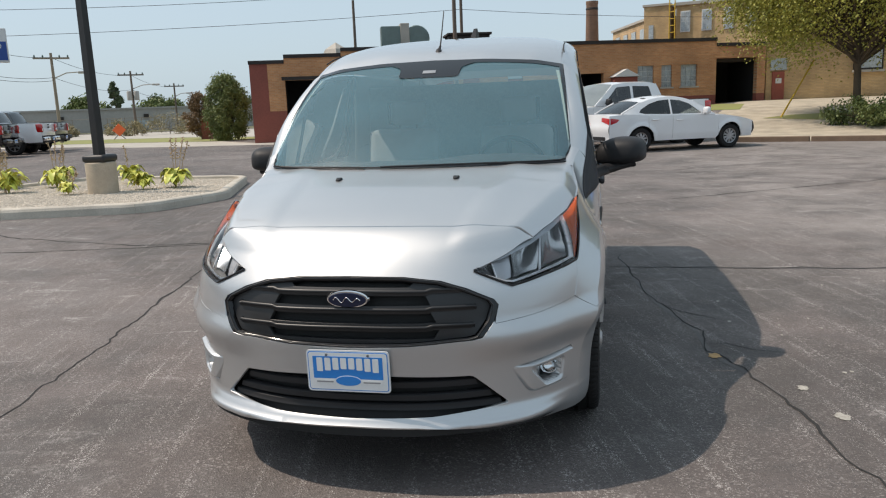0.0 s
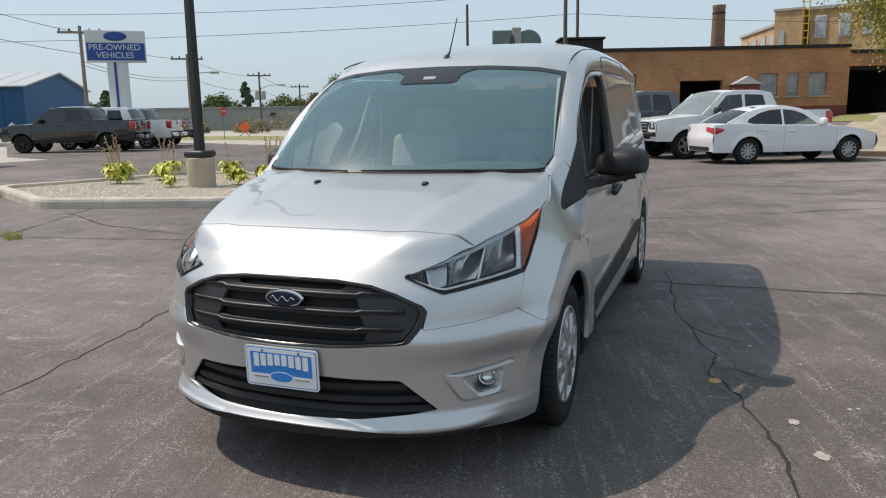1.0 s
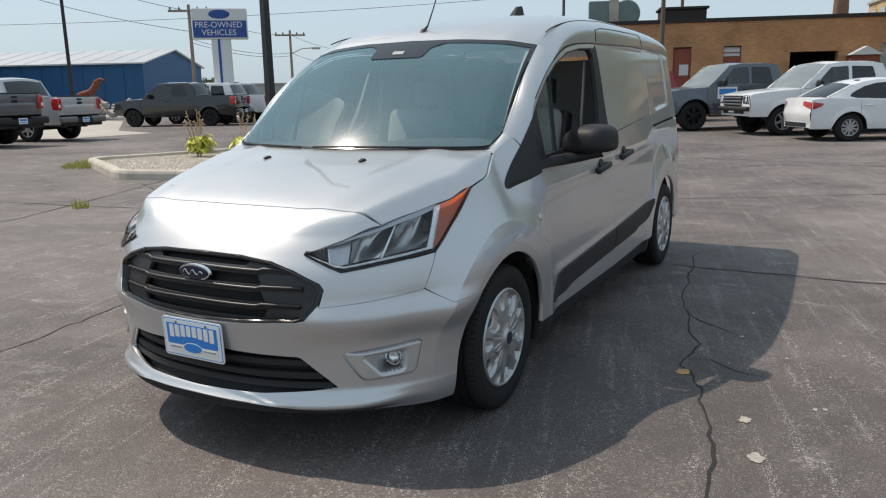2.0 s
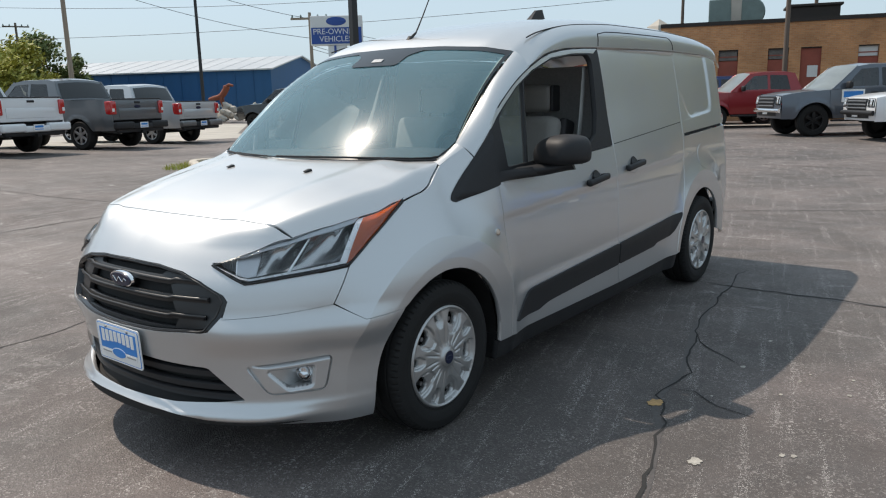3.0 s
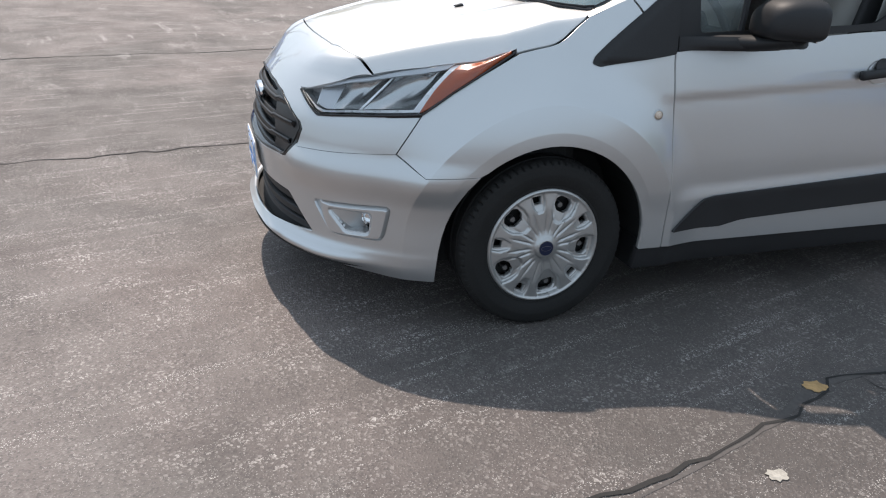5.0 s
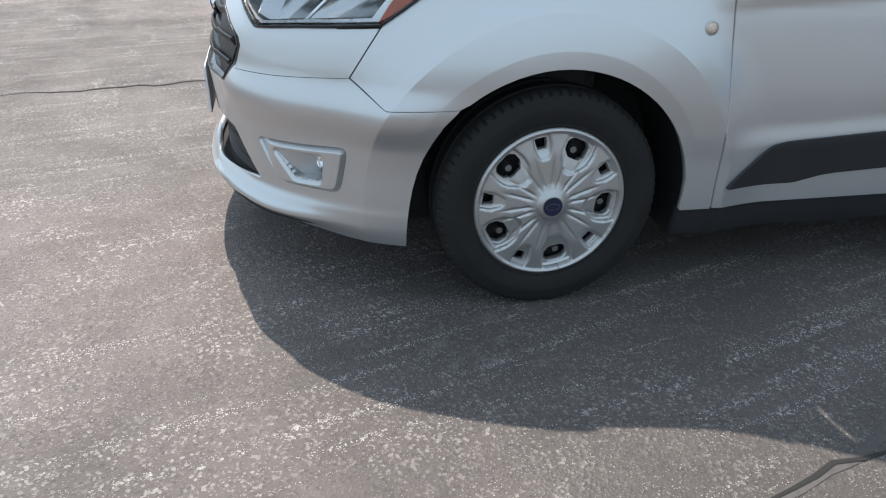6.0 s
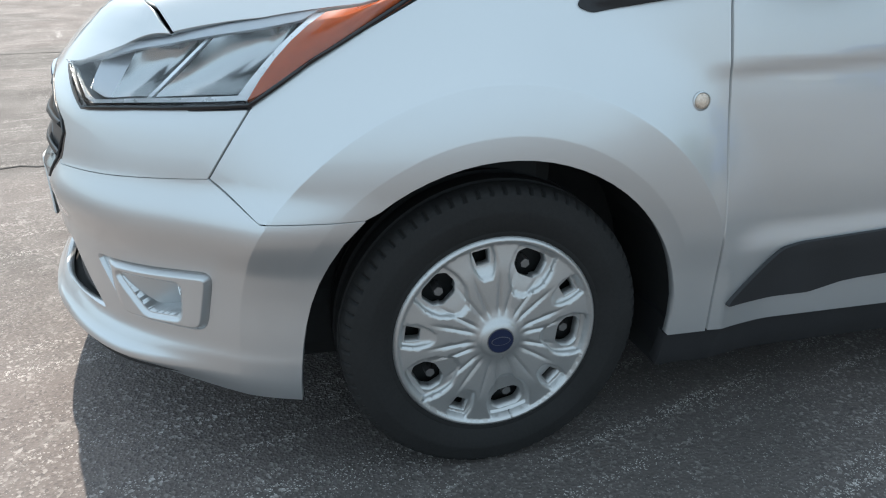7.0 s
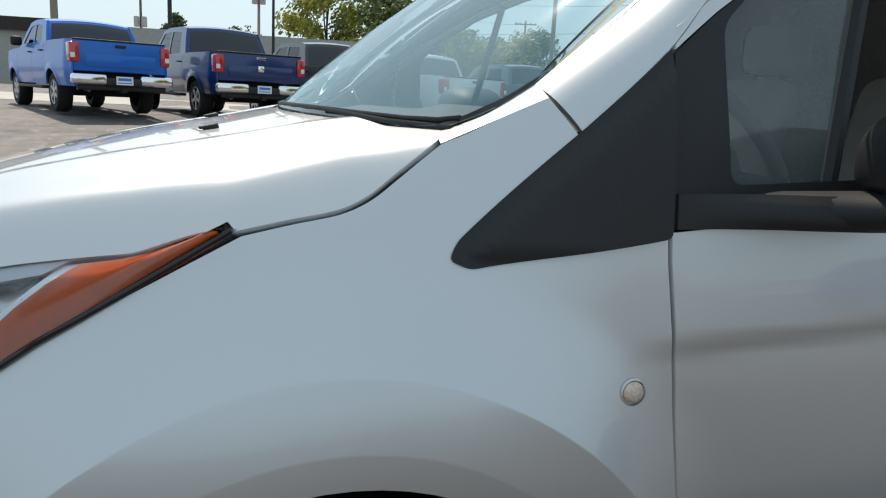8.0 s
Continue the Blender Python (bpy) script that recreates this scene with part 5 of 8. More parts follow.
        part("wheel_nut", lathe([(0, 0.03), (0.010, 0.03), (0.011, 0.0)], 6, face @ Matrix.Translation((0.158 * math.cos(a), 0.158 * math.sin(a), -0.06))), STEEL, w)
    for a, b, z, mt, nm in ((0.0285, 0.0285, 0.0155, STEEL, "badge_ring"), (0.0265, 0.0265, 0.0165, BLUE, "badge"), (0.020, 0.0095, 0.0172, STEEL, "badge_oval"), (0.0188, 0.0084, 0.0178, BLUE, "badge_face")):
        bm = lathe([(0, z), (1, z), (1, z - 0.006)], 32)
        bmesh.ops.transform(bm, matrix=face @ Matrix.Rotation(radians(80), 4, "Z") @ Matrix.Diagonal((a, b, 1, 1)), verts=bm.verts)
        part(nm, bm, mt, cap)
    return w


for x, y in ((0.885, 0), (-0.885, 0), (0.885, WB), (-0.885, WB)):
    van_wheel(x, y)

# ---- ground: one sheet, nearly flat round the van, rising gently past the island and towards the brick works ----
slope_west = knots((-6, 0.42), (-2, 0.41), (0.7, 0.36), (3.5, 0.25), (6, 0.21), (9.3, 0.145), (12.8, 0.07), (19, 0.05), (24, 0.045))


def land(x, y):
    left = slope_west(min(24.0, max(-6.0, y))) * min(1.15, max(0.0, (-3 - x) / 11.5))
    right = 1.15 * ease(20.8, 40, y) * ease(-4, 9, x)
    return left + right


def asphalt():
    m = bpy.data.materials.new("asphalt")
    m.use_nodes = True
    n, l = m.node_tree.nodes, m.node_tree.links
    p = n["Principled BSDF"]
    co = n.new("ShaderNodeTexCoord")

    def noise_at(scale, detail=4, rough=0.55, stretch=None, distort=0.0):
        t = n.new("ShaderNodeTexNoise")
        t.inputs["Scale"].default_value, t.inputs["Detail"].default_value, t.inputs["Roughness"].default_value, t.inputs["Distortion"].default_value = scale, detail, rough, distort
        if stretch:
            mp = n.new("ShaderNodeMapping")
            mp.vector_type = "TEXTURE"
            mp.inputs["Scale"].default_value, mp.inputs["Rotation"].default_value = [1 / v for v in stretch[0]], (0, 0, radians(stretch[1]))
            l.new(co.outputs["Object"], mp.inputs[0])
            l.new(mp.outputs[0], t.inputs["Vector"])
        else:
            l.new(co.outputs["Object"], t.inputs["Vector"])
        return t.outputs["Fac"]

    def span(value, lo, hi, a=0.0, b=1.0):
        r = n.new("ShaderNodeMapRange")
        for i, v in enumerate((lo, hi, a, b)):
            r.inputs[i + 1].default_value = v
        l.new(value, r.inputs[0])
        return r.outputs[0]

    def math_(op, a, b):
        k = n.new("ShaderNodeMath")
        k.operation = op
        for i, v in enumerate((a, b)):
            if isinstance(v, (int, float)):
                k.inputs[i].default_value = v
            else:
                l.new(v, k.inputs[i])
        return k.outputs[0]

    def blend(f, a, b):
        k = n.new("ShaderNodeMix")
        k.data_type = "RGBA"
        l.new(f, k.inputs[0])
        for i, v in ((6, a), (7, b)):
            if isinstance(v, tuple):
                k.inputs[i].default_value = (*v, 1)
            else:
                l.new(v, k.inputs[i])
        return k.outputs[2]
    vor = n.new("ShaderNodeTexVoronoi")
    vor.inputs["Scale"].default_value = 130
    l.new(co.outputs["Object"], vor.inputs["Vector"])
    sep = n.new("ShaderNodeSeparateColor")
    l.new(vor.outputs["Color"], sep.inputs[0])
    stone = sep.outputs[0]
    wear = span(noise_at(0.55, 6, 0.62, distort=0.6), 0.42, 0.62)
    streak = span(noise_at(1.0, 5, 0.6, ((0.9, 15.0, 1), 105)), 0.52, 0.66)
    scuff = span(noise_at(2.6, 7, 0.7, distort=0.8), 0.60, 0.72)
    base = blend(wear, (0.079, 0.069, 0.064), (0.132, 0.110, 0.102))
    base = blend(span(noise_at(0.16, 4, 0.6, distort=0.5), 0.50, 0.68, 0.0, 0.55), base, (0.218, 0.192, 0.180))
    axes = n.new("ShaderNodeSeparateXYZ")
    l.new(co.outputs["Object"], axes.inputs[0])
    # paler mottled asphalt, growing with x and y
    rear_left = math_("MULTIPLY", span(axes.outputs[0], 0.8, 3.5), span(axes.outputs[1], 1.0, 4.5))
    base = blend(math_("MULTIPLY", rear_left, span(noise_at(0.9, 6, 0.65, distort=0.8), 0.36, 0.62, 0.1, 0.9)), base, (0.250, 0.224, 0.209))
    chips = math_("MULTIPLY", span(stone, 0.80, 0.96), span(noise_at(4.0, 4), 0.35, 0.7))
    chips = math_("MULTIPLY", chips, math_("ADD", span(wear, 0, 1, 0.35, 0.8), math_("MULTIPLY", streak, 0.6)))
    col = blend(math_("MULTIPLY", chips, 0.8), base, (0.50, 0.47, 0.44))
    col = blend(math_("MULTIPLY", span(stone, 0.30, 0.0), 0.45), col, (0.035, 0.033, 0.032))
    col = blend(math_("MULTIPLY", scuff, math_("MULTIPLY", span(noise_at(30, 3), 0.4, 0.65), 0.6)), col, (0.34, 0.315, 0.30))
    # flaking pale patches, drawn out along the lot, most of them past the van's left side
    flake = span(noise_at(1.7, 8, 0.72, ((1.0, 3.2, 1), 8), 0.5), 0.58, 0.65)
    off_stand = math_("MAXIMUM", span(axes.outputs[0], -0.4, -1.8), span(axes.outputs[1], 0.9, 2.2))
    flake = math_("MULTIPLY", flake, span(off_stand, 0, 1, 0.12, 1.0))
    flake = math_("MULTIPLY", flake, math_("MULTIPLY", span(noise_at(46, 4, 0.7), 0.42, 0.60), span(noise_at(0.35, 3), 0.40, 0.58, 0.15, 1.0)))
    col = blend(math_("MULTIPLY", flake, 0.85), col, (0.46, 0.44, 0.42))
    grit = n.new("ShaderNodeTexVoronoi")
    grit.inputs["Scale"].default_value = 400
    l.new(co.outputs["Object"], grit.inputs["Vector"])
    split = n.new("ShaderNodeSeparateColor")
    l.new(grit.outputs["Color"], split.inputs[0])
    fleck = math_("MULTIPLY", span(math_("ADD", split.outputs[1], math_("MULTIPLY", streak, 0.075)), 0.952, 0.975), math_("ADD", span(noise_at(7.0, 4), 0.40, 0.65, 0.2, 0.6), math_("MULTIPLY", streak, 0.8)))
    col = blend(math_("MINIMUM", fleck, 0.95), col, (0.52, 0.495, 0.47))
    l.new(col, p.inputs["Base Color"])
    l.new(span(noise_at(3, 3), 0.3, 0.7, 0.62, 0.85), p.inputs["Roughness"])
    b = n.new("ShaderNodeBump")
    b.inputs["Strength"].default_value, b.inputs["Distance"].default_value = 0.2, 0.0026
    h = math_("ADD", math_("MULTIPLY", vor.outputs["Distance"], 30.0), math_("MULTIPLY", noise_at(320, 3), 1.4))
    l.new(h, b.inputs["Height"])
    l.new(b.outputs[0], p.inputs["Normal"])
    return m


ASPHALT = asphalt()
CONCRETE = material("pale_concrete", (0.40, 0.375, 0.33), 0.85, 0, 0.25, 0.8, 60, bump=0.3)
KERB = material("weathered_kerb", (0.47, 0.43, 0.365), 0.85, 0, 0.3, 3, 80, bump=0.4)
GRASS = material("dry_grass", (0.15, 0.18, 0.045), 0.95, 0, 0.5, 0.7, 25, bump=0.6, tint=(0.24, 0.21, 0.09))
SCRUB = material("far_scrub", (0.12, 0.12, 0.06), 0.95, 0, 0.5, 0.15, 4, bump=0.5)
GRAVEL = material("gravel_slope", (0.40, 0.35, 0.27), 0.95, 0, 0.35, 1.5, 50, bump=0.8)
CRACK = material("crack_tar", (0.022, 0.021, 0.02), 0.9, 0, 0.3, 20, 100)
CHALK = material("pale_scuff", (0.36, 0.34, 0.30), 0.9, 0, 0.35, 30, 150, bump=0.5)

axis_x = [-900, -500, -300, -180, -120, -80] + [-60 + 4 * i for i in range(10)] + [-20 + 0.5 * i for i in range(81)] + [24 + 4 * i for i in range(10)] + [80, 140, 300, 900]
axis_y = [-900, -300, -100, -40, -20] + [-10 + 0.5 * i for i in range(117)] + [52, 60, 80, 120, 200, 400, 900, 1500]
nx = len(axis_x)
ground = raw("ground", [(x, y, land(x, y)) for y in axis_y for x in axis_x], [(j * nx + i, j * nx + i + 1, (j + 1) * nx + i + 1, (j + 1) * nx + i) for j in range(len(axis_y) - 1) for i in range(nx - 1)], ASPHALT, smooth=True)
tagged(ground, "worn dark asphalt car park with pale scuffs and cracks", "ground", kind="structure")


def patch(name, loop, mat, up=0.006, res=1.5, label="", category="", kind="structure", z=land):
    ob = sheet(name, loop, lambda x, y: Vector((x, y, z(x, y) + up)), mat, None, res, rim=0, centre=(0, 0, -50))
    return tagged(ob, label, category, kind=kind)


patch("pavement_strip", [(-60, 36.0), (-26.8, 32.7), (-21.8, 30.1), (-19.2, 29.3), (-14, 29.0), (-9, 28.2), (-3.5, 28.6), (-3.5, 30.6), (-16, 31.5), (-19.5, 35.0), (-27, 37.2), (-60, 42.0)], CONCRETE, 0.006, 2, "pale concrete strip along the edge of the lot", "pavement")
patch("lot_edge", [(-30, -40), (-21.2, -40), (-21.2, 17.0), (-24.8, 18.3), (-36, 27.5), (-42, 28), (-34, 18), (-30, 10)], CONCRETE, 0.006, 3, "pale concrete strip behind the parked trucks", "pavement")
patch("grass_verge", [(-60, 42.2), (-27, 37.4), (-19.6, 35.2), (-16.5, 39.5), (-28, 45.0), (-60, 50.0)], GRASS, 0.010, 2, "dry grass verge", "grass")
patch("side_road", [(-120, 58), (-60, 50.2), (-28, 45.2), (-16.5, 39.7), (-10, 70), (-120, 62)], CONCRETE, 0.012, 5, "pale concrete street beyond the lot", "road")
patch("far_field", [(-700, 64), (-10, 72), (60, 120), (300, 200), (300, 1200), (-700, 1200)], SCRUB, 0.02, 60, "scrubby land to the horizon", "field")
patch("west_field", [(-700, -300), (-75, -300), (-75, 60), (-700, 60)], SCRUB, 0.02, 60, "scrubby land to the horizon", "field")
patch("gravel_slope", [(5.0, 21.75), (9.2, 20.35), (26, 14.5), (40, 40), (8.5, 40.5), (5.3, 30)], GRAVEL, 0.012, 0.8, "pale gravel slope rising to the brick works", "slope")
patch("grass_slope", [(7.4, 29.6), (9.7, 28.0), (10.7, 26.4), (13, 24.5), (24, 20), (30, 34), (14, 32), (10, 30.5), (8.6, 30.3)], GRASS, 0.022, 0.8, "grass under the tree on the slope", "grass")
patch("grass_island", [(5.7, 34.8), (7.2, 33.6), (7.9, 36.5), (6.6, 39.0)], GRASS, 0.022, 0.5, "small grass bed by the works", "grass")


def crack(pts, width=0.012, seed=1, name="crack", mat=CRACK, label="", wander=0.05):
    """A jagged thin line on the ground."""
    rnd = random.Random(seed)
    pts = [Vector(p) for p in pts]
    line = []
    for p, q in zip(pts, pts[1:]):
        k = max(2, int((q - p).length / 0.07))
        for i in range(k):
            t = i / k
            d = (q - p).normalized()
            line.append(p.lerp(q, t) + Vector((-d.y, d.x)) * (noise.noise(Vector((p.x * 3 + i * 0.21, p.y, seed))) * wander + rnd.uniform(-0.010, 0.010)))
    line.append(pts[-1])
    vs, fs = [], []
    for i, p in enumerate(line):
        d = (line[min(i + 1, len(line) - 1)] - line[max(0, i - 1)]).normalized()
        w = width * (0.35 + 1.1 * abs(noise.noise(Vector((i * 0.13, seed, 3.3))))) * (0.3 + 0.7 * min(1, i / 4, (len(line) - 1 - i) / 4))
        for sgn in (-1, 1):
            q = p + Vector((-d.y, d.x)) * w * sgn
            vs.append((q.x, q.y, land(q.x, q.y) + 0.003))
    for i in range(len(line) - 1):
        fs.append((2 * i, 2 * i + 1, 2 * i + 3, 2 * i + 2))
    ob = raw(name, vs, fs, mat, ground)
    return ob


SEAL = material("smooth_crack_sealer", (0.082, 0.073, 0.069), 0.6, 0, 0.35, 5, 60, bump=0.15)


def sealed(pts, width, seed):
    """A ragged band of dark sealer along a crack, lying just on the asphalt."""
    pts = [Vector(p) for p in pts]
    line = []
    for p, q in zip(pts, pts[1:]):
        k = max(2, int((q - p).length / 0.05))
        line += [p.lerp(q, i / k) for i in range(k)]
    vs, fs = [], []
    for i, p in enumerate(line):
        d = (line[min(i + 1, len(line) - 1)] - line[max(0, i - 1)]).normalized()
        for sgn in (-1, 1):
            w = width * (0.55 + 0.8 * abs(noise.noise(Vector((i * 0.09, seed + sgn * 7.7, 1.3)))) + 0.25 * noise.noise(Vector((i * 0.6, seed, sgn)))) * min(1, 0.15 + i / 10, 0.15 + (len(line) - 1 - i) / 10)
            q = p + Vector((-d.y, d.x)) * max(0.004, w) * sgn
            vs.append((q.x, q.y, land(q.x, q.y) + 0.0015))
    for i in range(len(line) - 1):
        fs.append((2 * i, 2 * i + 1, 2 * i + 3, 2 * i + 2))
    return raw("crack_sealer", vs, fs, SEAL, ground)


def blot(x, y, r, seed, mat=CHALK):
    rnd = random.Random(seed)
    vs = [(x, y, land(x, y) + 0.004)]
    k = 18
    for i in range(k):
        a = 2 * math.pi * i / k
        q = r * rnd.uniform(0.65, 1.05)
        vs.append((x + 0.75 * q * math.cos(a), y + q * math.sin(a), land(x, y) + 0.0035))
    raw("pale_mark", vs, [(0, i + 1, (i + 1) % k + 1) for i in range(k)], mat, ground)

# ---- parked vehicles ----
TINT = glass("tinted_glass", (0.12, 0.135, 0.14), 0.0, 1.75)
CLEAR = glass("car_glass", (0.26, 0.31, 0.31), 0.0, 1.9)
# pale veil stands in for the sky reflected in parked windscreens
SHIELD = glass("parked_windscreen", (0.42, 0.50, 0.50), 0.03, 2.3, 0.30, (0.52, 0.60, 0.62))
ALLOY = material("alloy_wheel", (0.42, 0.42, 0.43), 0.3, 0.9, 0.1, 10, 100)
BLACK_ALLOY = material("black_alloy", (0.015, 0.015, 0.016), 0.3, 0.3, 0.1, 10, 100)
CLOTH_DARK = material("dark_seats", (0.03, 0.03, 0.032), 0.9, 0, 0.2, 8, 100)


def paint(name, c, metal=0.2, rough=0.3, coat=0.7):
    return material(name, c, rough, metal, 0.05, 1.2, 300, coat=coat)


def wheel_on(parent, x, y, r, w, spokes=6, rim=ALLOY, twin=False):
    s = 1 if x > 0 else -1
    wl = new("wheel")
    wl.parent = parent
    face = Matrix.Translation((x, y, r)) @ Matrix.Rotation(radians(90 * s), 4, "Y")
    rr = r * 0.62
    bm = lathe([(rr - 0.01, -w * 0.45), (rr + 0.03, -w * 0.5), (r * 0.9, -w * 0.5), (r, -w * 0.32), (r, w * 0.32), (r * 0.9, w * 0.5), (rr + 0.03, w * 0.5), (rr - 0.01, w * 0.45)], 32, face @ Matrix.Translation((0, 0, -w / 2)))
    part("tyre", bm, RUBBER, wl, smooth=40)
    bm = lathe([(rr, -0.02), (rr * 0.96, -0.005), (rr * 0.90, -0.012), (rr * 0.88, -0.10), (0, -0.11)], 32, face)
    part("barrel", bm, BLACK_ALLOY, wl, smooth=40)
    bm = lathe([(rr * 1.0, -0.016), (rr * 0.97, 0.0), (rr * 0.90, -0.006), (rr * 0.89, -0.03)], 32, face)
    for k in range(spokes):
        a = 2 * math.pi * k / spokes
        m = face @ Matrix.Rotation(a, 4, "Z")
        for d in ((-0.10, 0.10) if twin else (0.0,)):
            b = box(rr * 0.82, (0.035 if twin else 0.075) * rr / 0.25, 0.03, (0, 0, 0), 0.008, 1)
            bmesh.ops.transform(b, matrix=m @ Matrix.Rotation(d, 4, "Z") @ Matrix.Translation((rr * 0.5, 0, -0.022)), verts=b.verts)
            merge(bm, b)
    merge(bm, lathe([(0, 0.0), (rr * 0.2, -0.002), (rr * 0.24, -0.02)], 16, face))
    part("rim", bm, rim, wl, smooth=40)
    return wl


def vehicle(name, label, category, at, heading, paint_mat, L, W, axles, r, low, belt, cuts, cab, windows, roof_w, tumble, pickup=True, bumper=None, rim=ALLOY, spokes=6, lamp="tall", plate_mat=None, arches=True, seats=True, glass_mat=None, nose_z=1.0, tail_badge="oval", cladding=None, group="", twin=False, tail_print=None):
    """A car body of separate panels. Local axes: front at y = 0, rear at y = L, forward is -y."""
    car = tagged(new(name), label, category, group)
    bumper = bumper or TRIM
    glass_mat = glass_mat or TINT
    mid = (0, L / 2, 0.8)

    def under(y):
        z = low
        for a in axles:
            k = r * 1.20
            if abs(y - a) < k:
                z = max(z, r + math.sqrt(max(0, k * k - (y - a) ** 2)) - 0.02)
        return z

    def side(y, z):
        x = W / 2 - (0.14 * (1 - ease(0.0, 0.55, y)) + 0.07 * ease(L - 0.35, L, y) if pickup else 0.24 * (1 - ease(-0.1, 0.9, y)) + 0.17 * ease(L - 0.8, L + 0.1, y))
        x += knots((low - 0.05, -0.06), (low + 0.2, -0.01), (0.85, 0.0), (1.35, -0.035))(z)
        for a in axles:
            d = math.hypot(y - a, z - r)
            x += 0.025 * (1 - ease(r * 1.2, r * 1.5, d))
        return x
    for s in (1, -1):
        for i, (ya, yb) in enumerate(zip(cuts, cuts[1:])):
            ys = np.linspace(ya + 0.006, yb - 0.006, max(4, int((yb - ya) / 0.06)))
            lp = [(y, under(y)) for y in ys] + [(y, belt(y)) for y in reversed(ys)]
            nm = "front_wing" if i == 0 else ("rear_panel" if i == len(cuts) - 2 else "door")
            p = sheet(nm, lp, lambda y, z, s=s: Vector((s * side(y, z), y, z)), paint_mat, car, 0.06, rim=0.03, centre=mid)
            if nm == "door":
                c = Vector((s * (side(yb - 0.2, belt(yb) - 0.13) + 0.02), yb - 0.2, belt(yb) - 0.13))
                part("handle", box(0.03, 0.2, 0.03, c, 0.01), paint_mat if cladding is None else TRIM, p)
        # cabin side with window openings
        def upper(y, z, s=s, off=0.0):
            x = side(y, 1.2) - 0.03 - tumble * (z - belt(y)) - 0.10 * (z - belt(y)) ** 2 + off
            return Vector((s * x, y, z))
        sheet("cabin_side", cab, upper, paint_mat, car, 0.07, holes=windows, rim=0.03, centre=mid)
        for wl in windows:
            pane = sheet("side_window", wl, lambda y, z: upper(y, z, off=-0.012), glass_mat if wl is not windows[0] else CLEAR, car, 0.2, rim=0, centre=mid)
            pane.visible_shadow = False
        mc = upper(cab[1][0] * 0.35 + cab[0][0] * 0.65, belt(cab[0][0]) + 0.10)
        part("door_mirror", box(0.22, 0.14, 0.20, mc + Vector((s * 0.16, 0.12, 0.03)), 0.05), TRIM if lamp != "sedan" else paint_mat, car, smooth=50)
        for a in axles:
            wheel_on(car, s * (W / 2 - 0.035), a, r, 0.27 if pickup else 0.22, spokes, rim, twin)
        # wheel housings
    for a in axles:
        for sx in (1, -1):
            bm = bmesh.new()
            arc = [(a + r * 1.2 * math.sin(t), r + r * 1.2 * math.cos(t)) for t in np.linspace(-1.5, 1.5, 14)]
            p0 = [bm.verts.new((sx * (W / 2 - 0.07), y, z)) for y, z in arc]
            p1 = [bm.verts.new((sx * (W / 2 - 0.34), y, z)) for y, z in arc]
            for i in range(13):
                bm.faces.new((p0[i], p0[i + 1], p1[i + 1], p1[i]))
            part("wheel_well", bm, DARK, car)
    part("chassis", box(W * 0.62, L - 0.5, 0.34, (0, L / 2, low + 0.16), 0.05), DARK, car)
    if pickup:
        part("rear_axle", tube([(-W / 2 + 0.1, axles[1], r), (W / 2 - 0.1, axles[1], r)], 0.06, 8), DARK, car)
    # top faces: windscreen, roof, rear window
    def edge(y, z, k=1.0):
        x = side(y, 1.2) - 0.03 - tumble * (z - belt(y)) - 0.10 * (z - belt(y)) ** 2
        return x * k
    A, B, C, D = cab[0], cab[1], cab[-3], cab[-2]

    def across(y, z, bow, up, n=7):
        x = edge(y, z)
        return [(x * t, y + bow * (1 - t * t), z + up * (1 - t * t)) for t in np.linspace(-1, 1, n)]
    ruled("windscreen", across(A[0], A[1], -0.16, 0.03), across(B[0], B[1], -0.10, 0.05), SHIELD, car, 14, 6, 0.03, 0, centre=mid).visible_shadow = False
    if pickup:
        c_top, c_low = across(C[0], C[1], 0.03, 0.045), across(D[0], D[1], 0.05, 0.03)
        ruled("cab_back", c_top, c_low, paint_mat, car, 14, 5, 0.02, 0, centre=mid)
        inset = lambda row, other, k: [tuple(Vector((v.x * 0.90, v.y + 0.030, v.z))) for v in (Vector(a).lerp(Vector(b), k) for a, b in zip(row, other))]
        ruled("rear_window", inset(c_top, c_low, 0.10), inset(c_low, c_top, 0.10), glass_mat, car, 14, 5, 0.02, 0, centre=mid).visible_shadow = False
    else:
        ruled("rear_window", across(C[0], C[1], 0.03, 0.045), across(D[0], D[1], 0.05, 0.03), glass_mat, car, 14, 5, 0.02, 0, centre=mid).visible_shadow = False
    tops = [p for p in cab[1:-2]]
    for p, q in zip(tops, tops[1:]):
        t0 = (p[0] - B[0]) / (C[0] - B[0])
        t1 = (q[0] - B[0]) / (C[0] - B[0])
        ruled("roof", across(p[0], p[1], -0.10 + 0.13 * t0, 0.05), across(q[0], q[1], -0.10 + 0.13 * t1, 0.05), paint_mat, car, 14, 4, 0, 0, centre=mid)
    for s in (-1, 1):
        for p, q, nm in ((A, B, "front_pillar"), (C, D, "rear_pillar")):
            bow = -0.02 if nm == "front_pillar" else 0.02
            part(nm, tube([(s * (edge(*p) - 0.024), p[0] + 0.6 * bow, p[1] + 0.004), (s * (edge(*q) - 0.024), q[0] + 0.6 * bow, q[1] + 0.004)], 0.024, 8), paint_mat, car, smooth=60)
    # bonnet and nose: one grid each, bowed forward in the middle
    def grid(name, F, n, m, mat, parent=car):
        vs = [F(-1 + 2 * i / n, j / m) for j in range(m + 1) for i in range(n + 1)]
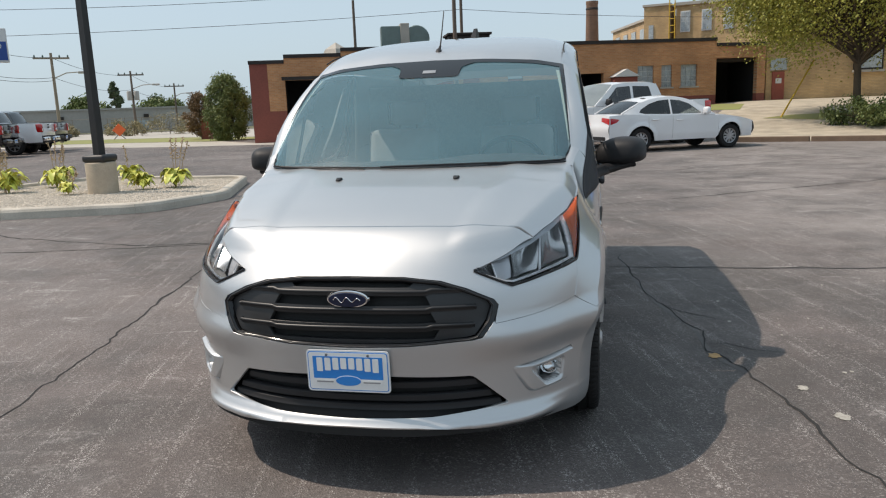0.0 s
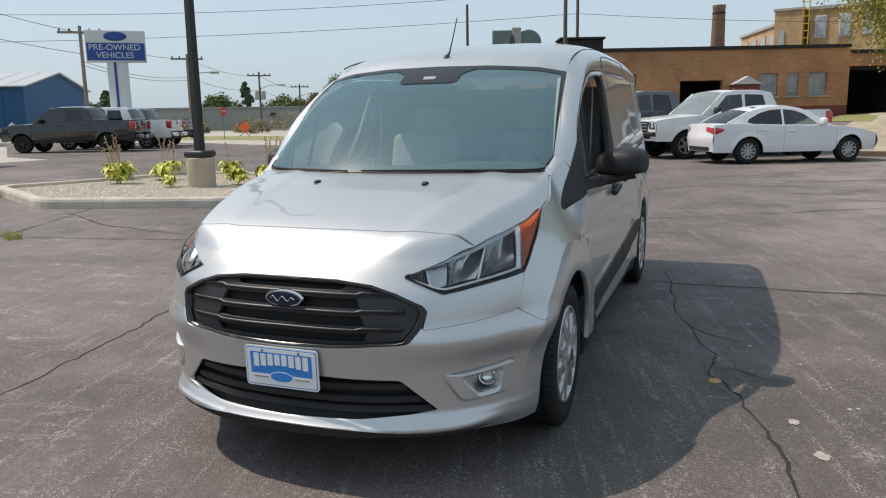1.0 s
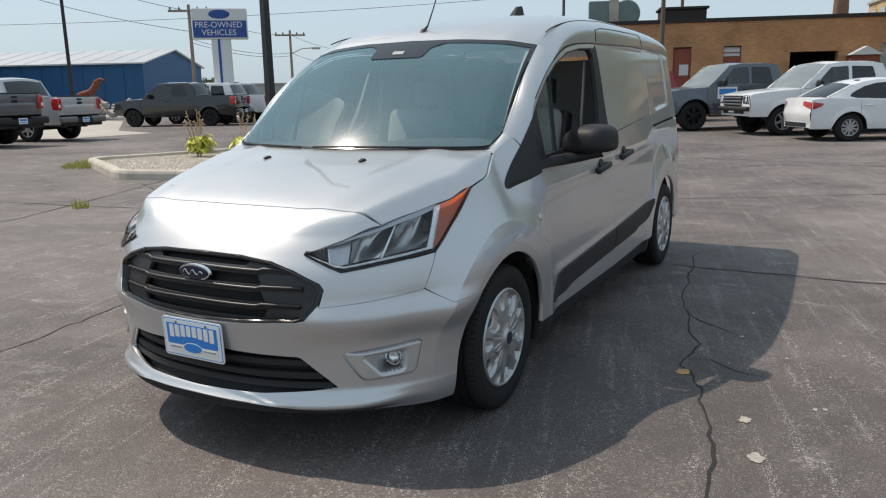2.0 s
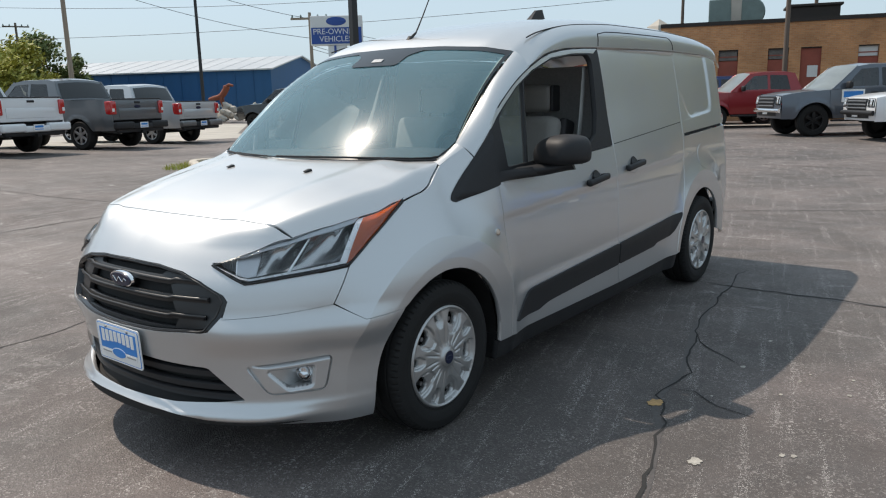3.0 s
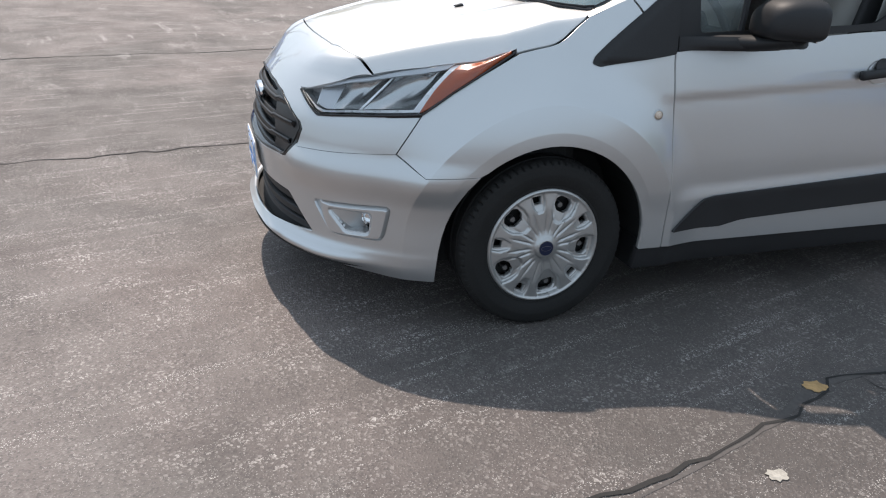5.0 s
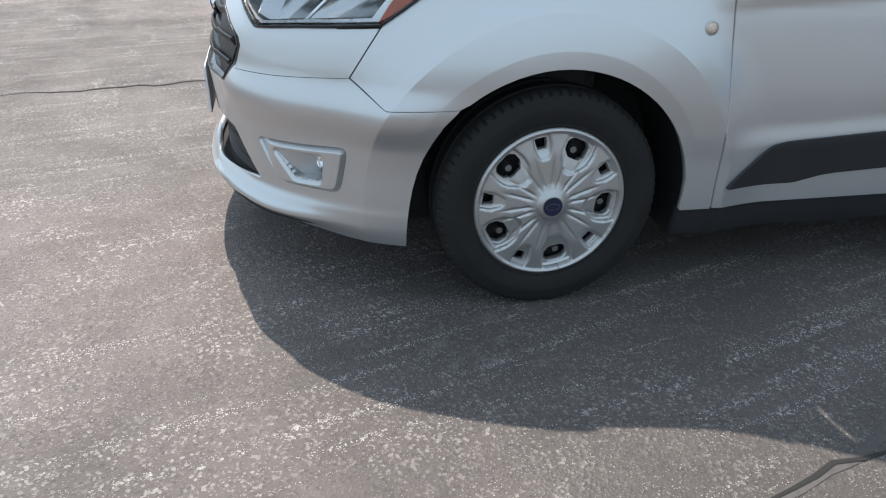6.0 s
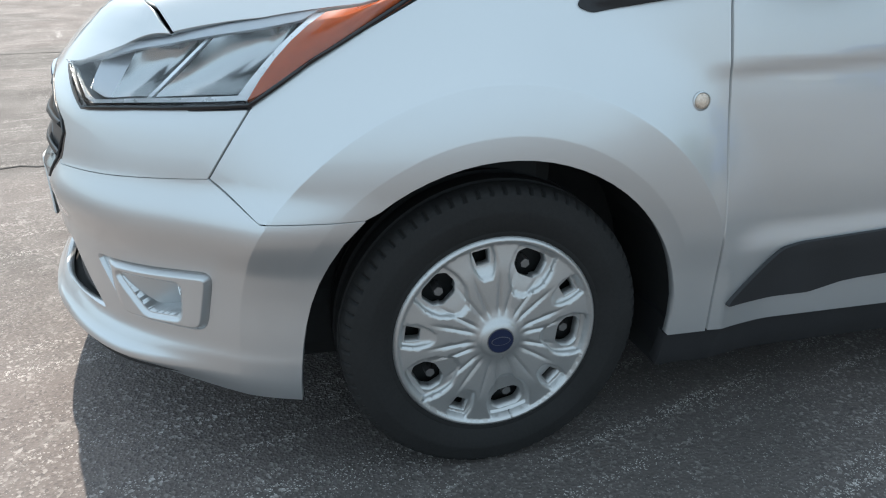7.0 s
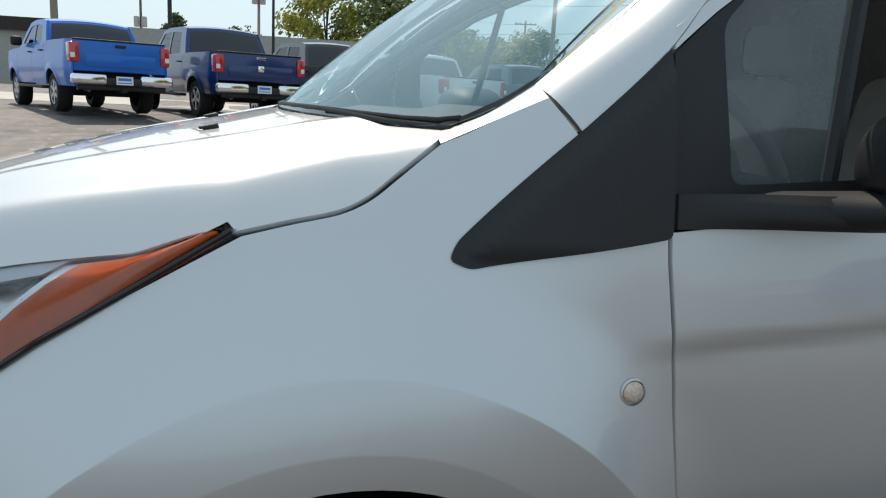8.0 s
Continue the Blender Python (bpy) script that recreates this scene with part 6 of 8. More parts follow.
        return raw(name, vs, [(j * (n + 1) + i, j * (n + 1) + i + 1, (j + 1) * (n + 1) + i + 1, (j + 1) * (n + 1) + i) for j in range(m) for i in range(n)], mat, parent, smooth=True)
    bowed = 0.07 if pickup else 0.15
    crown = 0.05 if pickup else 0.06

    def hood(t, f):
        y = 0.07 + (A[0] + 0.02 - 0.07) * f
        return (side(y, belt(y)) * 0.992 * t, y - bowed * (1 - abs(t) ** 2.4) * (1 - f), belt(y) + crown * (1 - abs(t) ** 2.6) * (0.45 + 0.55 * f))

    def face(t, f, back=0.0):
        top_ = hood(t, 0.0)
        z = top_[2] + (low + 0.02 - top_[2]) * f
        bulge = (0.035 if pickup else 0.07) * math.sin(math.pi * min(1, f * 1.05)) - 0.10 * max(0, f - 0.85)
        return (min(1.0, 0.992 + 0.02 * f) * side(0.07, z) * t, top_[1] - bulge + back, z)
    grid("bonnet", hood, 18, 10, paint_mat)
    grid("nose", face, 18, 12, paint_mat)
    fw = side(0.1, 0.8)
    g = new("grille")
    g.parent = car
    f0, f1, wide = (0.06, 0.58, 0.64) if pickup else (0.22, 0.62, 0.42)
    grid("panel", lambda t, f: face(t * wide * (1 - 0.10 * f), f0 + (f1 - f0) * f, -0.012), 12, 5, TRIM, g)
    for k in range(3 if pickup else 1):
        fk = f0 + (f1 - f0) * (0.22 + 0.28 * k)
        c = [Vector(face(t * wide * 0.92, fk, -0.024)) for t in np.linspace(-1, 1, 13)]
        part("bar", tube(c, 0.022 if pickup else 0.012, 6), STEEL if pickup else CHROME, g, smooth=60)
    for s in (-1, 1):
        lo_t, hi_t = (0.66, 0.97) if pickup else (0.60, 0.96)
        hl = new("headlamp")
        hl.parent = car
        grid("lens", lambda t, f: face(s * (lo_t + (hi_t - lo_t) * (t + 1) / 2), 0.03 + (0.38 if pickup else 0.20) * f, -0.010), 6, 4, GLOSS_BLACK, hl)
        c = [Vector(face(s * (lo_t + 0.03 + (hi_t - lo_t - 0.05) * q), 0.07, -0.018)) for q in np.linspace(0, 1, 6)]
        part("light_strip", tube(c, 0.014, 6), REFLECT, hl, smooth=60)
        if pickup:
            part("light_strip", tube([c[-1], Vector(face(s * (hi_t - 0.03), 0.36, -0.018))], 0.014, 6), REFLECT, hl, smooth=60)
            for fz in (0.16, 0.29):
                part("projector", lathe([(0, 0.015), (0.045, 0.012), (0.06, 0.0)], 14, Matrix.Translation(Vector(face(s * (lo_t + hi_t) / 2, fz, -0.016))) @ Matrix.Rotation(radians(90), 4, "X")), REFLECT, hl, smooth=50)
    grid("bumper_intake", lambda t, f: face(t * 0.72, 0.72 + 0.18 * f, -0.010), 12, 3, TRIM, car)
    if pickup:
        part("front_bumper", tube([Vector(face(t, 0.66, -0.03)) for t in np.linspace(-0.98, 0.98, 15)], 0.065, 8), bumper if bumper in (CHROME, STEEL, TRIM) else paint_mat, car, smooth=60)
    part("front_plate", box(0.31, 0.012, 0.155, Vector(face(0, 0.72, -0.03)), 0.003), WHITE, car)
    # tail
    tz = belt(L - 0.1)
    if pickup:
        part("tonneau", box(W - 0.22, L - D[0] - 0.08, 0.03, (0, (L + D[0]) / 2, tz - 0.05), 0.01), TRIM, car)
        gate = new("tailgate")
        gate.parent = car
        bm = box(W - 0.20, 0.07, tz - 0.80, (0, L - 0.055, (tz + 0.80) / 2), 0.025, 3)
        part("panel", bm, paint_mat, gate, smooth=50)
        part("pressing", box(W - 0.62, 0.012, (tz - 0.80) * 0.42, (0, L - 0.016, 0.80 + (tz - 0.80) * 0.36), 0.006, 2), paint_mat, gate, smooth=50)
        part("top_cap", box(W - 0.20, 0.09, 0.03, (0, L - 0.05, tz + 0.005), 0.012), TRIM, gate)
        part("latch", box(0.20, 0.025, 0.055, (0, L - 0.012, tz - 0.09), 0.01), TRIM if tail_badge != "chrome" else CHROME, gate)
        if tail_badge == "oval":
            bm = lathe([(0, 0.02), (0.9, 0.018), (1, 0.0)], 24)
            bmesh.ops.transform(bm, matrix=Matrix.Translation((0, L - 0.018, tz - 0.20)) @ Matrix.Rotation(radians(-90), 4, "X") @ Matrix.Diagonal((0.115, 0.047, 1, 1)), verts=bm.verts)
            part("badge", bm, BLUE if tail_print is None else CHROME, gate, smooth=50)
        elif tail_badge == "chrome":
            part("badge", box(0.13, 0.02, 0.13, (0, L - 0.014, tz - 0.30), 0.03), CHROME, gate, smooth=50)
        if tail_print:
            for k in range(5):
                part("raised_print", box(0.10, 0.012, 0.065, (-0.34 + 0.17 * k, L - 0.006, tz - 0.40), 0.004), tail_print, gate)
        bz = 0.66
        bb = new("rear_bumper")
        bb.parent = car
        for s in (-1, 1):
            part("end", box(W * 0.33, 0.16, 0.20, (s * W * 0.325, L + 0.08, bz), 0.05, 3), bumper, bb, smooth=50)
        part("step", box(W * 0.36, 0.14, 0.15, (0, L + 0.08, bz - 0.035), 0.03, 2), TRIM if bumper is not paint_mat else paint_mat, bb, smooth=50)
        part("valance", box(W * 0.86, 0.10, 0.14, (0, L + 0.02, bz - 0.13), 0.03), TRIM, bb)
        part("hitch", box(0.10, 0.22, 0.08, (0, L + 0.04, bz - 0.19), 0.01), DARK, car)
        part("exhaust", tube([(W * 0.28, L - 0.9, 0.5), (W * 0.30, L - 0.1, 0.46)], 0.035, 8), STEEL, car)
        lz, lh = tz - 0.23, 0.36
        part("stop_lamp", box(0.26, 0.05, 0.035, (0, C[0] - 0.02, C[1] + 0.035), 0.01), RED_LAMP, car)
    else:
        lz, lh = tz - 0.13, 0.16
        def boot(t, f):
            y = D[0] - 0.04 + (L - 0.05 - D[0] + 0.04) * f
            return (side(y, belt(y)) * 0.992 * t, y + 0.11 * (1 - abs(t) ** 2.4) * f, belt(y) + 0.03 * (1 - abs(t) ** 2.6) + 0.015 * f * (1 - abs(t) ** 4))

        def stern(t, f, out=0.0):
            top_ = boot(t, 1.0)
            z = top_[2] + (low + 0.03 - top_[2]) * f
            return (side(L - 0.05, z) * 0.995 * t, top_[1] + 0.055 * math.sin(math.pi * min(1, f * 1.15)) * (0.4 + 0.6 * ease(0.25, 0.6, f)) + out, z)
        grid("boot_top", boot, 16, 5, paint_mat)
        grid("tail", stern, 18, 12, paint_mat)
        grid("diffuser", lambda t, f: stern(t * 0.80, 0.83 + 0.15 * f, 0.012), 12, 3, TRIM)
    for s in (-1, 1):
        lampw = 0.17 if pickup else 0.34
        tl = new("tail_lamp")
        tl.parent = car
        if pickup:
            part("lens", box(lampw, 0.27, lh, (s * (W / 2 - 0.118), L - 0.11, lz), 0.03, 3), RED_LAMP, tl, smooth=50)
        else:
            grid("lens", lambda t, f: stern(s * (0.62 + 0.385 * (t + 1) / 2), 0.10 + (0.14 + 0.10 * (t + 1) / 2) * f, 0.010), 8, 4, RED_LAMP, tl)
            wrap = [(L - 0.06, tz - 0.06), (L - 0.06, tz - 0.24), (L - 0.24, tz - 0.17), (L - 0.30, tz - 0.10)]
            sheet("lens", rounded(wrap, 0.02), lambda y, z, s=s: Vector((s * (side(y, z) + 0.006), y, z)), RED_LAMP, tl, 0.05, rim=0.01, centre=mid)
        if pickup:
            part("reversing_lens", box(0.08, 0.02, 0.09, (s * (W / 2 - 0.085), L + 0.022, lz - 0.06), 0.008), WHITE, tl)
    p = new("plate")
    p.parent = car
    py, pz = (L + 0.168, 0.655) if pickup else (L - 0.02, tz - 0.22)
    part("back", box(0.31, 0.008, 0.155, (0, py, pz), 0.003), WHITE, p)
    part("print_bar", box(0.24, 0.006, 0.05, (0, py + 0.004, pz + 0.025), 0.002), SKYBLUE, p)
    part("print_bar", box(0.26, 0.006, 0.018, (0, py + 0.004, pz - 0.04), 0.002), SKYBLUE, p)
    # seats
    if seats:
        for y in (A[0] + 1.0, A[0] + 1.95):
            for s in (-1, 1):
                bm = box(0.50, 0.16, 0.62, (s * 0.40, y, belt(y) - 0.02), 0.06)
                box(0.26, 0.12, 0.18, (s * 0.40, y + 0.02, belt(y) + 0.38), 0.05, bm=bm)
                part("seat", bm, CLOTH_DARK, car, smooth=50)
        part("dashboard", box(W - 0.5, 0.35, 0.2, (0, A[0] + 0.35, belt(A[0]) - 0.08), 0.05), DARK, car)
    if cladding:
        for s in (-1, 1):
            part("running_board", box(0.16, cuts[-2] - cuts[1] - 0.2, 0.06, (s * (W / 2 - 0.06), (cuts[1] + cuts[-2]) / 2, low - 0.06), 0.02), cladding, car, smooth=50)
    car.matrix_basis = Matrix.Translation(at) @ Matrix.Rotation(radians(heading), 4, "Z")
    return car


def pickup(name, label, at, heading, mat, L=5.9, W=2.03, H=1.95, r=0.405, bumper=None, rim=ALLOY, badge="oval", cab_back=4.05, cladding=TRIM, twin=False, tail_print=None, spokes=6, group="row of pickup trucks"):
    k = 0.03 + 0.9 * max(0.0, H - 1.95)
    bl = knots((0.0, 1.06 + k), (0.12, 1.10 + k), (0.6, 1.17 + k), (1.45, 1.22 + k), (2.5, 1.25 + k), (cab_back - 0.2, 1.27 + k), (cab_back + 0.1, 1.36), (L, 1.37))
    cb = cab_back
    cab = [(1.50, 1.235 + k), (2.24, H - 0.05), (2.6, H), (cb - 0.50, H), (cb - 0.26, H - 0.05), (cb - 0.02, 1.36), (cb - 0.15, 1.30)]
    m = (1.75 + cb - 0.28) / 2 + 0.1
    win = [rounded([(1.82, 1.30 + k), (2.32, H - 0.13), (m - 0.04, H - 0.10), (m - 0.04, 1.31 + k)], 0.04), rounded([(m + 0.05, 1.31 + k), (m + 0.05, H - 0.10), (cb - 0.52, H - 0.12), (cb - 0.40, 1.37)], 0.04)]
    cuts = [0.06, 1.40, m + 0.0, cb - 0.12, L - 0.03]
    return vehicle(name, label, "pickup truck", at, heading, mat, L, W, (0.98, L - 1.22), r, 0.52, bl, cuts, cab, win, 0.7, 0.15, True, bumper, rim, spokes, tail_badge=badge, cladding=cladding, group=group, twin=twin, tail_print=tail_print)


P_BLUE = paint("bright_blue_paint", (0.0, 0.12, 0.50), 0.1, 0.35, 0.4)
P_NAVY = paint("deep_blue_paint", (0.005, 0.026, 0.125), 0.25)
P_BLACK = paint("black_paint", (0.010, 0.010, 0.011), 0.0, 0.2, 0.8)
P_WHITE = paint("white_car_paint", (0.72, 0.73, 0.74), 0.0)
P_GREY = paint("grey_paint", (0.13, 0.14, 0.15), 0.35)
P_SILVER = paint("light_silver_paint", (0.50, 0.51, 0.52), 0.4)
P_RED = paint("dark_red_paint", (0.26, 0.014, 0.018), 0.3)


def tail_at(name, label, x, y, heading, mat, z=None, **kw):
    """A pickup by the place of its tailgate."""
    L = kw.get("L", 5.9)
    a = radians(heading)
    fx, fy = x + L * math.sin(a), y - L * math.cos(a)
    return pickup(name, label, (fx, fy, land((x + fx) / 2, (y + fy) / 2) if z is None else z), heading, mat, **kw)


tail_at("pickup_truck", "bright blue extended-cab pickup truck with tailgate shut", -14.0, -1.87, -66, P_BLUE, L=5.4, W=1.89, H=1.80, r=0.385, bumper=CHROME, badge="none", cab_back=3.75)
tail_at("pickup_truck", "deep blue crew-cab pickup truck with chrome bumper", -14.73, 0.75, -69.5, P_NAVY, bumper=CHROME, badge="chrome", spokes=5)
tail_at("pickup_truck", "black crew-cab pickup truck with silver tailgate print", -15.75, 3.45, -70, P_BLACK, bumper=STEEL, tail_print=STEEL)
tail_at("pickup_truck", "white crew-cab pickup truck with white bumper", -16.4, 6.05, -72, P_WHITE, bumper=P_WHITE, rim=BLACK_ALLOY, badge="none")
tail_at("pickup_truck", "dark grey crew-cab pickup truck with flared arches", -17.2, 9.28, -73.5, P_GREY, bumper=TRIM)
tail_at("pickup_truck", "light silver pickup truck with dark rear window", -19.4, 12.75, -75, P_SILVER, bumper=STEEL)
tail_at("pickup_truck", "black crew-cab pickup truck parked side on to the drive", -23.1, 23.9, -68, P_BLACK, bumper=P_BLACK, rim=BLACK_ALLOY, twin=True)
tail_at("pickup_truck", "white pickup truck parked past a black one", -23.7, 26.9, -68, P_WHITE, bumper=CHROME)
tail_at("pickup_truck", "dark grey pickup truck at the end of the row", -24.9, 29.3, -68, P_GREY)
pickup("pickup_truck", "white electric pickup truck with bright alloy wheels", (-1.0, 20.2, 0.0), -56, P_WHITE, bumper=TRIM, rim=ALLOY, spokes=5, group="trucks by the brick works")
slate = pickup("pickup_truck", "slate grey heavy-duty pickup truck with black wheels", (-3.75, 22.0, 0.0), -52, paint("slate_paint", (0.10, 0.115, 0.14), 0.35), H=2.05, r=0.46, bumper=CHROME, rim=BLACK_ALLOY, group="trucks by the brick works")
door_sign = part("door_sign", box(0.012, 0.66, 0.36, (1.024, 2.05, 1.16), 0.004), WHITE, slate, "white magnetic sign with blue print")
for dz_, w_, h_ in ((0.04, 0.56, 0.17), (-0.11, 0.50, 0.05)):
    part("print_bar", box(0.006, w_, h_, (1.032, 2.05, 1.16 + dz_), 0.002), SKYBLUE, door_sign)
pickup("pickup_truck", "dark red crew-cab pickup truck with chrome trim", (-8.0, 26.4, 0.0), -54, P_RED, H=2.02, bumper=CHROME, group="trucks by the brick works")
# this one is an SUV; a pickup body stands in for it
pickup("pickup_truck", "dark blue SUV half hidden by a red pickup, built with a pickup body", (-10.4, 28.3, 0.0), -54, P_NAVY, H=1.95, bumper=CHROME, group="trucks by the brick works")

sed_belt = knots((0.0, 0.68), (0.12, 0.74), (0.6, 0.84), (1.35, 0.93), (2.4, 0.955), (3.6, 1.0), (4.2, 1.03), (4.63, 1.0))
sed_cab = [(1.42, 0.94), (2.05, 1.335), (2.25, 1.405), (2.5, 1.450), (2.8, 1.468), (3.1, 1.455), (3.4, 1.410), (3.66, 1.335), (4.24, 1.045), (3.9, 0.99)]
sed_win = [rounded([(1.82, 1.0), (2.18, 1.27), (2.45, 1.365), (2.745, 1.395), (2.745, 1.0)], 0.02), rounded([(2.79, 1.0), (2.79, 1.397), (3.1, 1.378), (3.4, 1.30), (3.70, 1.15), (3.76, 1.07), (3.6, 1.03)], 0.02)]
vehicle("sedan", "white four-door sedan parked beside a white pickup", "car", (4.9, 20.3, 0.0), 117, P_WHITE, 4.63, 1.87, (0.93, 3.71), 0.335, 0.30, sed_belt, [0.06, 1.32, 2.76, 3.50, 4.60], sed_cab, sed_win, 0.6, 0.33, False, P_WHITE, ALLOY, 10, lamp="sedan", twin=True)
hatch_belt = knots((0.0, 0.70), (0.12, 0.76), (0.6, 0.86), (1.2, 0.95), (2.4, 0.98), (4.2, 1.0))
vehicle("small_car", "bright blue car at the edge of the lot", "car", (5.47, 9.1, 0.0), -84, P_BLUE, 4.2, 1.8, (0.85, 3.40), 0.32, 0.28, hatch_belt, [0.06, 1.2, 2.4, 3.2, 4.17], [(1.3, 0.96), (1.95, 1.38), (2.4, 1.46), (3.2, 1.45), (3.6, 1.38), (4.0, 1.02), (3.8, 0.98)], [rounded([(1.7, 1.02), (2.08, 1.33), (2.4, 1.39), (2.4, 1.02)], 0.03), rounded([(2.5, 1.02), (2.5, 1.39), (3.2, 1.38), (3.5, 1.05)], 0.03)], 0.6, 0.33, False, P_BLUE, ALLOY, 8, lamp="sedan")

# ---- planted island ----
isl = rounded([(-7.72, 4.70), (-5.25, 5.92), (-4.85, 7.5), (-5.9, 10.4), (-9.4, 10.5), (-10.15, 5.98)], 0.3, 4)
isl = [Vector((1.4, -3.27)) + (p - Vector((1.4, -3.27))) * 1.05 for p in isl]
isl = resample(isl, 0.35)
cen = sum(isl, Vector((0, 0))) / len(isl)
inner_l = [p + (cen - p).normalized() * 0.17 for p in isl]
curb = tagged(new("kerb"), "weathered concrete kerb round a gravel bed", "kerb", kind="structure")
curb.location = (0, 0, 0)
for i in range(0, len(isl), 6):
    seg = [(j % len(isl)) for j in range(i, min(i + 7, len(isl) + 1))]
    vs, fs = [], []
    for q, j in enumerate(seg):
        o, n2 = isl[j], inner_l[j]
        if q == 0:
            nx_ = isl[seg[1]]
            o, n2 = o.lerp(nx_, 0.02), n2.lerp(inner_l[seg[1]], 0.02)
        g = land(o.x, o.y)
        d = (n2 - o) / 0.17
        for (k, z) in ((-0.01, -0.05), (0.0, 0.10), (0.02, 0.135), (0.05, 0.15), (0.15, 0.15), (0.17, 0.14), (0.17, -0.05)):
            vs.append((o.x + d.x * k, o.y + d.y * k, g + z + 0.006 * noise.noise(Vector((o.x * 3, o.y * 3, k * 9)))))
    for q in range(len(seg) - 1):
        for k in range(6):
            fs.append((q * 7 + k, q * 7 + k + 1, (q + 1) * 7 + k + 1, (q + 1) * 7 + k))
    fs.append(tuple(range(7)))
    fs.append(tuple(reversed(range((len(seg) - 1) * 7, len(seg) * 7))))
    raw("kerb_stone", vs, fs, KERB, curb, smooth=False)
PEBBLE = material("grey_pebbles", (0.47, 0.42, 0.35), 0.9, 0, 0.4, 12, 40, bump=0.6)
patch("gravel_bed", inner_l, PEBBLE, 0.09, 0.25, "grey pebble bed inside the kerb", "gravel bed")
rnd = random.Random(5)
vs, fs = [], []
lx, ly = [p.x for p in inner_l], [p.y for p in inner_l]
tries = [(rnd.uniform(min(lx), max(lx)), rnd.uniform(min(ly), max(ly))) for _ in range(17000)]
inn = inside(np.array([t[0] for t in tries]), np.array([t[1] for t in tries]), [cen + (p - cen) * 0.98 for p in inner_l])
for (x, y), k in zip(tries, inn):
    if not k:
        continue
    q = rnd.uniform(0.010, 0.024)
    z = land(x, y) + 0.092
    b = len(vs)
    a0 = rnd.uniform(0, 6.28)
    for i in range(5):
        a = a0 + i * 1.2566
        vs.append((x + q * math.cos(a) * rnd.uniform(0.7, 1.1), y + q * math.sin(a) * rnd.uniform(0.7, 1.1), z))
    vs.append((x, y, z + q * rnd.uniform(0.5, 0.9)))
    for i in range(5):
        fs.append((b + i, b + (i + 1) % 5, b + 5))
tagged(raw("pebbles", vs, fs, PEBBLE), "loose grey pebbles covering the bed", "gravel", kind="stuff")

LEAF = material("hosta_leaf", (0.34, 0.42, 0.07), 0.5, 0, 0.35, 5, 40, tint=(0.60, 0.52, 0.09))
STALK = material("dry_stalk", (0.36, 0.27, 0.17), 0.8, 0, 0.3, 20, 80)


def hosta(x, y, size, seed, stalks=3):
    r = random.Random(seed)
    z0 = land(x, y) + 0.10
    pl = tagged(new("hosta"), "yellow-green hosta with dry flower stalks in the pebble bed", "plant", "hostas in the bed")
    pl.location = (x, y, z0)
    vs, fs = [], []
    for k in range(int(62 * size / 0.4)):
        a, ln = r.uniform(0, 6.28), size * r.uniform(0.55, 1.0)
        reach, rise = ln * r.uniform(0.25, 0.72), ln * r.uniform(0.42, 0.86)
        w, droop, twist = ln * r.uniform(0.13, 0.21), r.uniform(0.25, 0.75), r.uniform(-0.6, 0.6)
        b = len(vs)
        for i in range(8):
            t = i / 7
            rad = reach * t ** 1.25
            h = rise * (math.sin(1.9 * t) - droop * t ** 3)
            ww = w * (0.10 if t < 0.25 else math.sin(math.pi * (0.12 + 0.88 * (t - 0.25) / 0.75)) ** 0.75 + 0.02)
            aa = a + twist * t * t
            for sgn in (-1, 0, 1):
                wob = 0.12 * w * math.sin(9 * t + k) if sgn else 0.0
                vs.append((rad * math.cos(aa) - sgn * ww * math.sin(aa), rad * math.sin(aa) + sgn * ww * math.cos(aa), h + (0.35 * ww if sgn else 0.0) + wob))
        for i in range(7):
            for c in range(2):
                fs.append((b + i * 3 + c, b + i * 3 + c + 1, b + i * 3 + 4 + c, b + i * 3 + 3 + c))
    lv = raw("leaves", vs, fs, LEAF, pl, smooth=True)
    lv["kind"] = "stuff"
    for k in range(stalks):
        a, q = r.uniform(0, 6.28), r.uniform(0.02, 0.15)
        top = Vector((q * math.cos(a) * 2.2, q * math.sin(a) * 2.2, size * r.uniform(1.25, 1.75)))
        bm = tube([(q * math.cos(a) * 0.5, q * math.sin(a) * 0.5, 0), top * 0.6, top], 0.006, 5)
        for i in range(15):
            c = top * (0.60 + 0.028 * i)
            d = Vector((r.uniform(-1, 1), r.uniform(-1, 1), -0.4)) * 0.04
            merge(bm, tube([c, c + d * 0.4, c + d], 0.004, 4, taper=0.013))
        part("stalk", bm, STALK, pl)
    return pl


for i, (x, y, sz, st) in enumerate(((-8.9, 7.55, 0.42, 4), (-8.8, 8.6, 0.40, 3), (-9.7, 8.3, 0.42, 4), (-7.75, 9.3, 0.38, 1), (-6.75, 8.15, 0.34, 0), (-6.35, 8.5, 0.42, 4), (-7.6, 7.35, 0.24, 2), (-9.6, 9.8, 0.36, 2))):
    hosta(1.4 + (x - 1.4) * 1.05, -3.27 + (y + 3.27) * 1.05, sz * 1.3, 40 + i, st)

TUFT = material("yellow_green_grass", (0.26, 0.30, 0.05), 0.8, 0, 0.4, 8, 60, tint=(0.36, 0.32, 0.08))


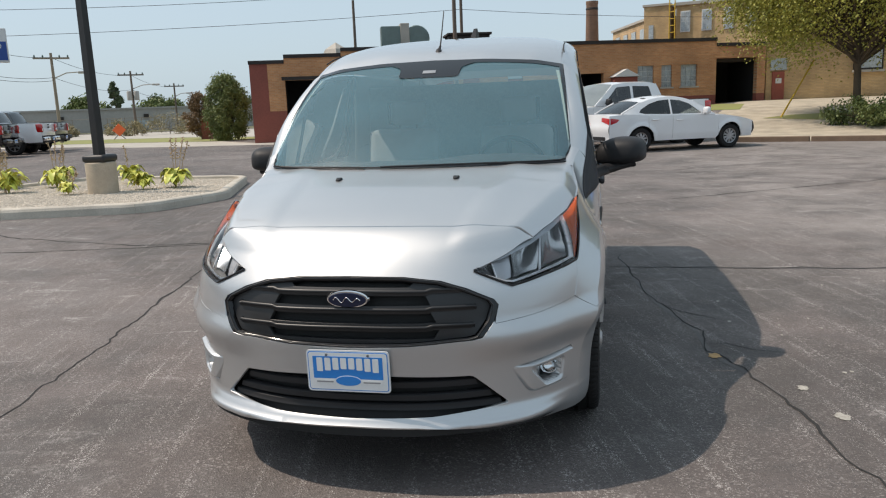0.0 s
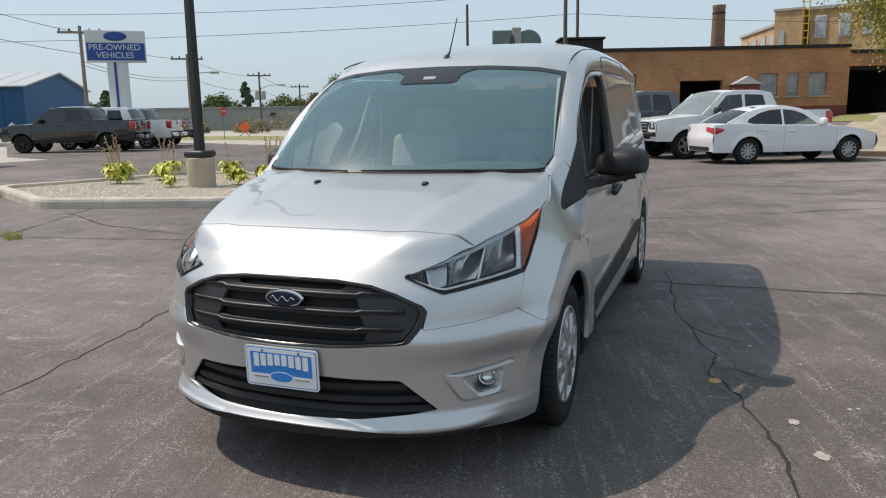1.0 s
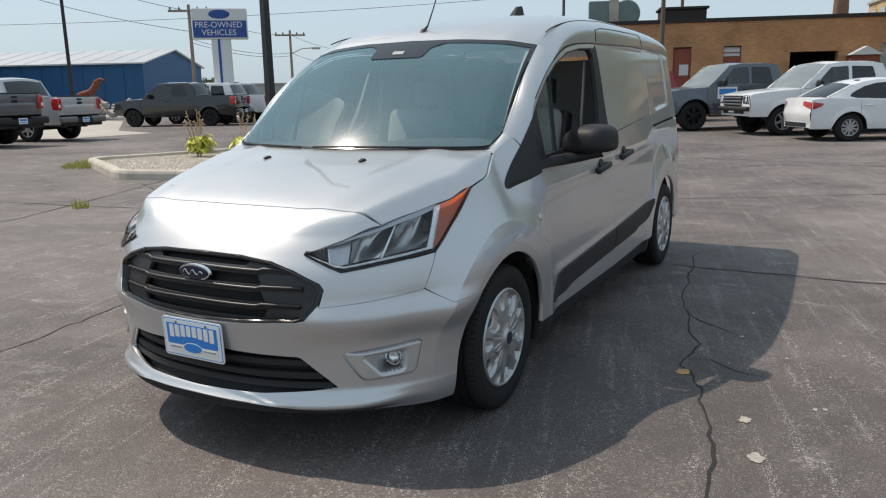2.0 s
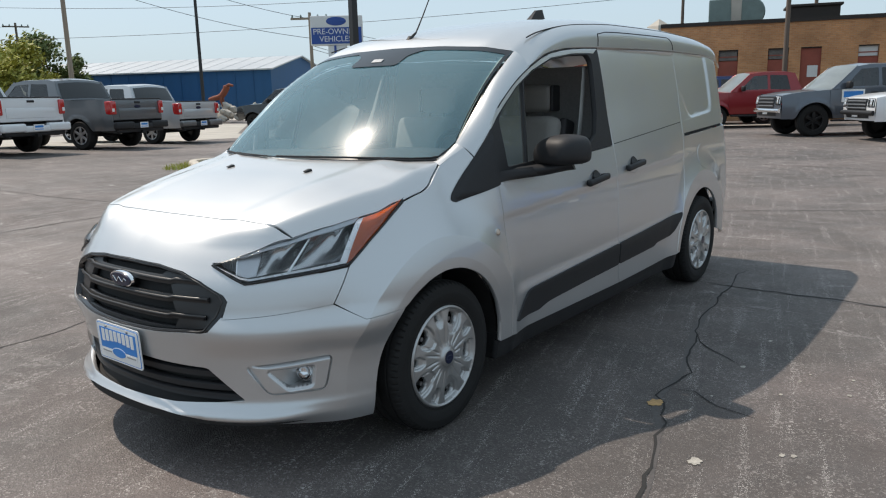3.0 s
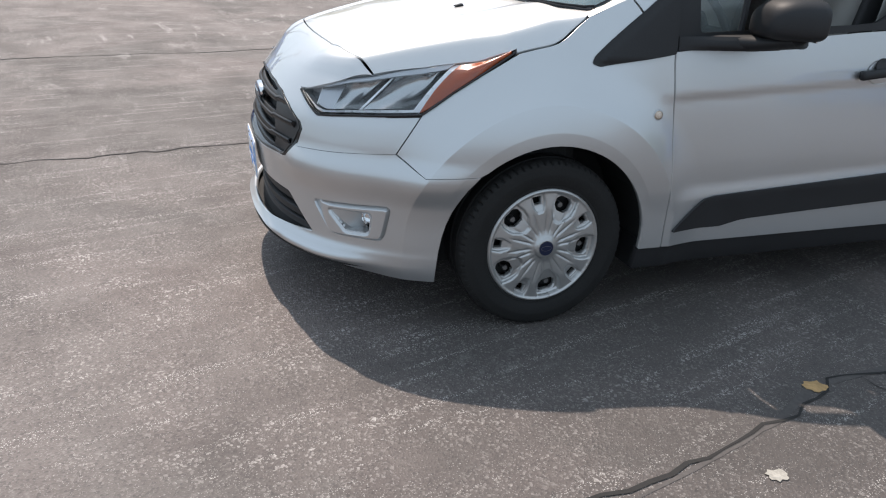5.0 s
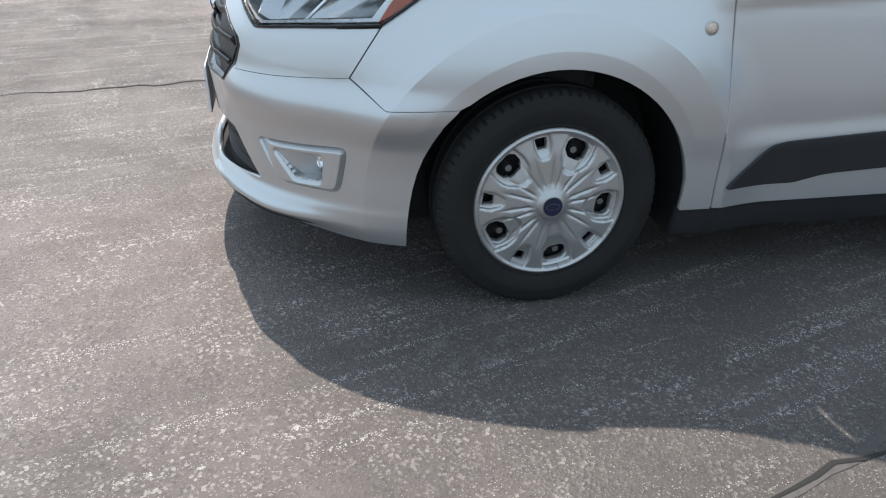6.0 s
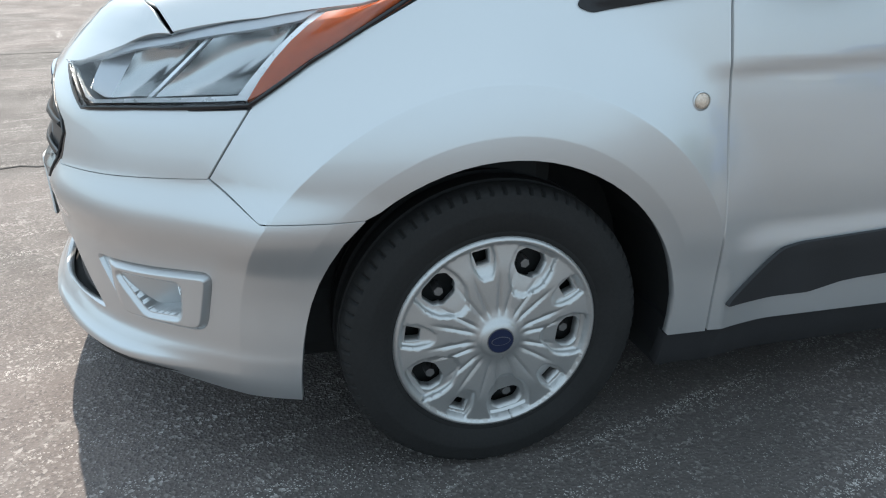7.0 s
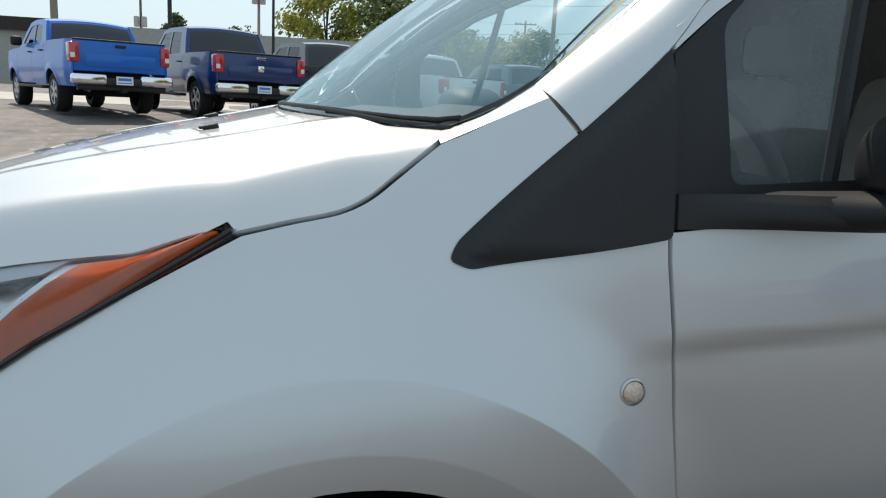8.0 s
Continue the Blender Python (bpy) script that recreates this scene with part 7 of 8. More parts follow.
def tuft(x, y, r, n, seed):
    q = random.Random(seed)
    vs, fs = [], []
    for k in range(n):
        a, d = q.uniform(0, 6.28), r * math.sqrt(q.random())
        px, py = d * math.cos(a), d * math.sin(a)
        h, w, tw = q.uniform(0.05, 0.14), q.uniform(0.004, 0.008), q.uniform(0, 6.28)
        lx, ly = q.uniform(-0.06, 0.06), q.uniform(-0.06, 0.06)
        b = len(vs)
        vs += [(px - w * math.cos(tw), py - w * math.sin(tw), -0.01), (px + w * math.cos(tw), py + w * math.sin(tw), -0.01), (px + lx * 0.5 + w * 0.6 * math.cos(tw), py + ly * 0.5 + w * 0.6 * math.sin(tw), h * 0.6), (px + lx * 0.5 - w * 0.6 * math.cos(tw), py + ly * 0.5 - w * 0.6 * math.sin(tw), h * 0.6), (px + lx, py + ly, h)]
        fs += [(b, b + 1, b + 2, b + 3), (b + 3, b + 2, b + 4)]
    ob = raw("grass_tuft", vs, fs, TUFT)
    ob.location = (x, y, land(x, y))
    return tagged(ob, "small yellow-green grass tuft growing from the asphalt", "grass", "grass tufts", kind="stuff")


tuft(-10.4, 6.2, 0.45, 420, 11)
tuft(-10.8, 6.7, 0.35, 260, 12)
tuft(-6.1, 2.95, 0.10, 60, 13)
tuft(-7.95, 5.6, 0.12, 50, 14)

# lamp post on its concrete footing
POLE = material("black_pole_paint", (0.018, 0.018, 0.019), 0.45, 0.1, 0.2, 3, 60)
post = tagged(new("lamp_post"), "tall black lamp post on a round concrete footing", "lamp post")
post.location = (-7.6, 8.22, land(-7.6, 8.22) + 0.03)
part("footing", lathe([(0.25, 0), (0.255, 0.55), (0.248, 0.59), (0.23, 0.60), (0, 0.60)], 32), material("footing_concrete", (0.40, 0.34, 0.26), 0.9, 0, 0.2, 4, 60, bump=0.4), post, smooth=40)
bm = box(0.44, 0.42, 0.13, (0, 0, 0.665), 0.05, 3)
part("base_cover", bm, POLE, post, smooth=50)
part("shaft", tube([(0, 0, 0.6), (0, 0, 4.0), (0, 0, 8.5)], 0.098, 4, taper=0.065), POLE, post)
part("lamp_head", box(0.7, 0.4, 0.16, (0.4, 0, 8.5), 0.05), POLE, post)

# ---- sign ----
SIGN_BLUE = material("sign_blue", (0.015, 0.06, 0.27), 0.4, 0, 0.08, 1, 30)
SIGN_WHITE = material("sign_white", (0.62, 0.63, 0.62), 0.45, 0, 0.06, 1, 30)
sign = tagged(new("pylon_sign"), "white and blue dealer sign on a grey pylon", "sign")
sm = pose(-26.6, 26.4, 0, 0, 0, 40)
sw, sh, sz = 2.70, 1.50, 4.95
part("cabinet", box(sw, 0.45, sh, (0, 0, sz), 0.04), SIGN_WHITE, sign)
part("blue_panel", box(sw - 0.10, 0.02, sh * 0.55, (0, -0.232, sz - sh * 0.17), 0.005), SIGN_BLUE, sign)
bm = lathe([(0, 0.03), (0.95, 0.025), (1.0, 0.0)], 36)
bmesh.ops.transform(bm, matrix=Matrix.Translation((0, -0.226, sz + sh * 0.31)) @ Matrix.Rotation(radians(90), 4, "X") @ Matrix.Diagonal((0.52, 0.22, 1, 1)), verts=bm.verts)
part("oval_badge", bm, SIGN_BLUE, sign, smooth=50)
part("pylon", box(0.95, 0.4, sz - sh / 2, (0, 0.02, (sz - sh / 2) / 2), 0.03), SIGN_WHITE, sign)
part("stripe", box(0.12, 0.02, sz - sh / 2, (-0.1, -0.192, (sz - sh / 2) / 2), 0.004), SIGN_BLUE, sign)


def lettering(text, size, m, mat, parent, name="letters", depth=0.004):
    cu = bpy.data.curves.new(name, "FONT")
    cu.body, cu.size, cu.align_x, cu.align_y, cu.extrude = text, size, "CENTER", "CENTER", depth
    cu.materials.append(mat)
    ob = new(name, cu)
    ob.parent = parent
    ob.matrix_basis = m
    return ob


lettering("PRE-OWNED", 0.40, Matrix.Translation((-0.05, -0.246, sz - sh * 0.04)) @ Matrix.Rotation(radians(90), 4, "X") @ Matrix.Diagonal((1.0, 1, 1, 1)), SIGN_WHITE, sign)
lettering("VEHICLES", 0.40, Matrix.Translation((-0.05, -0.246, sz - sh * 0.29)) @ Matrix.Rotation(radians(90), 4, "X"), SIGN_WHITE, sign)
sign.matrix_basis = sm

# ---- brick works ----
def brick_material(name, c1, c2, mortar, scale=1.0):
    m = bpy.data.materials.new(name)
    m.use_nodes = True
    n, l = m.node_tree.nodes, m.node_tree.links
    p = n["Principled BSDF"]
    co = n.new("ShaderNodeTexCoord")
    mp = n.new("ShaderNodeMapping")
    mp.inputs["Rotation"].default_value = (radians(90), 0, 0)
    l.new(co.outputs["Object"], mp.inputs[0])
    b = n.new("ShaderNodeTexBrick")
    b.inputs["Scale"].default_value = 1.0
    b.inputs["Brick Width"].default_value, b.inputs["Row Height"].default_value, b.inputs["Mortar Size"].default_value = 0.21 * scale, 0.075 * scale, 0.006
    b.inputs["Color1"].default_value, b.inputs["Color2"].default_value, b.inputs["Mortar"].default_value = (*c1, 1), (*c2, 1), (*mortar, 1)
    l.new(mp.outputs[0], b.inputs["Vector"])
    t = n.new("ShaderNodeTexNoise")
    t.inputs["Scale"].default_value, t.inputs["Detail"].default_value = 0.6, 6
    l.new(co.outputs["Object"], t.inputs["Vector"])
    r = n.new("ShaderNodeMapRange")
    r.inputs[1].default_value, r.inputs[2].default_value, r.inputs[3].default_value, r.inputs[4].default_value = 0.3, 0.7, 0.72, 1.2
    l.new(t.outputs["Fac"], r.inputs[0])
    v = n.new("ShaderNodeVectorMath")
    v.operation = "SCALE"
    l.new(b.outputs["Color"], v.inputs[0])
    l.new(r.outputs[0], v.inputs["Scale"])
    l.new(v.outputs[0], p.inputs["Base Color"])
    p.inputs["Roughness"].default_value = 0.9
    bu = n.new("ShaderNodeBump")
    bu.inputs["Distance"].default_value = 0.01
    l.new(b.outputs["Fac"], bu.inputs["Height"])
    bu.invert = True
    l.new(bu.outputs[0], p.inputs["Normal"])
    return m


BRICK = brick_material("tan_brick", (0.58, 0.295, 0.135), (0.48, 0.225, 0.10), (0.50, 0.345, 0.21))
BRICK_RED = material("red_painted_brick", (0.23, 0.07, 0.05), 0.85, 0, 0.2, 1.0, 12, bump=0.4)
BRICK_FAR = brick_material("buff_brick", (0.58, 0.40, 0.20), (0.50, 0.335, 0.165), (0.46, 0.34, 0.22))
COPING = material("dark_coping", (0.03, 0.025, 0.022), 0.8, 0, 0.2, 2, 30)
BOARD = material("red_brown_boards", (0.27, 0.075, 0.05), 0.8, 0, 0.2, 3, 40)
HOLE = material("room_shade", (0.012, 0.012, 0.013), 0.9, 0, 0.3, 1, 10)
DIM_PANE = material("grimy_dark_pane", (0.13, 0.115, 0.10), 0.35, 0, 0.5, 3, 14)
GLASS_BLOCK = material("dusty_glass", (0.36, 0.40, 0.42), 0.3, 0, 0.4, 3, 12)

works = tagged(new("brick_works"), "long low tan brick works with dark doorways and boarded windows", "building")
WL, WTOP, WBASE = 26.6, 4.30, -0.6
# along the wall: x from 0 at the western corner; y = 0 is the face
holes_ = [("dark_doorway", 1.65, 4.4, 0.0, 3.0), ("boarded_window", 6.99, 7.83, 1.35, 3.2), ("boarded_window", 9.08, 9.94, 1.35, 3.2), ("boarded_door", 10.42, 11.26, 0.8, 3.2), ("boarded_window", 12.7, 13.5, 1.35, 3.2), ("dark_doorway", 15.65, 17.72, 0.8, 2.84), ("glass_window", 19.55, 20.42, 2.04, 3.15), ("glass_window", 20.84, 21.42, 2.04, 3.15), ("glass_window", 21.9, 22.8, 2.04, 3.15), ("dark_doorway", 23.85, 26.15, 1.1, 3.42)]
xs_ = sorted({0.0, 0.85, WL} | {h[1] for h in holes_} | {h[2] for h in holes_})
for x0, x1 in zip(xs_, xs_[1:]):
    hit = [h for h in holes_ if h[1] <= x0 + 0.01 and h[2] >= x1 - 0.01]
    tp = WTOP - (0.5 if x1 <= 1.7 else (0.25 if x1 <= 4.5 else (0.28 if x0 > 23.7 else 0.0)))
    spans = [(WBASE, hit[0][3]), (hit[0][4], tp)] if hit else [(WBASE, tp)]
    for z0, z1 in spans:
        if z1 - z0 > 0.02:
            redtop = 9.0 if x1 < 0.9 else 1.55 if x0 < 6.9 or x0 > 17.6 else None
            pieces = [(z0, min(z1, redtop), BRICK_RED), (min(max(z0, redtop), z1), z1, BRICK)] if redtop and z0 < redtop else [(z0, z1, BRICK)]
            for a, b, mt in pieces:
                if b - a > 0.02:
                    part("wall", box(x1 - x0, 0.35, b - a, ((x0 + x1) / 2, 0.175, (a + b) / 2)), mt, works)
    part("coping", box(x1 - x0 + (0.06 if x0 == 0 else 0), 0.47, 0.17, ((x0 + x1) / 2, 0.17, tp + 0.085)), COPING, works)
for nm, x0, x1, z0, z1 in holes_:
    cx, cz, w, h = (x0 + x1) / 2, (z0 + z1) / 2, x1 - x0, z1 - z0
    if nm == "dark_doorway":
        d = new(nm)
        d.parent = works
        # room faces are near-black: the unlit depth is put into their colour
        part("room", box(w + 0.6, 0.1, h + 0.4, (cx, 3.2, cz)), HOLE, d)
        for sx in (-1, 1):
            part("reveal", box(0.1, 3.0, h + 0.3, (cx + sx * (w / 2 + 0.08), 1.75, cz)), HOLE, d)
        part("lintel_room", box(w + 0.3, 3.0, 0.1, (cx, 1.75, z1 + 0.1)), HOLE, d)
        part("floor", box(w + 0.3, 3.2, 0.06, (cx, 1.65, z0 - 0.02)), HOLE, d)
        part("lintel", box(w + 0.3, 0.06, 0.16, (cx, -0.02, z1 + 0.09)), BRICK if x0 > 15 else COPING, d)
    elif nm == "glass_window":
        wd = new("window")
        wd.parent = works
        nxp, nzp = 3, 4
        for i in range(nxp):
            for j in range(nzp):
                part("pane", box(w / nxp - 0.03, 0.03, h / nzp - 0.03, (x0 + w * (i + 0.5) / nxp, 0.12, z0 + h * (j + 0.5) / nzp)), GLASS_BLOCK, wd)
        part("frame", box(w, 0.03, h, (cx, 0.15, cz)), SIGN_WHITE, wd)
        part("sill", box(w + 0.16, 0.14, 0.08, (cx, -0.01, z0 - 0.04)), CONCRETE, wd)
    else:
        wd = new("window" if nm == "boarded_window" else "door")
        wd.parent = works
        top_h = 0.50 if nm == "boarded_window" else 0
        part("board", box(w, 0.05, h - top_h, (cx, 0.13, z0 + (h - top_h) / 2)), BOARD, wd)
        if top_h:
            part("upper_pane", box(w - 0.06, 0.03, top_h - 0.06, (cx, 0.15, z1 - top_h / 2)), DIM_PANE if cx < 12 else SIGN_WHITE, wd)
            part("rail", box(w - 0.06, 0.045, 0.05, (cx, 0.14, z1 - top_h * 0.62)), BOARD, wd)
        else:
            part("notice", box(0.42, 0.02, 0.5, (cx + 0.1, 0.09, z0 + 1.35)), SIGN_WHITE, wd)
        part("frame", box(w + 0.1, 0.04, 0.07, (cx, 0.06, z1 - 0.02)), COPING, wd)
# body behind the face
part("west_wall", box(0.35, 9.6, WTOP - 0.55 - WBASE, (0.175, 5.15, (WTOP - 0.55 + WBASE) / 2)), BRICK, works)
part("east_wall", box(0.35, 9.6, WTOP - 0.3 - WBASE, (WL - 0.175, 5.15, (WTOP - 0.3 + WBASE) / 2)), BRICK, works)
part("back_wall", box(WL, 0.3, WTOP - WBASE, (WL / 2, 10.1, (WTOP + WBASE) / 2)), BRICK, works)
part("flat_roof", box(WL - 0.8, 9.5, 0.2, (WL / 2, 5.15, WTOP - 0.95)), COPING, works)
# porch roof
bm = bmesh.new()
q = [bm.verts.new(v) for v in ((18.0, -0.75, 2.62), (19.4, -0.75, 2.62), (19.4, 0.0, 2.62), (18.0, 0.0, 2.62), (18.7, -0.75, 3.0), (18.7, 0.0, 3.0))]
for f in ((0, 1, 4), (1, 2, 5, 4), (2, 3, 5), (3, 0, 4, 5), (0, 1, 2, 3)):
    bm.faces.new([q[i] for i in f])
part("porch_roof", bm, SIGN_WHITE, works)
part("porch_block", box(1.2, 0.6, 2.0, (18.7, -0.32, 1.60), 0.02), BRICK_RED, works)
# plant on the roof
GREEN_DUCT = material("green_galvanised", (0.16, 0.21, 0.20), 0.5, 0.4, 0.2, 3, 40)
duct = new("roof_vent")
duct.parent = works
part("duct_cowl", box(1.0, 0.9, 1.2, (7.0, 1.6, WTOP + 0.65), 0.03), GREEN_DUCT, duct)
part("collar", box(0.45, 1.0, 1.25, (7.7, 1.6, WTOP + 0.75), 0.02), CONCRETE, duct)
bm = lathe([(0, -0.4), (0.62, -0.4), (0.66, -0.36), (0.66, 0.36), (0.62, 0.4), (0, 0.4)], 28, Matrix.Translation((8.3, 1.6, WTOP + 0.62)) @ Matrix.Rotation(radians(90), 4, "X"))
part("fan_drum", bm, GREEN_DUCT, duct, smooth=40)
fan = new("roof_unit")
fan.parent = works
part("housing", box(2.1, 1.6, 0.75, (11.0, 1.9, WTOP + 0.35), 0.04), COPING, fan)
part("lid", box(2.3, 1.8, 0.12, (11.0, 1.9, WTOP + 0.78), 0.03), COPING, fan)
part("skylight_cap", lathe([(0, 0.85), (0.55, 0.5), (0.7, 0.2), (0.7, 0)], 4, Matrix.Translation((4.2, 2.5, WTOP - 0.2))), CONCRETE, works)
works.matrix_basis = pose(-15.6, 31.0, 0.0, 0, 0, 19.5)

# taller factory behind, with its stack
plant_ = tagged(new("factory"), "tall buff brick factory with a yellow ladder and white windows", "building")
FX = 26.0
part("main_wall", box(FX, 12, 7.6, (FX / 2 + 2.3, 6.6, 3.7)), BRICK_FAR, plant_)
part("stair_tower", box(1.9, 3.0, 7.7, (0.95, 1.5, 3.65)), BRICK_FAR, plant_)
part("cornice", box(FX + 0.3, 12.3, 0.22, (FX / 2 + 2.3, 6.6, 7.52)), CONCRETE, plant_)
part("cornice", box(2.1, 3.2, 0.16, (0.95, 1.5, 7.52)), CONCRETE, plant_)
part("tower_window", box(0.35, 0.1, 1.5, (0.55, -0.02, 5.3)), GLASS_BLOCK, plant_)
rear = new("rear_wing")
rear.parent = plant_
part("wall", box(6.0, 11.0, 7.2, (3.0, 5.5, 3.4)), BRICK_FAR, rear)
part("cornice", box(6.3, 11.3, 0.2, (3.0, 5.5, 6.95)), CONCRETE, rear)
for k in range(4):
    part("window", box(0.1, 1.2, 1.3, (-0.02, 1.6 + 2.5 * k, 5.6)), GLASS_BLOCK, rear)
rear.matrix_basis = pose(-0.3, 3.6, 0, 0, 0, 28)
YELLOW = material("yellow_paint", (0.55, 0.36, 0.03), 0.6, 0, 0.15, 3, 40)
lad = new("ladder")
lad.parent = plant_
for sx in (-0.2, 0.2):
    part("rail", tube([(2.15 + sx, -0.3, 2), (2.15 + sx, -0.3, 9.2)], 0.04, 6), YELLOW, lad)
for k in range(14):
    part("rung", tube([(1.95, -0.3, 2.4 + 0.5 * k), (2.35, -0.3, 2.4 + 0.5 * k)], 0.03, 5), YELLOW, lad)
for fl in (0, 1):
    for k in range(10):
        wd = new("window")
        wd.parent = plant_
        x, z = 3.0 + 1.55 * k, 6.2 - 2.9 * fl
        part("frame", box(0.72, 0.12, 1.55, (x, 0.58, z)), SIGN_WHITE, wd)
        for i in (-1, 1):
            for j in (-1, 1):
                part("pane", box(0.27, 0.06, 0.66, (x + 0.16 * i, 0.52, z + 0.37 * j)), GLASS_BLOCK, wd)
plant_.matrix_basis = pose(4.27, 58.7, 1.0, 0, 0, -14)
stack = tagged(new("chimney_stack"), "round brick chimney stack behind the works", "chimney")
part("shaft", lathe([(0.72, 0), (0.50, 9.75), (0.53, 9.8), (0.53, 10.05), (0.42, 10.05)], 24), brick_material("stack_brick", (0.26, 0.16, 0.11), (0.21, 0.13, 0.09), (0.26, 0.18, 0.13)), stack, smooth=40)
part("cap", lathe([(0.51, 9.3), (0.545, 9.4), (0.51, 9.5)], 24), COPING, stack)
stack.location = (0.27, 66.0, 0.0)
# east wing with ground-floor windows, under the tree
wing = tagged(new("east_wing"), "buff brick wing with dark windows behind the tree", "building")
part("wall", box(22, 0.4, 5.2, (11, 0.2, 1.4)), BRICK_FAR, wing)
part("coping", box(22.1, 0.5, 0.15, (11, 0.2, 4.08)), CONCRETE, wing)
part("door", box(0.62, 0.1, 1.45, (0.62, -0.03, 0.75)), BOARD, wing)
part("door_light", box(0.85, 0.1, 0.6, (0.62, -0.03, 1.85)), GLASS_BLOCK, wing)
part("notice", box(0.30, 0.03, 0.26, (0.62, -0.10, 1.0)), SIGN_WHITE, wing)
for k in range(5):
    wd = new("window")
    wd.parent = wing
    part("frame", box(1.5, 0.1, 1.4, (5.2 + 3.1 * k, -0.03, 2.1)), COPING, wd)
    part("pane", box(1.3, 0.06, 1.2, (5.2 + 3.1 * k, -0.07, 2.1)), GLASS_BLOCK, wd)
    part("sill", box(1.6, 0.2, 0.12, (5.2 + 3.1 * k, -0.08, 1.34)), CONCRETE, wd)
wing.matrix_basis = pose(9.55, 40.0, 1.15, 0, 0, 8)

# timber kerb at the foot of the gravel
tim = tagged(new("timber_edge"), "long weathered timber edging at the foot of the gravel", "edging", kind="structure")
for k in range(9):
    a, b = Vector((4.6 + 2.5 * k, 21.85 - 0.86 * k)), Vector((4.6 + 2.5 * (k + 0.985), 21.85 - 0.86 * (k + 0.985)))
    c = (a + b) / 2
    part("timber", box((b - a).length, 0.20, 0.19, (c.x, c.y, land(c.x, c.y) + 0.06), 0.02, turn=Matrix.Rotation(math.atan2(b.y - a.y, b.x - a.x), 4, "Z")), material("grey_timber", (0.16, 0.11, 0.075), 0.9, 0, 0.3, 3, 40, bump=0.5) if k == 0 else bpy.data.materials["grey_timber"], tim)
bol = tagged(new("guy_bar"), "leaning yellow-brown steel bar by the slope", "post")
part("bar", tube([(8.1, 29.6, land(8.1, 29.6)), (9.4, 30.2, land(9.4, 30.2) + 2.2)], 0.035, 6), YELLOW, bol)

# ---- blue metal shed ----
shed = tagged(new("metal_shed"), "long blue metal shed with a pale metal roof", "building")
SHED_BLUE = material("blue_cladding", (0.012, 0.075, 0.20), 0.5, 0.1, 0.12, 0.4, 6, stretch=(4, 4, 0.3))
SHED_ROOF = material("pale_metal_roof", (0.44, 0.46, 0.475), 0.45, 0.2, 0.08, 0.3, 6)
SL, SD, SE, SR = 46.0, 15.0, 4.15, 5.6
bm = bmesh.new()
q = [bm.verts.new(v) for v in ((0, 0, -1), (SL, 0, -1), (SL, SD, -1), (0, SD, -1), (0, 0, SE), (SL, 0, SE), (SL, SD, SE), (0, SD, SE), (0, SD / 2, SR), (SL, SD / 2, SR))]
for f in ((0, 1, 5, 4), (1, 2, 6, 9, 5), (2, 3, 7, 6), (3, 0, 4, 8, 7)):
    bm.faces.new([q[i] for i in f])
part("wall", bm, SHED_BLUE, shed)
for s0, y0, y1 in ((0, -0.3, SD / 2), (1, SD / 2, SD + 0.3)):
    z0, z1 = (SE - 0.05, SR + 0.03) if s0 == 0 else (SR + 0.03, SE - 0.05)
    raw("roof_sheet", [(-0.3, y0, z0), (SL + 0.3, y0, z0), (SL + 0.3, y1, z1), (-0.3, y1, z1), (-0.3, y0, z0 - 0.12), (SL + 0.3, y0, z0 - 0.12), (SL + 0.3, y1, z1 - 0.12), (-0.3, y1, z1 - 0.12)], [(0, 1, 2, 3), (7, 6, 5, 4), (0, 4, 5, 1), (1, 5, 6, 2), (2, 6, 7, 3), (3, 7, 4, 0)], SHED_ROOF, shed)
for k in range(24):
    part("roof_rib", tube([(1 + 1.9 * k, -0.3, SE - 0.02), (1 + 1.9 * k, SD / 2, SR + 0.06)], 0.015, 4), SHED_ROOF, shed)
    part("wall_rib", box(0.06, 0.05, SE + 0.9, (0.5 + 1.9 * k, -0.02, SE / 2 - 0.5)), SHED_BLUE, shed)
shed.matrix_basis = pose(-96.0, 24.6, 0.4, 0, 0, 26.5)

# ---- far grey warehouse, low tan and grey shops ----
WALL_GREY = material("pale_grey_wall", (0.36, 0.35, 0.33), 0.85, 0, 0.12, 0.2, 4)
far_b = tagged(new("warehouse"), "long pale grey warehouse across the street", "building")
part("wall", box(62, 12, 3.1, (0, 6, 1.0)), WALL_GREY, far_b)
part("parapet", box(62.3, 12.3, 0.2, (0, 6, 2.62)), WALL_GREY, far_b)
for k in range(5):
    part("dock_door", box(2.2, 0.1, 1.5, (-22 + 12 * k, -0.05, 0.4)), GLASS_BLOCK, far_b)
for k in range(6):
    part("wall_lamp", box(0.6, 0.3, 0.4, (-26 + 9.5 * k, -0.15, 1.7)), COPING, far_b)
far_b.matrix_basis = pose(-56.0, 80.0, 0.2, 0, 0, 33)
shop = tagged(new("shop"), "low grey shop with a dark fascia across the street", "building")
part("wall", box(34, 10, 4.4, (0, 5, 2.0)), WALL_GREY, shop)
part("fascia", box(13, 0.3, 0.9, (-10.6, -0.18, 3.95)), COPING, shop)
part("window", box(4, 0.12, 1.6, (-12, -0.05, 1.5)), GLASS_BLOCK, shop)
for k in range(3):
    part("letter_bar", box(0.42, 0.08, 0.62, (4.3 + 0.8 * k, -0.06, 3.1)), SIGN_BLUE, shop)
shop.matrix_basis = pose(-57.4, -6.0, 0.6, 0, 0, 84)
tan = tagged(new("tan_house"), "low tan building across the street", "building")
part("wall", box(12, 8, 4.6, (0, 4, 2.0)), BRICK_FAR, tan)
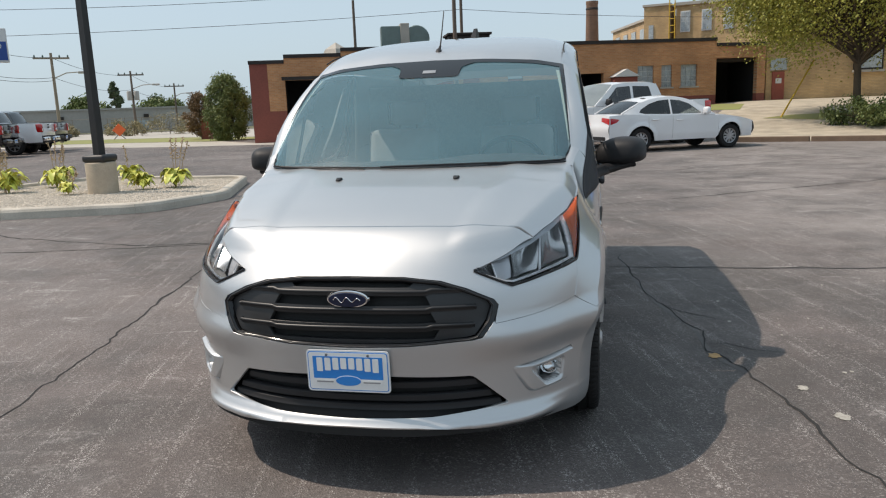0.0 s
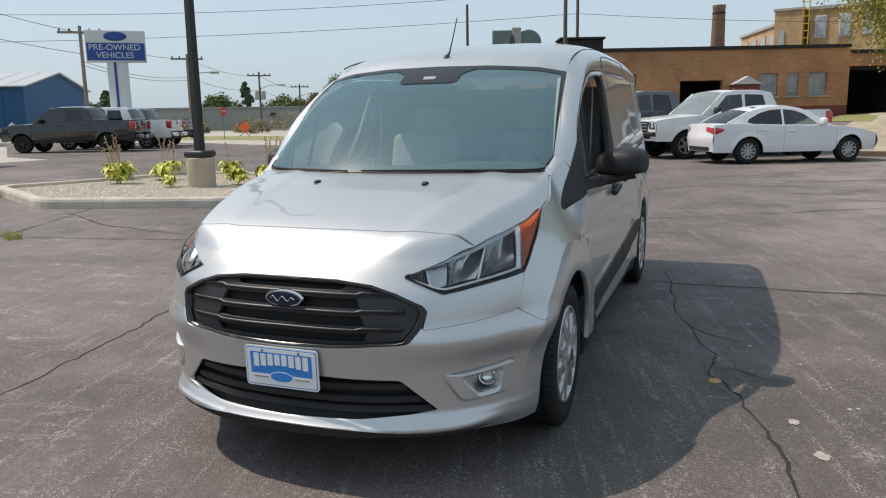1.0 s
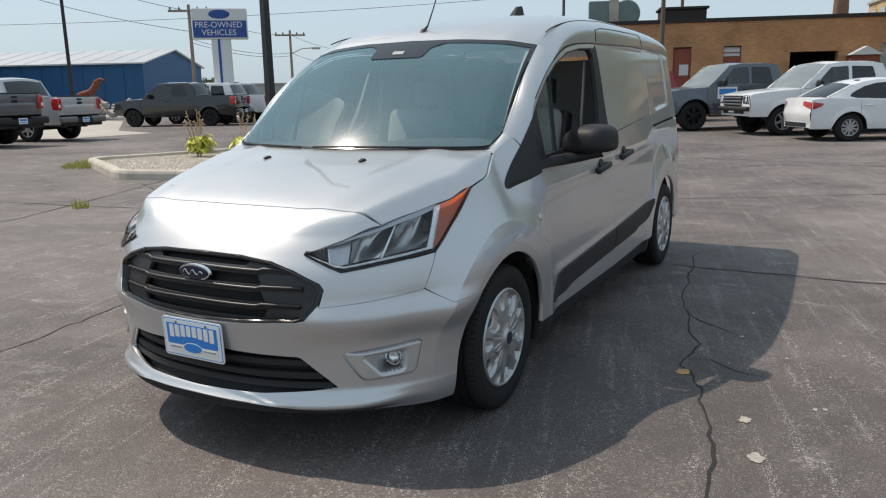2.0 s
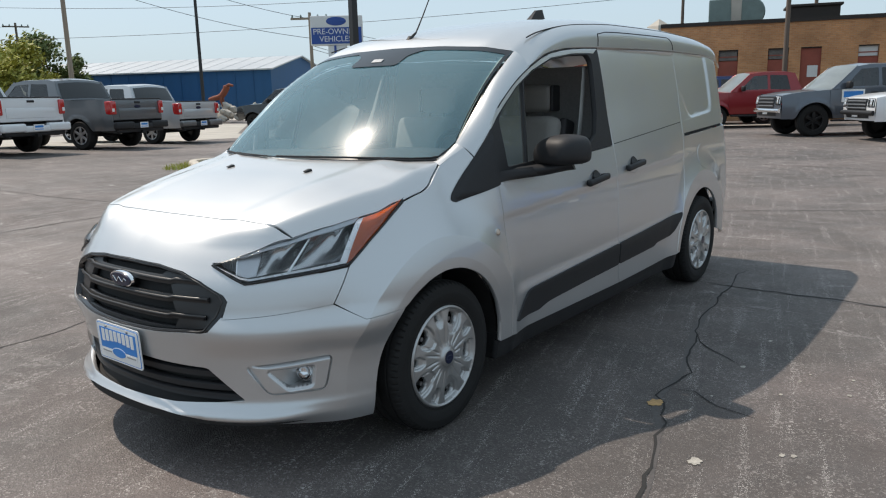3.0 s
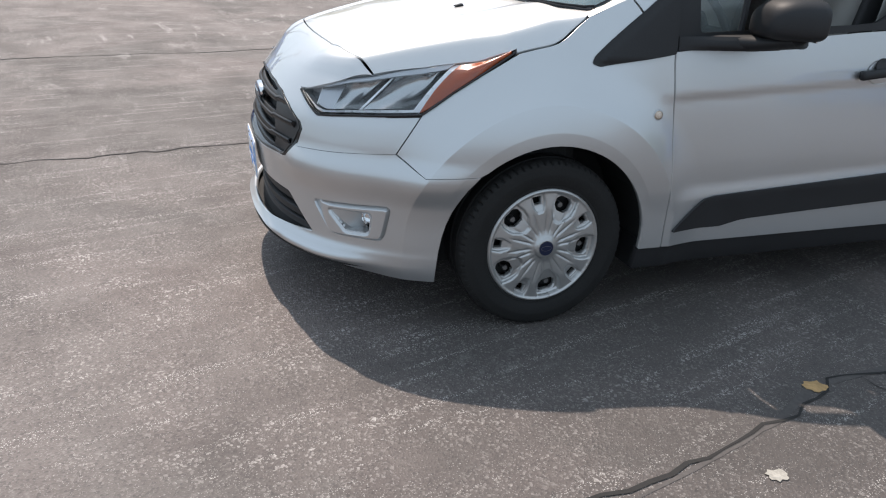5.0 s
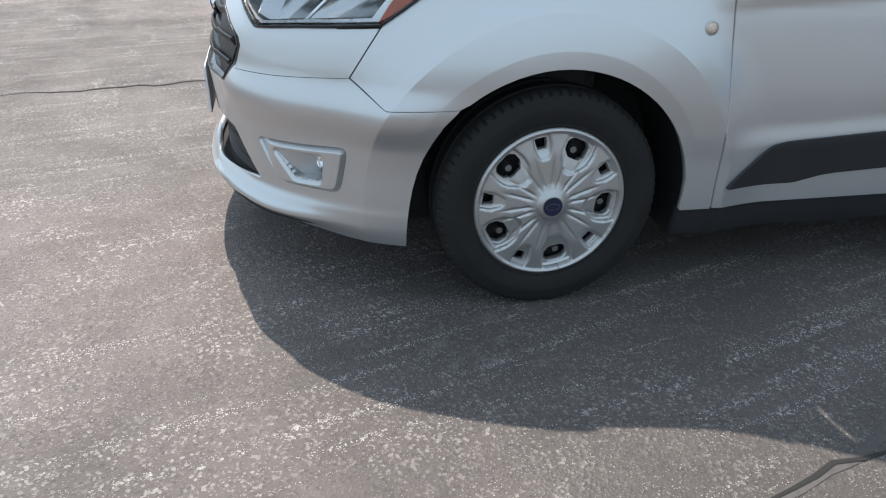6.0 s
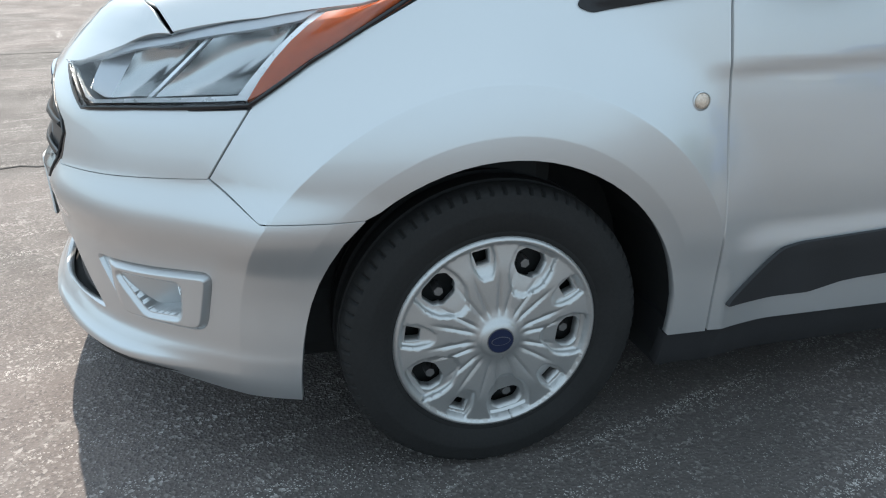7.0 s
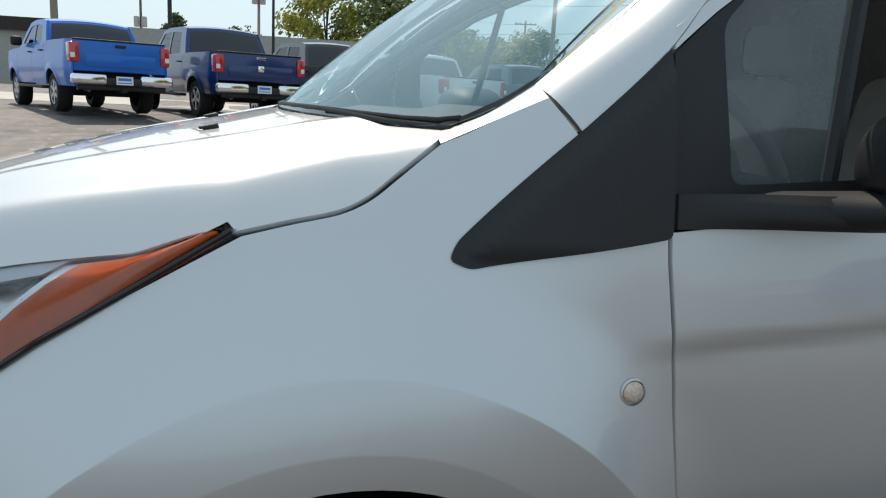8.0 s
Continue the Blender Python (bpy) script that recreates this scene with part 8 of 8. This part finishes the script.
part("roof", box(12.4, 8.4, 0.25, (0, 4, 4.4)), COPING, tan)
tan.matrix_basis = pose(-70.0, 8.6, 0.6, 0, 0, 84)

# red brick garden wall by the hedge
lw = tagged(new("brick_pier"), "low red brick wall beside the bush", "wall", kind="structure")
part("brickwork", box(0.5, 2.2, 1.5, (0, 0, 0.6)), BRICK_RED, lw)
lw.matrix_basis = pose(-23.3, 40.6, 0.15, 0, 0, 20)

# ---- utility poles and wires ----
TIMBER = material("pale_pole_timber", (0.25, 0.21, 0.165), 0.9, 0, 0.25, 2, 40, stretch=(6, 6, 0.4))
TIMBER_DARK = material("dark_pole_timber", (0.13, 0.105, 0.085), 0.9, 0, 0.25, 2, 40, stretch=(6, 6, 0.4))
WIRE = material("black_wire", (0.015, 0.015, 0.016), 0.6, 0, 0.1, 5, 50)


def utility_pole(x, y, h, mat=TIMBER, arms=1, lamp=None, can=False, turn=0, r=0.14):
    p = tagged(new("utility_pole"), "tall wooden utility pole with crossarm" if arms else "plain tall wooden pole", "utility pole", "poles along the street")
    part("shaft", tube([(0, 0, -0.3), (0, 0, h / 2), (0, 0, h)], r, 8, taper=r * 0.7), mat, p, smooth=50)
    for k in range(arms):
        z = h - 0.35 - 0.9 * k
        part("crossarm", box(2.2, 0.10, 0.12, (0, -0.12, z)), mat, p)
        for sx in (-1.0, -0.5, 0.5, 1.0):
            part("insulator", lathe([(0.05, 0), (0.06, 0.08), (0.03, 0.16), (0, 0.17)], 8, Matrix.Translation((sx, -0.12, z + 0.06))), GREEN_DUCT, p)
    if can:
        for sx in (-0.28, 0.32):
            part("transformer", lathe([(0, 0), (0.2, 0), (0.22, 0.05), (0.22, 0.75), (0.18, 0.82), (0, 0.85)], 14, Matrix.Translation((sx, -0.22, h - 2.6))), WALL_GREY, p, smooth=40)
    if lamp:
        part("lamp_arm", tube([(0, 0, h * 0.72), (lamp * 0.5, 0, h * 0.78), (lamp, 0, h * 0.79)], 0.04, 6), WALL_GREY, p)
        part("lamp_head", box(0.65, 0.28, 0.16, (lamp * 1.15, 0, h * 0.785), 0.05), WALL_GREY, p)
    p.matrix_basis = pose(x, y, land(x, y), 0, 0, turn)
    return p


def wire(a, b, sag, r=0.014):
    a, b = Vector(a), Vector(b)
    pts = [a.lerp(b, t) - Vector((0, 0, sag * 4 * t * (1 - t))) for t in np.linspace(0, 1, 17)]
    return tagged(part("wire", tube(pts, r, 5), WIRE), "thin black overhead wire", "wire", "overhead wires")


utility_pole(-34.97, 41.88, 5.95, TIMBER, 1, 1.6, turn=40, r=0.12)
utility_pole(-31.4, 28.95, 6.4, TIMBER, 1, None, turn=35, r=0.13)
utility_pole(-40.52, 58.9, 5.7, TIMBER_DARK, 1, 1.8, True, turn=35, r=0.12)
utility_pole(-47.73, 78.0, 5.4, TIMBER_DARK, 1, 1.4, turn=35, r=0.12)
utility_pole(-37.6, 17.6, 10.5, TIMBER, 1, None, True, turn=70)
utility_pole(-38.4, 26.1, 11.0, POLE, 0, r=0.12)
utility_pole(-60.0, 3.0, 9.6, TIMBER, 1, None, True, turn=80)
utility_pole(-72.0, 30.0, 9.0, TIMBER_DARK, 1, turn=70)
utility_pole(-38.5, -7.4, 9.0, TIMBER, 1, turn=85, r=0.2)
utility_pole(-44.0, -2.6, 9.5, POLE, 0, r=0.14)
utility_pole(-47.0, 3.2, 9.5, POLE, 0, r=0.1)
utility_pole(-65.0, 18.0, 8.6, TIMBER_DARK, 1, 2.2, turn=80)
utility_pole(-66.0, -6.0, 7.5, TIMBER_DARK, 1, None, True, turn=80)
utility_pole(-5.3, 30.0, 9.0, TIMBER_DARK, 0, r=0.11)
utility_pole(-7.9, 46.5, 11.0, TIMBER_DARK, 0, r=0.13)
utility_pole(-12.0, 36.6, 7.2, TIMBER_DARK, 0, r=0.10)
for a, b, sg in (((-60, 17, 8.6), (-7.9, 46.5, 9.2), 1.4), ((-7.9, 46.5, 9.2), (40, 72, 10.4), 1.0), ((-60, 17, 6.1), (-7.9, 46.5, 7.65), 0.8), ((-7.9, 46.5, 7.65), (40, 72, 8.7), 1.0), ((-37.6, 17.6, 10.0), (-31.4, 28.95, 6.1), 0.5), ((-37.4, 17.6, 8.0), (-31.4, 28.95, 5.0), 0.4), ((-31.4, 28.95, 6.1), (-34.97, 41.88, 5.7), 0.4), ((-31.4, 28.95, 4.6), (-34.97, 41.88, 4.4), 0.35), ((-31.4, 28.95, 4.4), (-34.97, 41.88, 4.2), 0.35), ((-34.97, 41.88, 5.7), (-40.52, 58.9, 5.4), 0.4), ((-34.97, 41.88, 4.4), (-40.52, 58.9, 4.1), 0.4), ((-40.52, 58.9, 5.4), (-47.73, 78.0, 5.1), 0.4), ((-40.52, 58.9, 4.1), (-47.73, 78.0, 3.9), 0.4), ((-37.6, 17.6, 10.0), (-38.5, -7.4, 8.6), 0.8), ((-37.6, 17.6, 8.4), (-44, -40, 8.2), 1.0), ((-60, 3, 9.2), (-65, 18, 8.3), 0.3), ((-60, 3, 9.2), (-50, -40, 9.4), 0.8), ((-65, 18, 8.3), (-72, 30, 8.7), 0.3)):
    wire(a, b, sg)

# stop sign, roadworks sign
stop = tagged(new("stop_sign"), "red stop sign on a thin post", "sign")
part("post", tube([(0, 0, 0), (0, 0, 2.5)], 0.03, 6), STEEL, stop)
bm = lathe([(0, -0.01), (0.38, -0.01), (0.38, 0.01), (0, 0.01)], 8, Matrix.Translation((0, -0.05, 2.35)) @ Matrix.Rotation(radians(90), 4, "X") @ Matrix.Rotation(radians(22.5), 4, "Z"))
part("face", bm, RED_LAMP, stop)
lettering("STOP", 0.25, Matrix.Translation((0, -0.066, 2.35)) @ Matrix.Rotation(radians(90), 4, "X"), SIGN_WHITE, stop)
stop.matrix_basis = pose(-31.3, 40.7, land(-31.3, 40.7) - 0.2, 0, 0, 85) @ Matrix.Scale(0.88, 4)
cone_ = tagged(new("roadworks_sign"), "orange diamond roadworks sign on a low stand", "sign")
ORANGE = material("orange_sheet", (0.90, 0.16, 0.05), 0.5, 0, 0.1, 3, 30)
part("face", box(0.66, 0.02, 0.66, (0, 0, 0.78), turn=Matrix.Rotation(radians(45), 4, "Y")), ORANGE, cone_)
for sx in (-1, 1):
    part("leg", tube([(0, 0.05, 0.5), (0.5 * sx, 0.2, 0.0)], 0.03, 5), STEEL, cone_)
cone_.matrix_basis = pose(-33.3, 45.9, -0.05, 0, 0, 40)
# reddish animal figure on the silver truck's far side
fig = tagged(new("dinosaur_statue"), "rust-red dinosaur statue on a stone heap by the street", "statue")
RUST = material("rust_red", (0.20, 0.06, 0.03), 0.8, 0, 0.3, 4, 30)
bm = tube(spline([(-1.6, 0, 0.75), (-0.9, 0, 0.95), (-0.2, 0, 1.15), (0.35, 0, 1.75), (0.6, 0, 2.25)], 5), 0.30, 8, taper=0.38)
merge(bm, tube([(0.55, 0, 2.2), (0.85, 0, 2.42), (1.35, 0, 2.3)], 0.24, 8, taper=0.12))
for sy in (-0.25, 0.25):
    merge(bm, tube([(-0.15, sy, 1.2), (-0.1, sy, 0.5), (0.1, sy, 0.0)], 0.20, 7, taper=0.1))
part("figure", bm, RUST, fig, smooth=60)
fig.matrix_basis = pose(-41.5, 29.8, 1.15, 0, 0, 30) @ Matrix.Diagonal((0.6, 0.6, 0.6, 1))
heap = tagged(new("stone_heap"), "heap of pale broken concrete under the statue", "rubble", kind="stuff")
rnd = random.Random(9)
bm = bmesh.new()
for k in range(40):
    q = rnd.uniform(0.25, 0.6)
    box(q, q * rnd.uniform(0.6, 1.2), q * 0.7, (-41.5 + rnd.uniform(-2.2, 2.2), 29.8 + rnd.uniform(-1.8, 1.8), 0.35 + rnd.uniform(0, 0.9)), 0.05, 1, Euler((rnd.random(), rnd.random(), rnd.random())).to_matrix().to_4x4(), bm=bm)
heap_part = part("stones", bm, CONCRETE, heap)
heap_part["kind"] = "stuff"

# ---- trees ----
BARK = material("bark", (0.10, 0.075, 0.05), 0.95, 0, 0.35, 4, 40, bump=0.6)


def leaf_mat(name, c, t):
    m = material(name, c, 0.6, 0, 0.45, 0.6, 9, tint=t)
    m.node_tree.nodes["Principled BSDF"].inputs["Transmission Weight"].default_value = 0.0
    return m


G_GOLD = leaf_mat("golden_green_leaf", (0.33, 0.30, 0.045), (0.12, 0.15, 0.025))
G_GREEN = leaf_mat("green_leaf", (0.14, 0.165, 0.045), (0.055, 0.085, 0.022))
G_DARK = leaf_mat("dark_green_leaf", (0.075, 0.10, 0.045), (0.035, 0.052, 0.022))
G_BROWN = leaf_mat("bronze_leaf", (0.19, 0.11, 0.05), (0.10, 0.065, 0.028))

G_DRY = leaf_mat("dry_weed_leaf", (0.27, 0.22, 0.12), (0.14, 0.135, 0.06))


def tree(name, label, x, y, h, crown_r, mat, seed, leaves=4000, leaf=0.16, base=0.25, squash=1.0, lean=0.0, clumps=26, cone=False):
    r = random.Random(seed)
    t = tagged(new(name), label, "tree" if "bush" not in name else "bush")
    z0 = land(x, y)
    bm = tube(spline([(0, 0, -0.1), (0.05 * h * r.uniform(-1, 1) * 0.3, 0.03, h * 0.3), (lean * 0.5, 0.05, h * 0.6), (lean, 0, h * 0.92)], 5), 0.017 * h, 9, taper=0.005 * h)
    part("trunk", bm, BARK, t, smooth=60)
    cen_, vs, fs = [], [], []
    for k in range(clumps):
        a, u = r.uniform(0, 6.28), r.uniform(0, 1)
        f = base + (1 - base) * (k + r.random()) / clumps
        prof = (1 - (f - base) / (1 - base)) ** 0.8 * 1.05 + 0.05 if cone else math.sin(math.pi * min(1, 0.12 + 0.86 * (f - base) / (1 - base))) ** 0.6
        rad = crown_r * prof * (0.35 + 0.65 * math.sqrt(u))
        cen_.append((Vector((rad * math.cos(a) + lean * f, rad * math.sin(a), h * f)), crown_r * r.uniform(0.22, 0.42) * (0.6 if cone else 1)))
    limbs = bmesh.new()
    for c, q in cen_[::2]:
        st = Vector((lean * c.z / h * 0.6, 0, max(0.2 * h, c.z * 0.6)))
        merge(limbs, tube([st, st.lerp(c, 0.55) + Vector((0, 0, 0.04 * h)), c], 0.009 * h, 5, taper=0.003 * h))
    part("limb", limbs, BARK, t)
    for i in range(leaves):
        c, q = cen_[r.randrange(len(cen_))]
        d = Vector((r.gauss(0, 1), r.gauss(0, 1), r.gauss(0, 0.8) * squash)).normalized() * q * r.uniform(0.3, 1.08)
        p = c + d
        n1 = Vector((r.uniform(-1, 1), r.uniform(-1, 1), r.uniform(-1, 1))).normalized()
        n2 = n1.orthogonal().normalized()
        n3 = n1.cross(n2)
        w, l_ = leaf * r.uniform(0.6, 1.2), leaf * r.uniform(0.7, 1.5)
        b = len(vs)
        vs += [p - n2 * l_ * 0.5, p + n3 * w * 0.32, p + n2 * l_ * 0.5, p - n3 * w * 0.32]
        fs.append((b, b + 1, b + 2, b + 3))
    crown = raw("crown", vs, fs, mat, t)
    crown["kind"] = "stuff"
    t.location = (x, y, z0)
    return t


tree("tree", "broad golden-green tree on the gravel slope", 10.5, 28.2, 8.9, 5.0, G_GOLD, 3, 150000, 0.105, 0.37, clumps=190)
tree("tree", "golden-green tree behind the slope", 16.5, 30.0, 8.5, 4.2, G_GOLD, 4, 16000, 0.22, 0.2, clumps=50)
tree("bush", "dense dark green upright bush by the brick corner", -19.8, 36.5, 3.5, 1.15, G_GREEN, 6, 22000, 0.11, 0.04, clumps=150)
tree("bush", "bronze-leaved bush beside the brick corner", -23.4, 39.9, 2.75, 0.85, G_BROWN, 7, 9000, 0.11, 0.10, clumps=60)
tree("bush", "low weeds under the tree on the slope", 12.2, 26.6, 1.1, 1.6, G_GREEN, 8, 2600, 0.12, 0.05, clumps=20)
for k_, (x_, y_) in enumerate(((9.9, 26.0), (11.0, 25.3), (12.6, 25.0))):
    tree("bush", "tall green weeds round the foot of the tree", x_, y_, 0.85, 1.1, G_GREEN, 90 + k_, 3000, 0.10, 0.05, clumps=22)
tree("bush", "low weeds on the slope", 14.6, 25.6, 1.2, 1.8, G_GREEN, 9, 2600, 0.12, 0.05, clumps=20)
for i, (x, y, h, cr, mt, cone) in enumerate(((-78, 78, 5.0, 3.2, G_DARK, False), (-70, 92, 5.5, 3.6, G_GREEN, False), (-62, 98, 5.2, 4.2, G_GREEN, False), (-64, 90, 8.2, 2.0, G_DARK, True), (-92, 92, 7.6, 2.2, G_DARK, True), (-52, 104, 4.5, 4.5, G_DARK, False), (-44, 106, 4.6, 4.2, G_GREEN, False), (-88, 84, 4.2, 4.0, G_GREEN, False), (-100, 80, 6.5, 3.0, G_DARK, True), (-36, 104, 5.0, 3.6, G_GREEN, False),
                                             (-64, 25.5, 6.2, 3.6, G_GOLD, False), (-66, 20.5, 6.6, 3.8, G_GREEN, False), (-66, 14.0, 10.5, 5.0, G_GREEN, False), (-62, 17.5, 8.0, 4.0, G_GOLD, False), (-67, 30, 7.0, 3.0, G_GREEN, False), (-60, 22.5, 5.4, 3.0, G_GOLD, False), (-66, 9.0, 9.6, 4.0, G_GOLD, False), (-80, -4.0, 7.0, 3.2, G_DARK, True), (-84, 2.0, 6.0, 3.5, G_DARK, False))):
    tree("tree", "distant dark conifer above the roofs" if cone else "distant round-crowned tree beyond the street", x, y, h * (0.78 if i < 10 else 1.0), cr * (0.85 if i < 10 else 1.0), mt, 20 + i, 7000, 0.40 if not cone else 0.34, 0.10, clumps=34, cone=cone)
for k_, (x_, y_, h_) in enumerate(((-47, 58, 1.3), (-43, 60, 1.7), (-38.5, 55.5, 1.5), (-36, 57, 2.3), (-50, 60, 1.2), (-33, 58, 1.1))):
    tree("bush", "dry tan and green weeds along the fence", x_, y_, h_ * 0.7, h_ * 0.8, G_DRY, 120 + k_, 1800, 0.13, 0.05, clumps=20)
FENCE = material("rusty_fence", (0.24, 0.19, 0.14), 0.9, 0, 0.3, 2, 20)
fence = tagged(new("chain_fence"), "low weathered fence with weeds before the warehouse", "fence")
for k in range(26):
    part("post", tube([(1.8 * k, 0, 0), (1.8 * k, 0, 1.5)], 0.025, 5), FENCE, fence)
for z in (0.1, 1.45):
    part("rail", tube([(0, 0, z), (45, 0, z)], 0.016, 5), FENCE, fence)
fence.matrix_basis = pose(-72, 62, 0.2, 0, 0, 30)

# ---- cracks and marks in the asphalt ----
sealed([(1.05, 3.6), (1.15, 2.6), (1.27, 1.88), (1.46, 1.2), (1.49, 0.75), (1.62, 0.50), (1.76, 0.08), (1.84, -0.2)], 0.022, 31)
sealed([(0.95, 3.05), (2.0, 3.02), (3.6, 3.05), (6.0, 3.25)], 0.03, 32)
crack([(1.30, 1.84), (1.42, 1.62), (1.66, 1.45)], 0.007, 41)
crack([(1.49, 0.95), (1.60, 0.98), (1.74, 0.86), (1.92, 0.82)], 0.006, 42)
crack([(1.05, 3.6), (1.15, 2.6), (1.29, 1.88), (1.485, 1.2), (1.50, 0.75), (1.60, 0.56), (1.73, 0.08), (1.86, -0.6), (2.0, -1.3), (2.25, -2.3)], 0.0095, 2)
crack([(0.95, 3.05), (2.0, 3.02), (3.6, 3.05), (6.0, 3.25), (9.0, 3.3)], 0.015, 3)
crack([(-1.45, -3.4), (-1.58, -2.2), (-1.69, -1.65), (-1.71, -1.4), (-1.81, -0.97), (-1.93, -0.55), (-2.05, 0.0), (-2.17, 0.6), (-2.7, 2.7), (-3.1, 4.6)], 0.011, 5)
crack([(-4.5, -4.5), (-4.83, -2.7), (-5.05, -1.8), (-5.15, -1.0), (-5.41, -0.2), (-5.75, 0.6), (-6.0, 2.1), (-6.7, 3.8), (-7.8, 6.2)], 0.014, 12)
crack([(-3.0, 4.2), (-5.0, 3.4), (-8.0, 2.6), (-12.0, 2.2)], 0.014, 6)
crack([(-0.9, 6.0), (2.5, 8.0), (6.0, 10.2), (9.0, 12.0)], 0.016, 7)
crack([(0.8, 11.5), (5.0, 11.9), (9.5, 12.2)], 0.016, 8)
crack([(-1.5, 12.6), (1.8, 12.0), (4.8, 13.8), (8.5, 15.2)], 0.018, 9)
crack([(-7.5, 5.0), (-6.0, 4.2), (-4.2, 3.9), (-3.0, 4.2)], 0.018, 12)
TAN_MARK = material("tan_mark", (0.42, 0.27, 0.12), 0.9, 0, 0.3, 20, 90)
blot(1.843, 0.296, 0.038, 1)
blot(1.922, -0.034, 0.045, 2)
blot(1.503, 0.745, 0.05, 3, TAN_MARK)
for i in range(16):
    r_ = random.Random(60 + i)
    blot(r_.uniform(1.6, 2.8), r_.uniform(-0.3, 2.6), r_.uniform(0.008, 0.018), 80 + i)
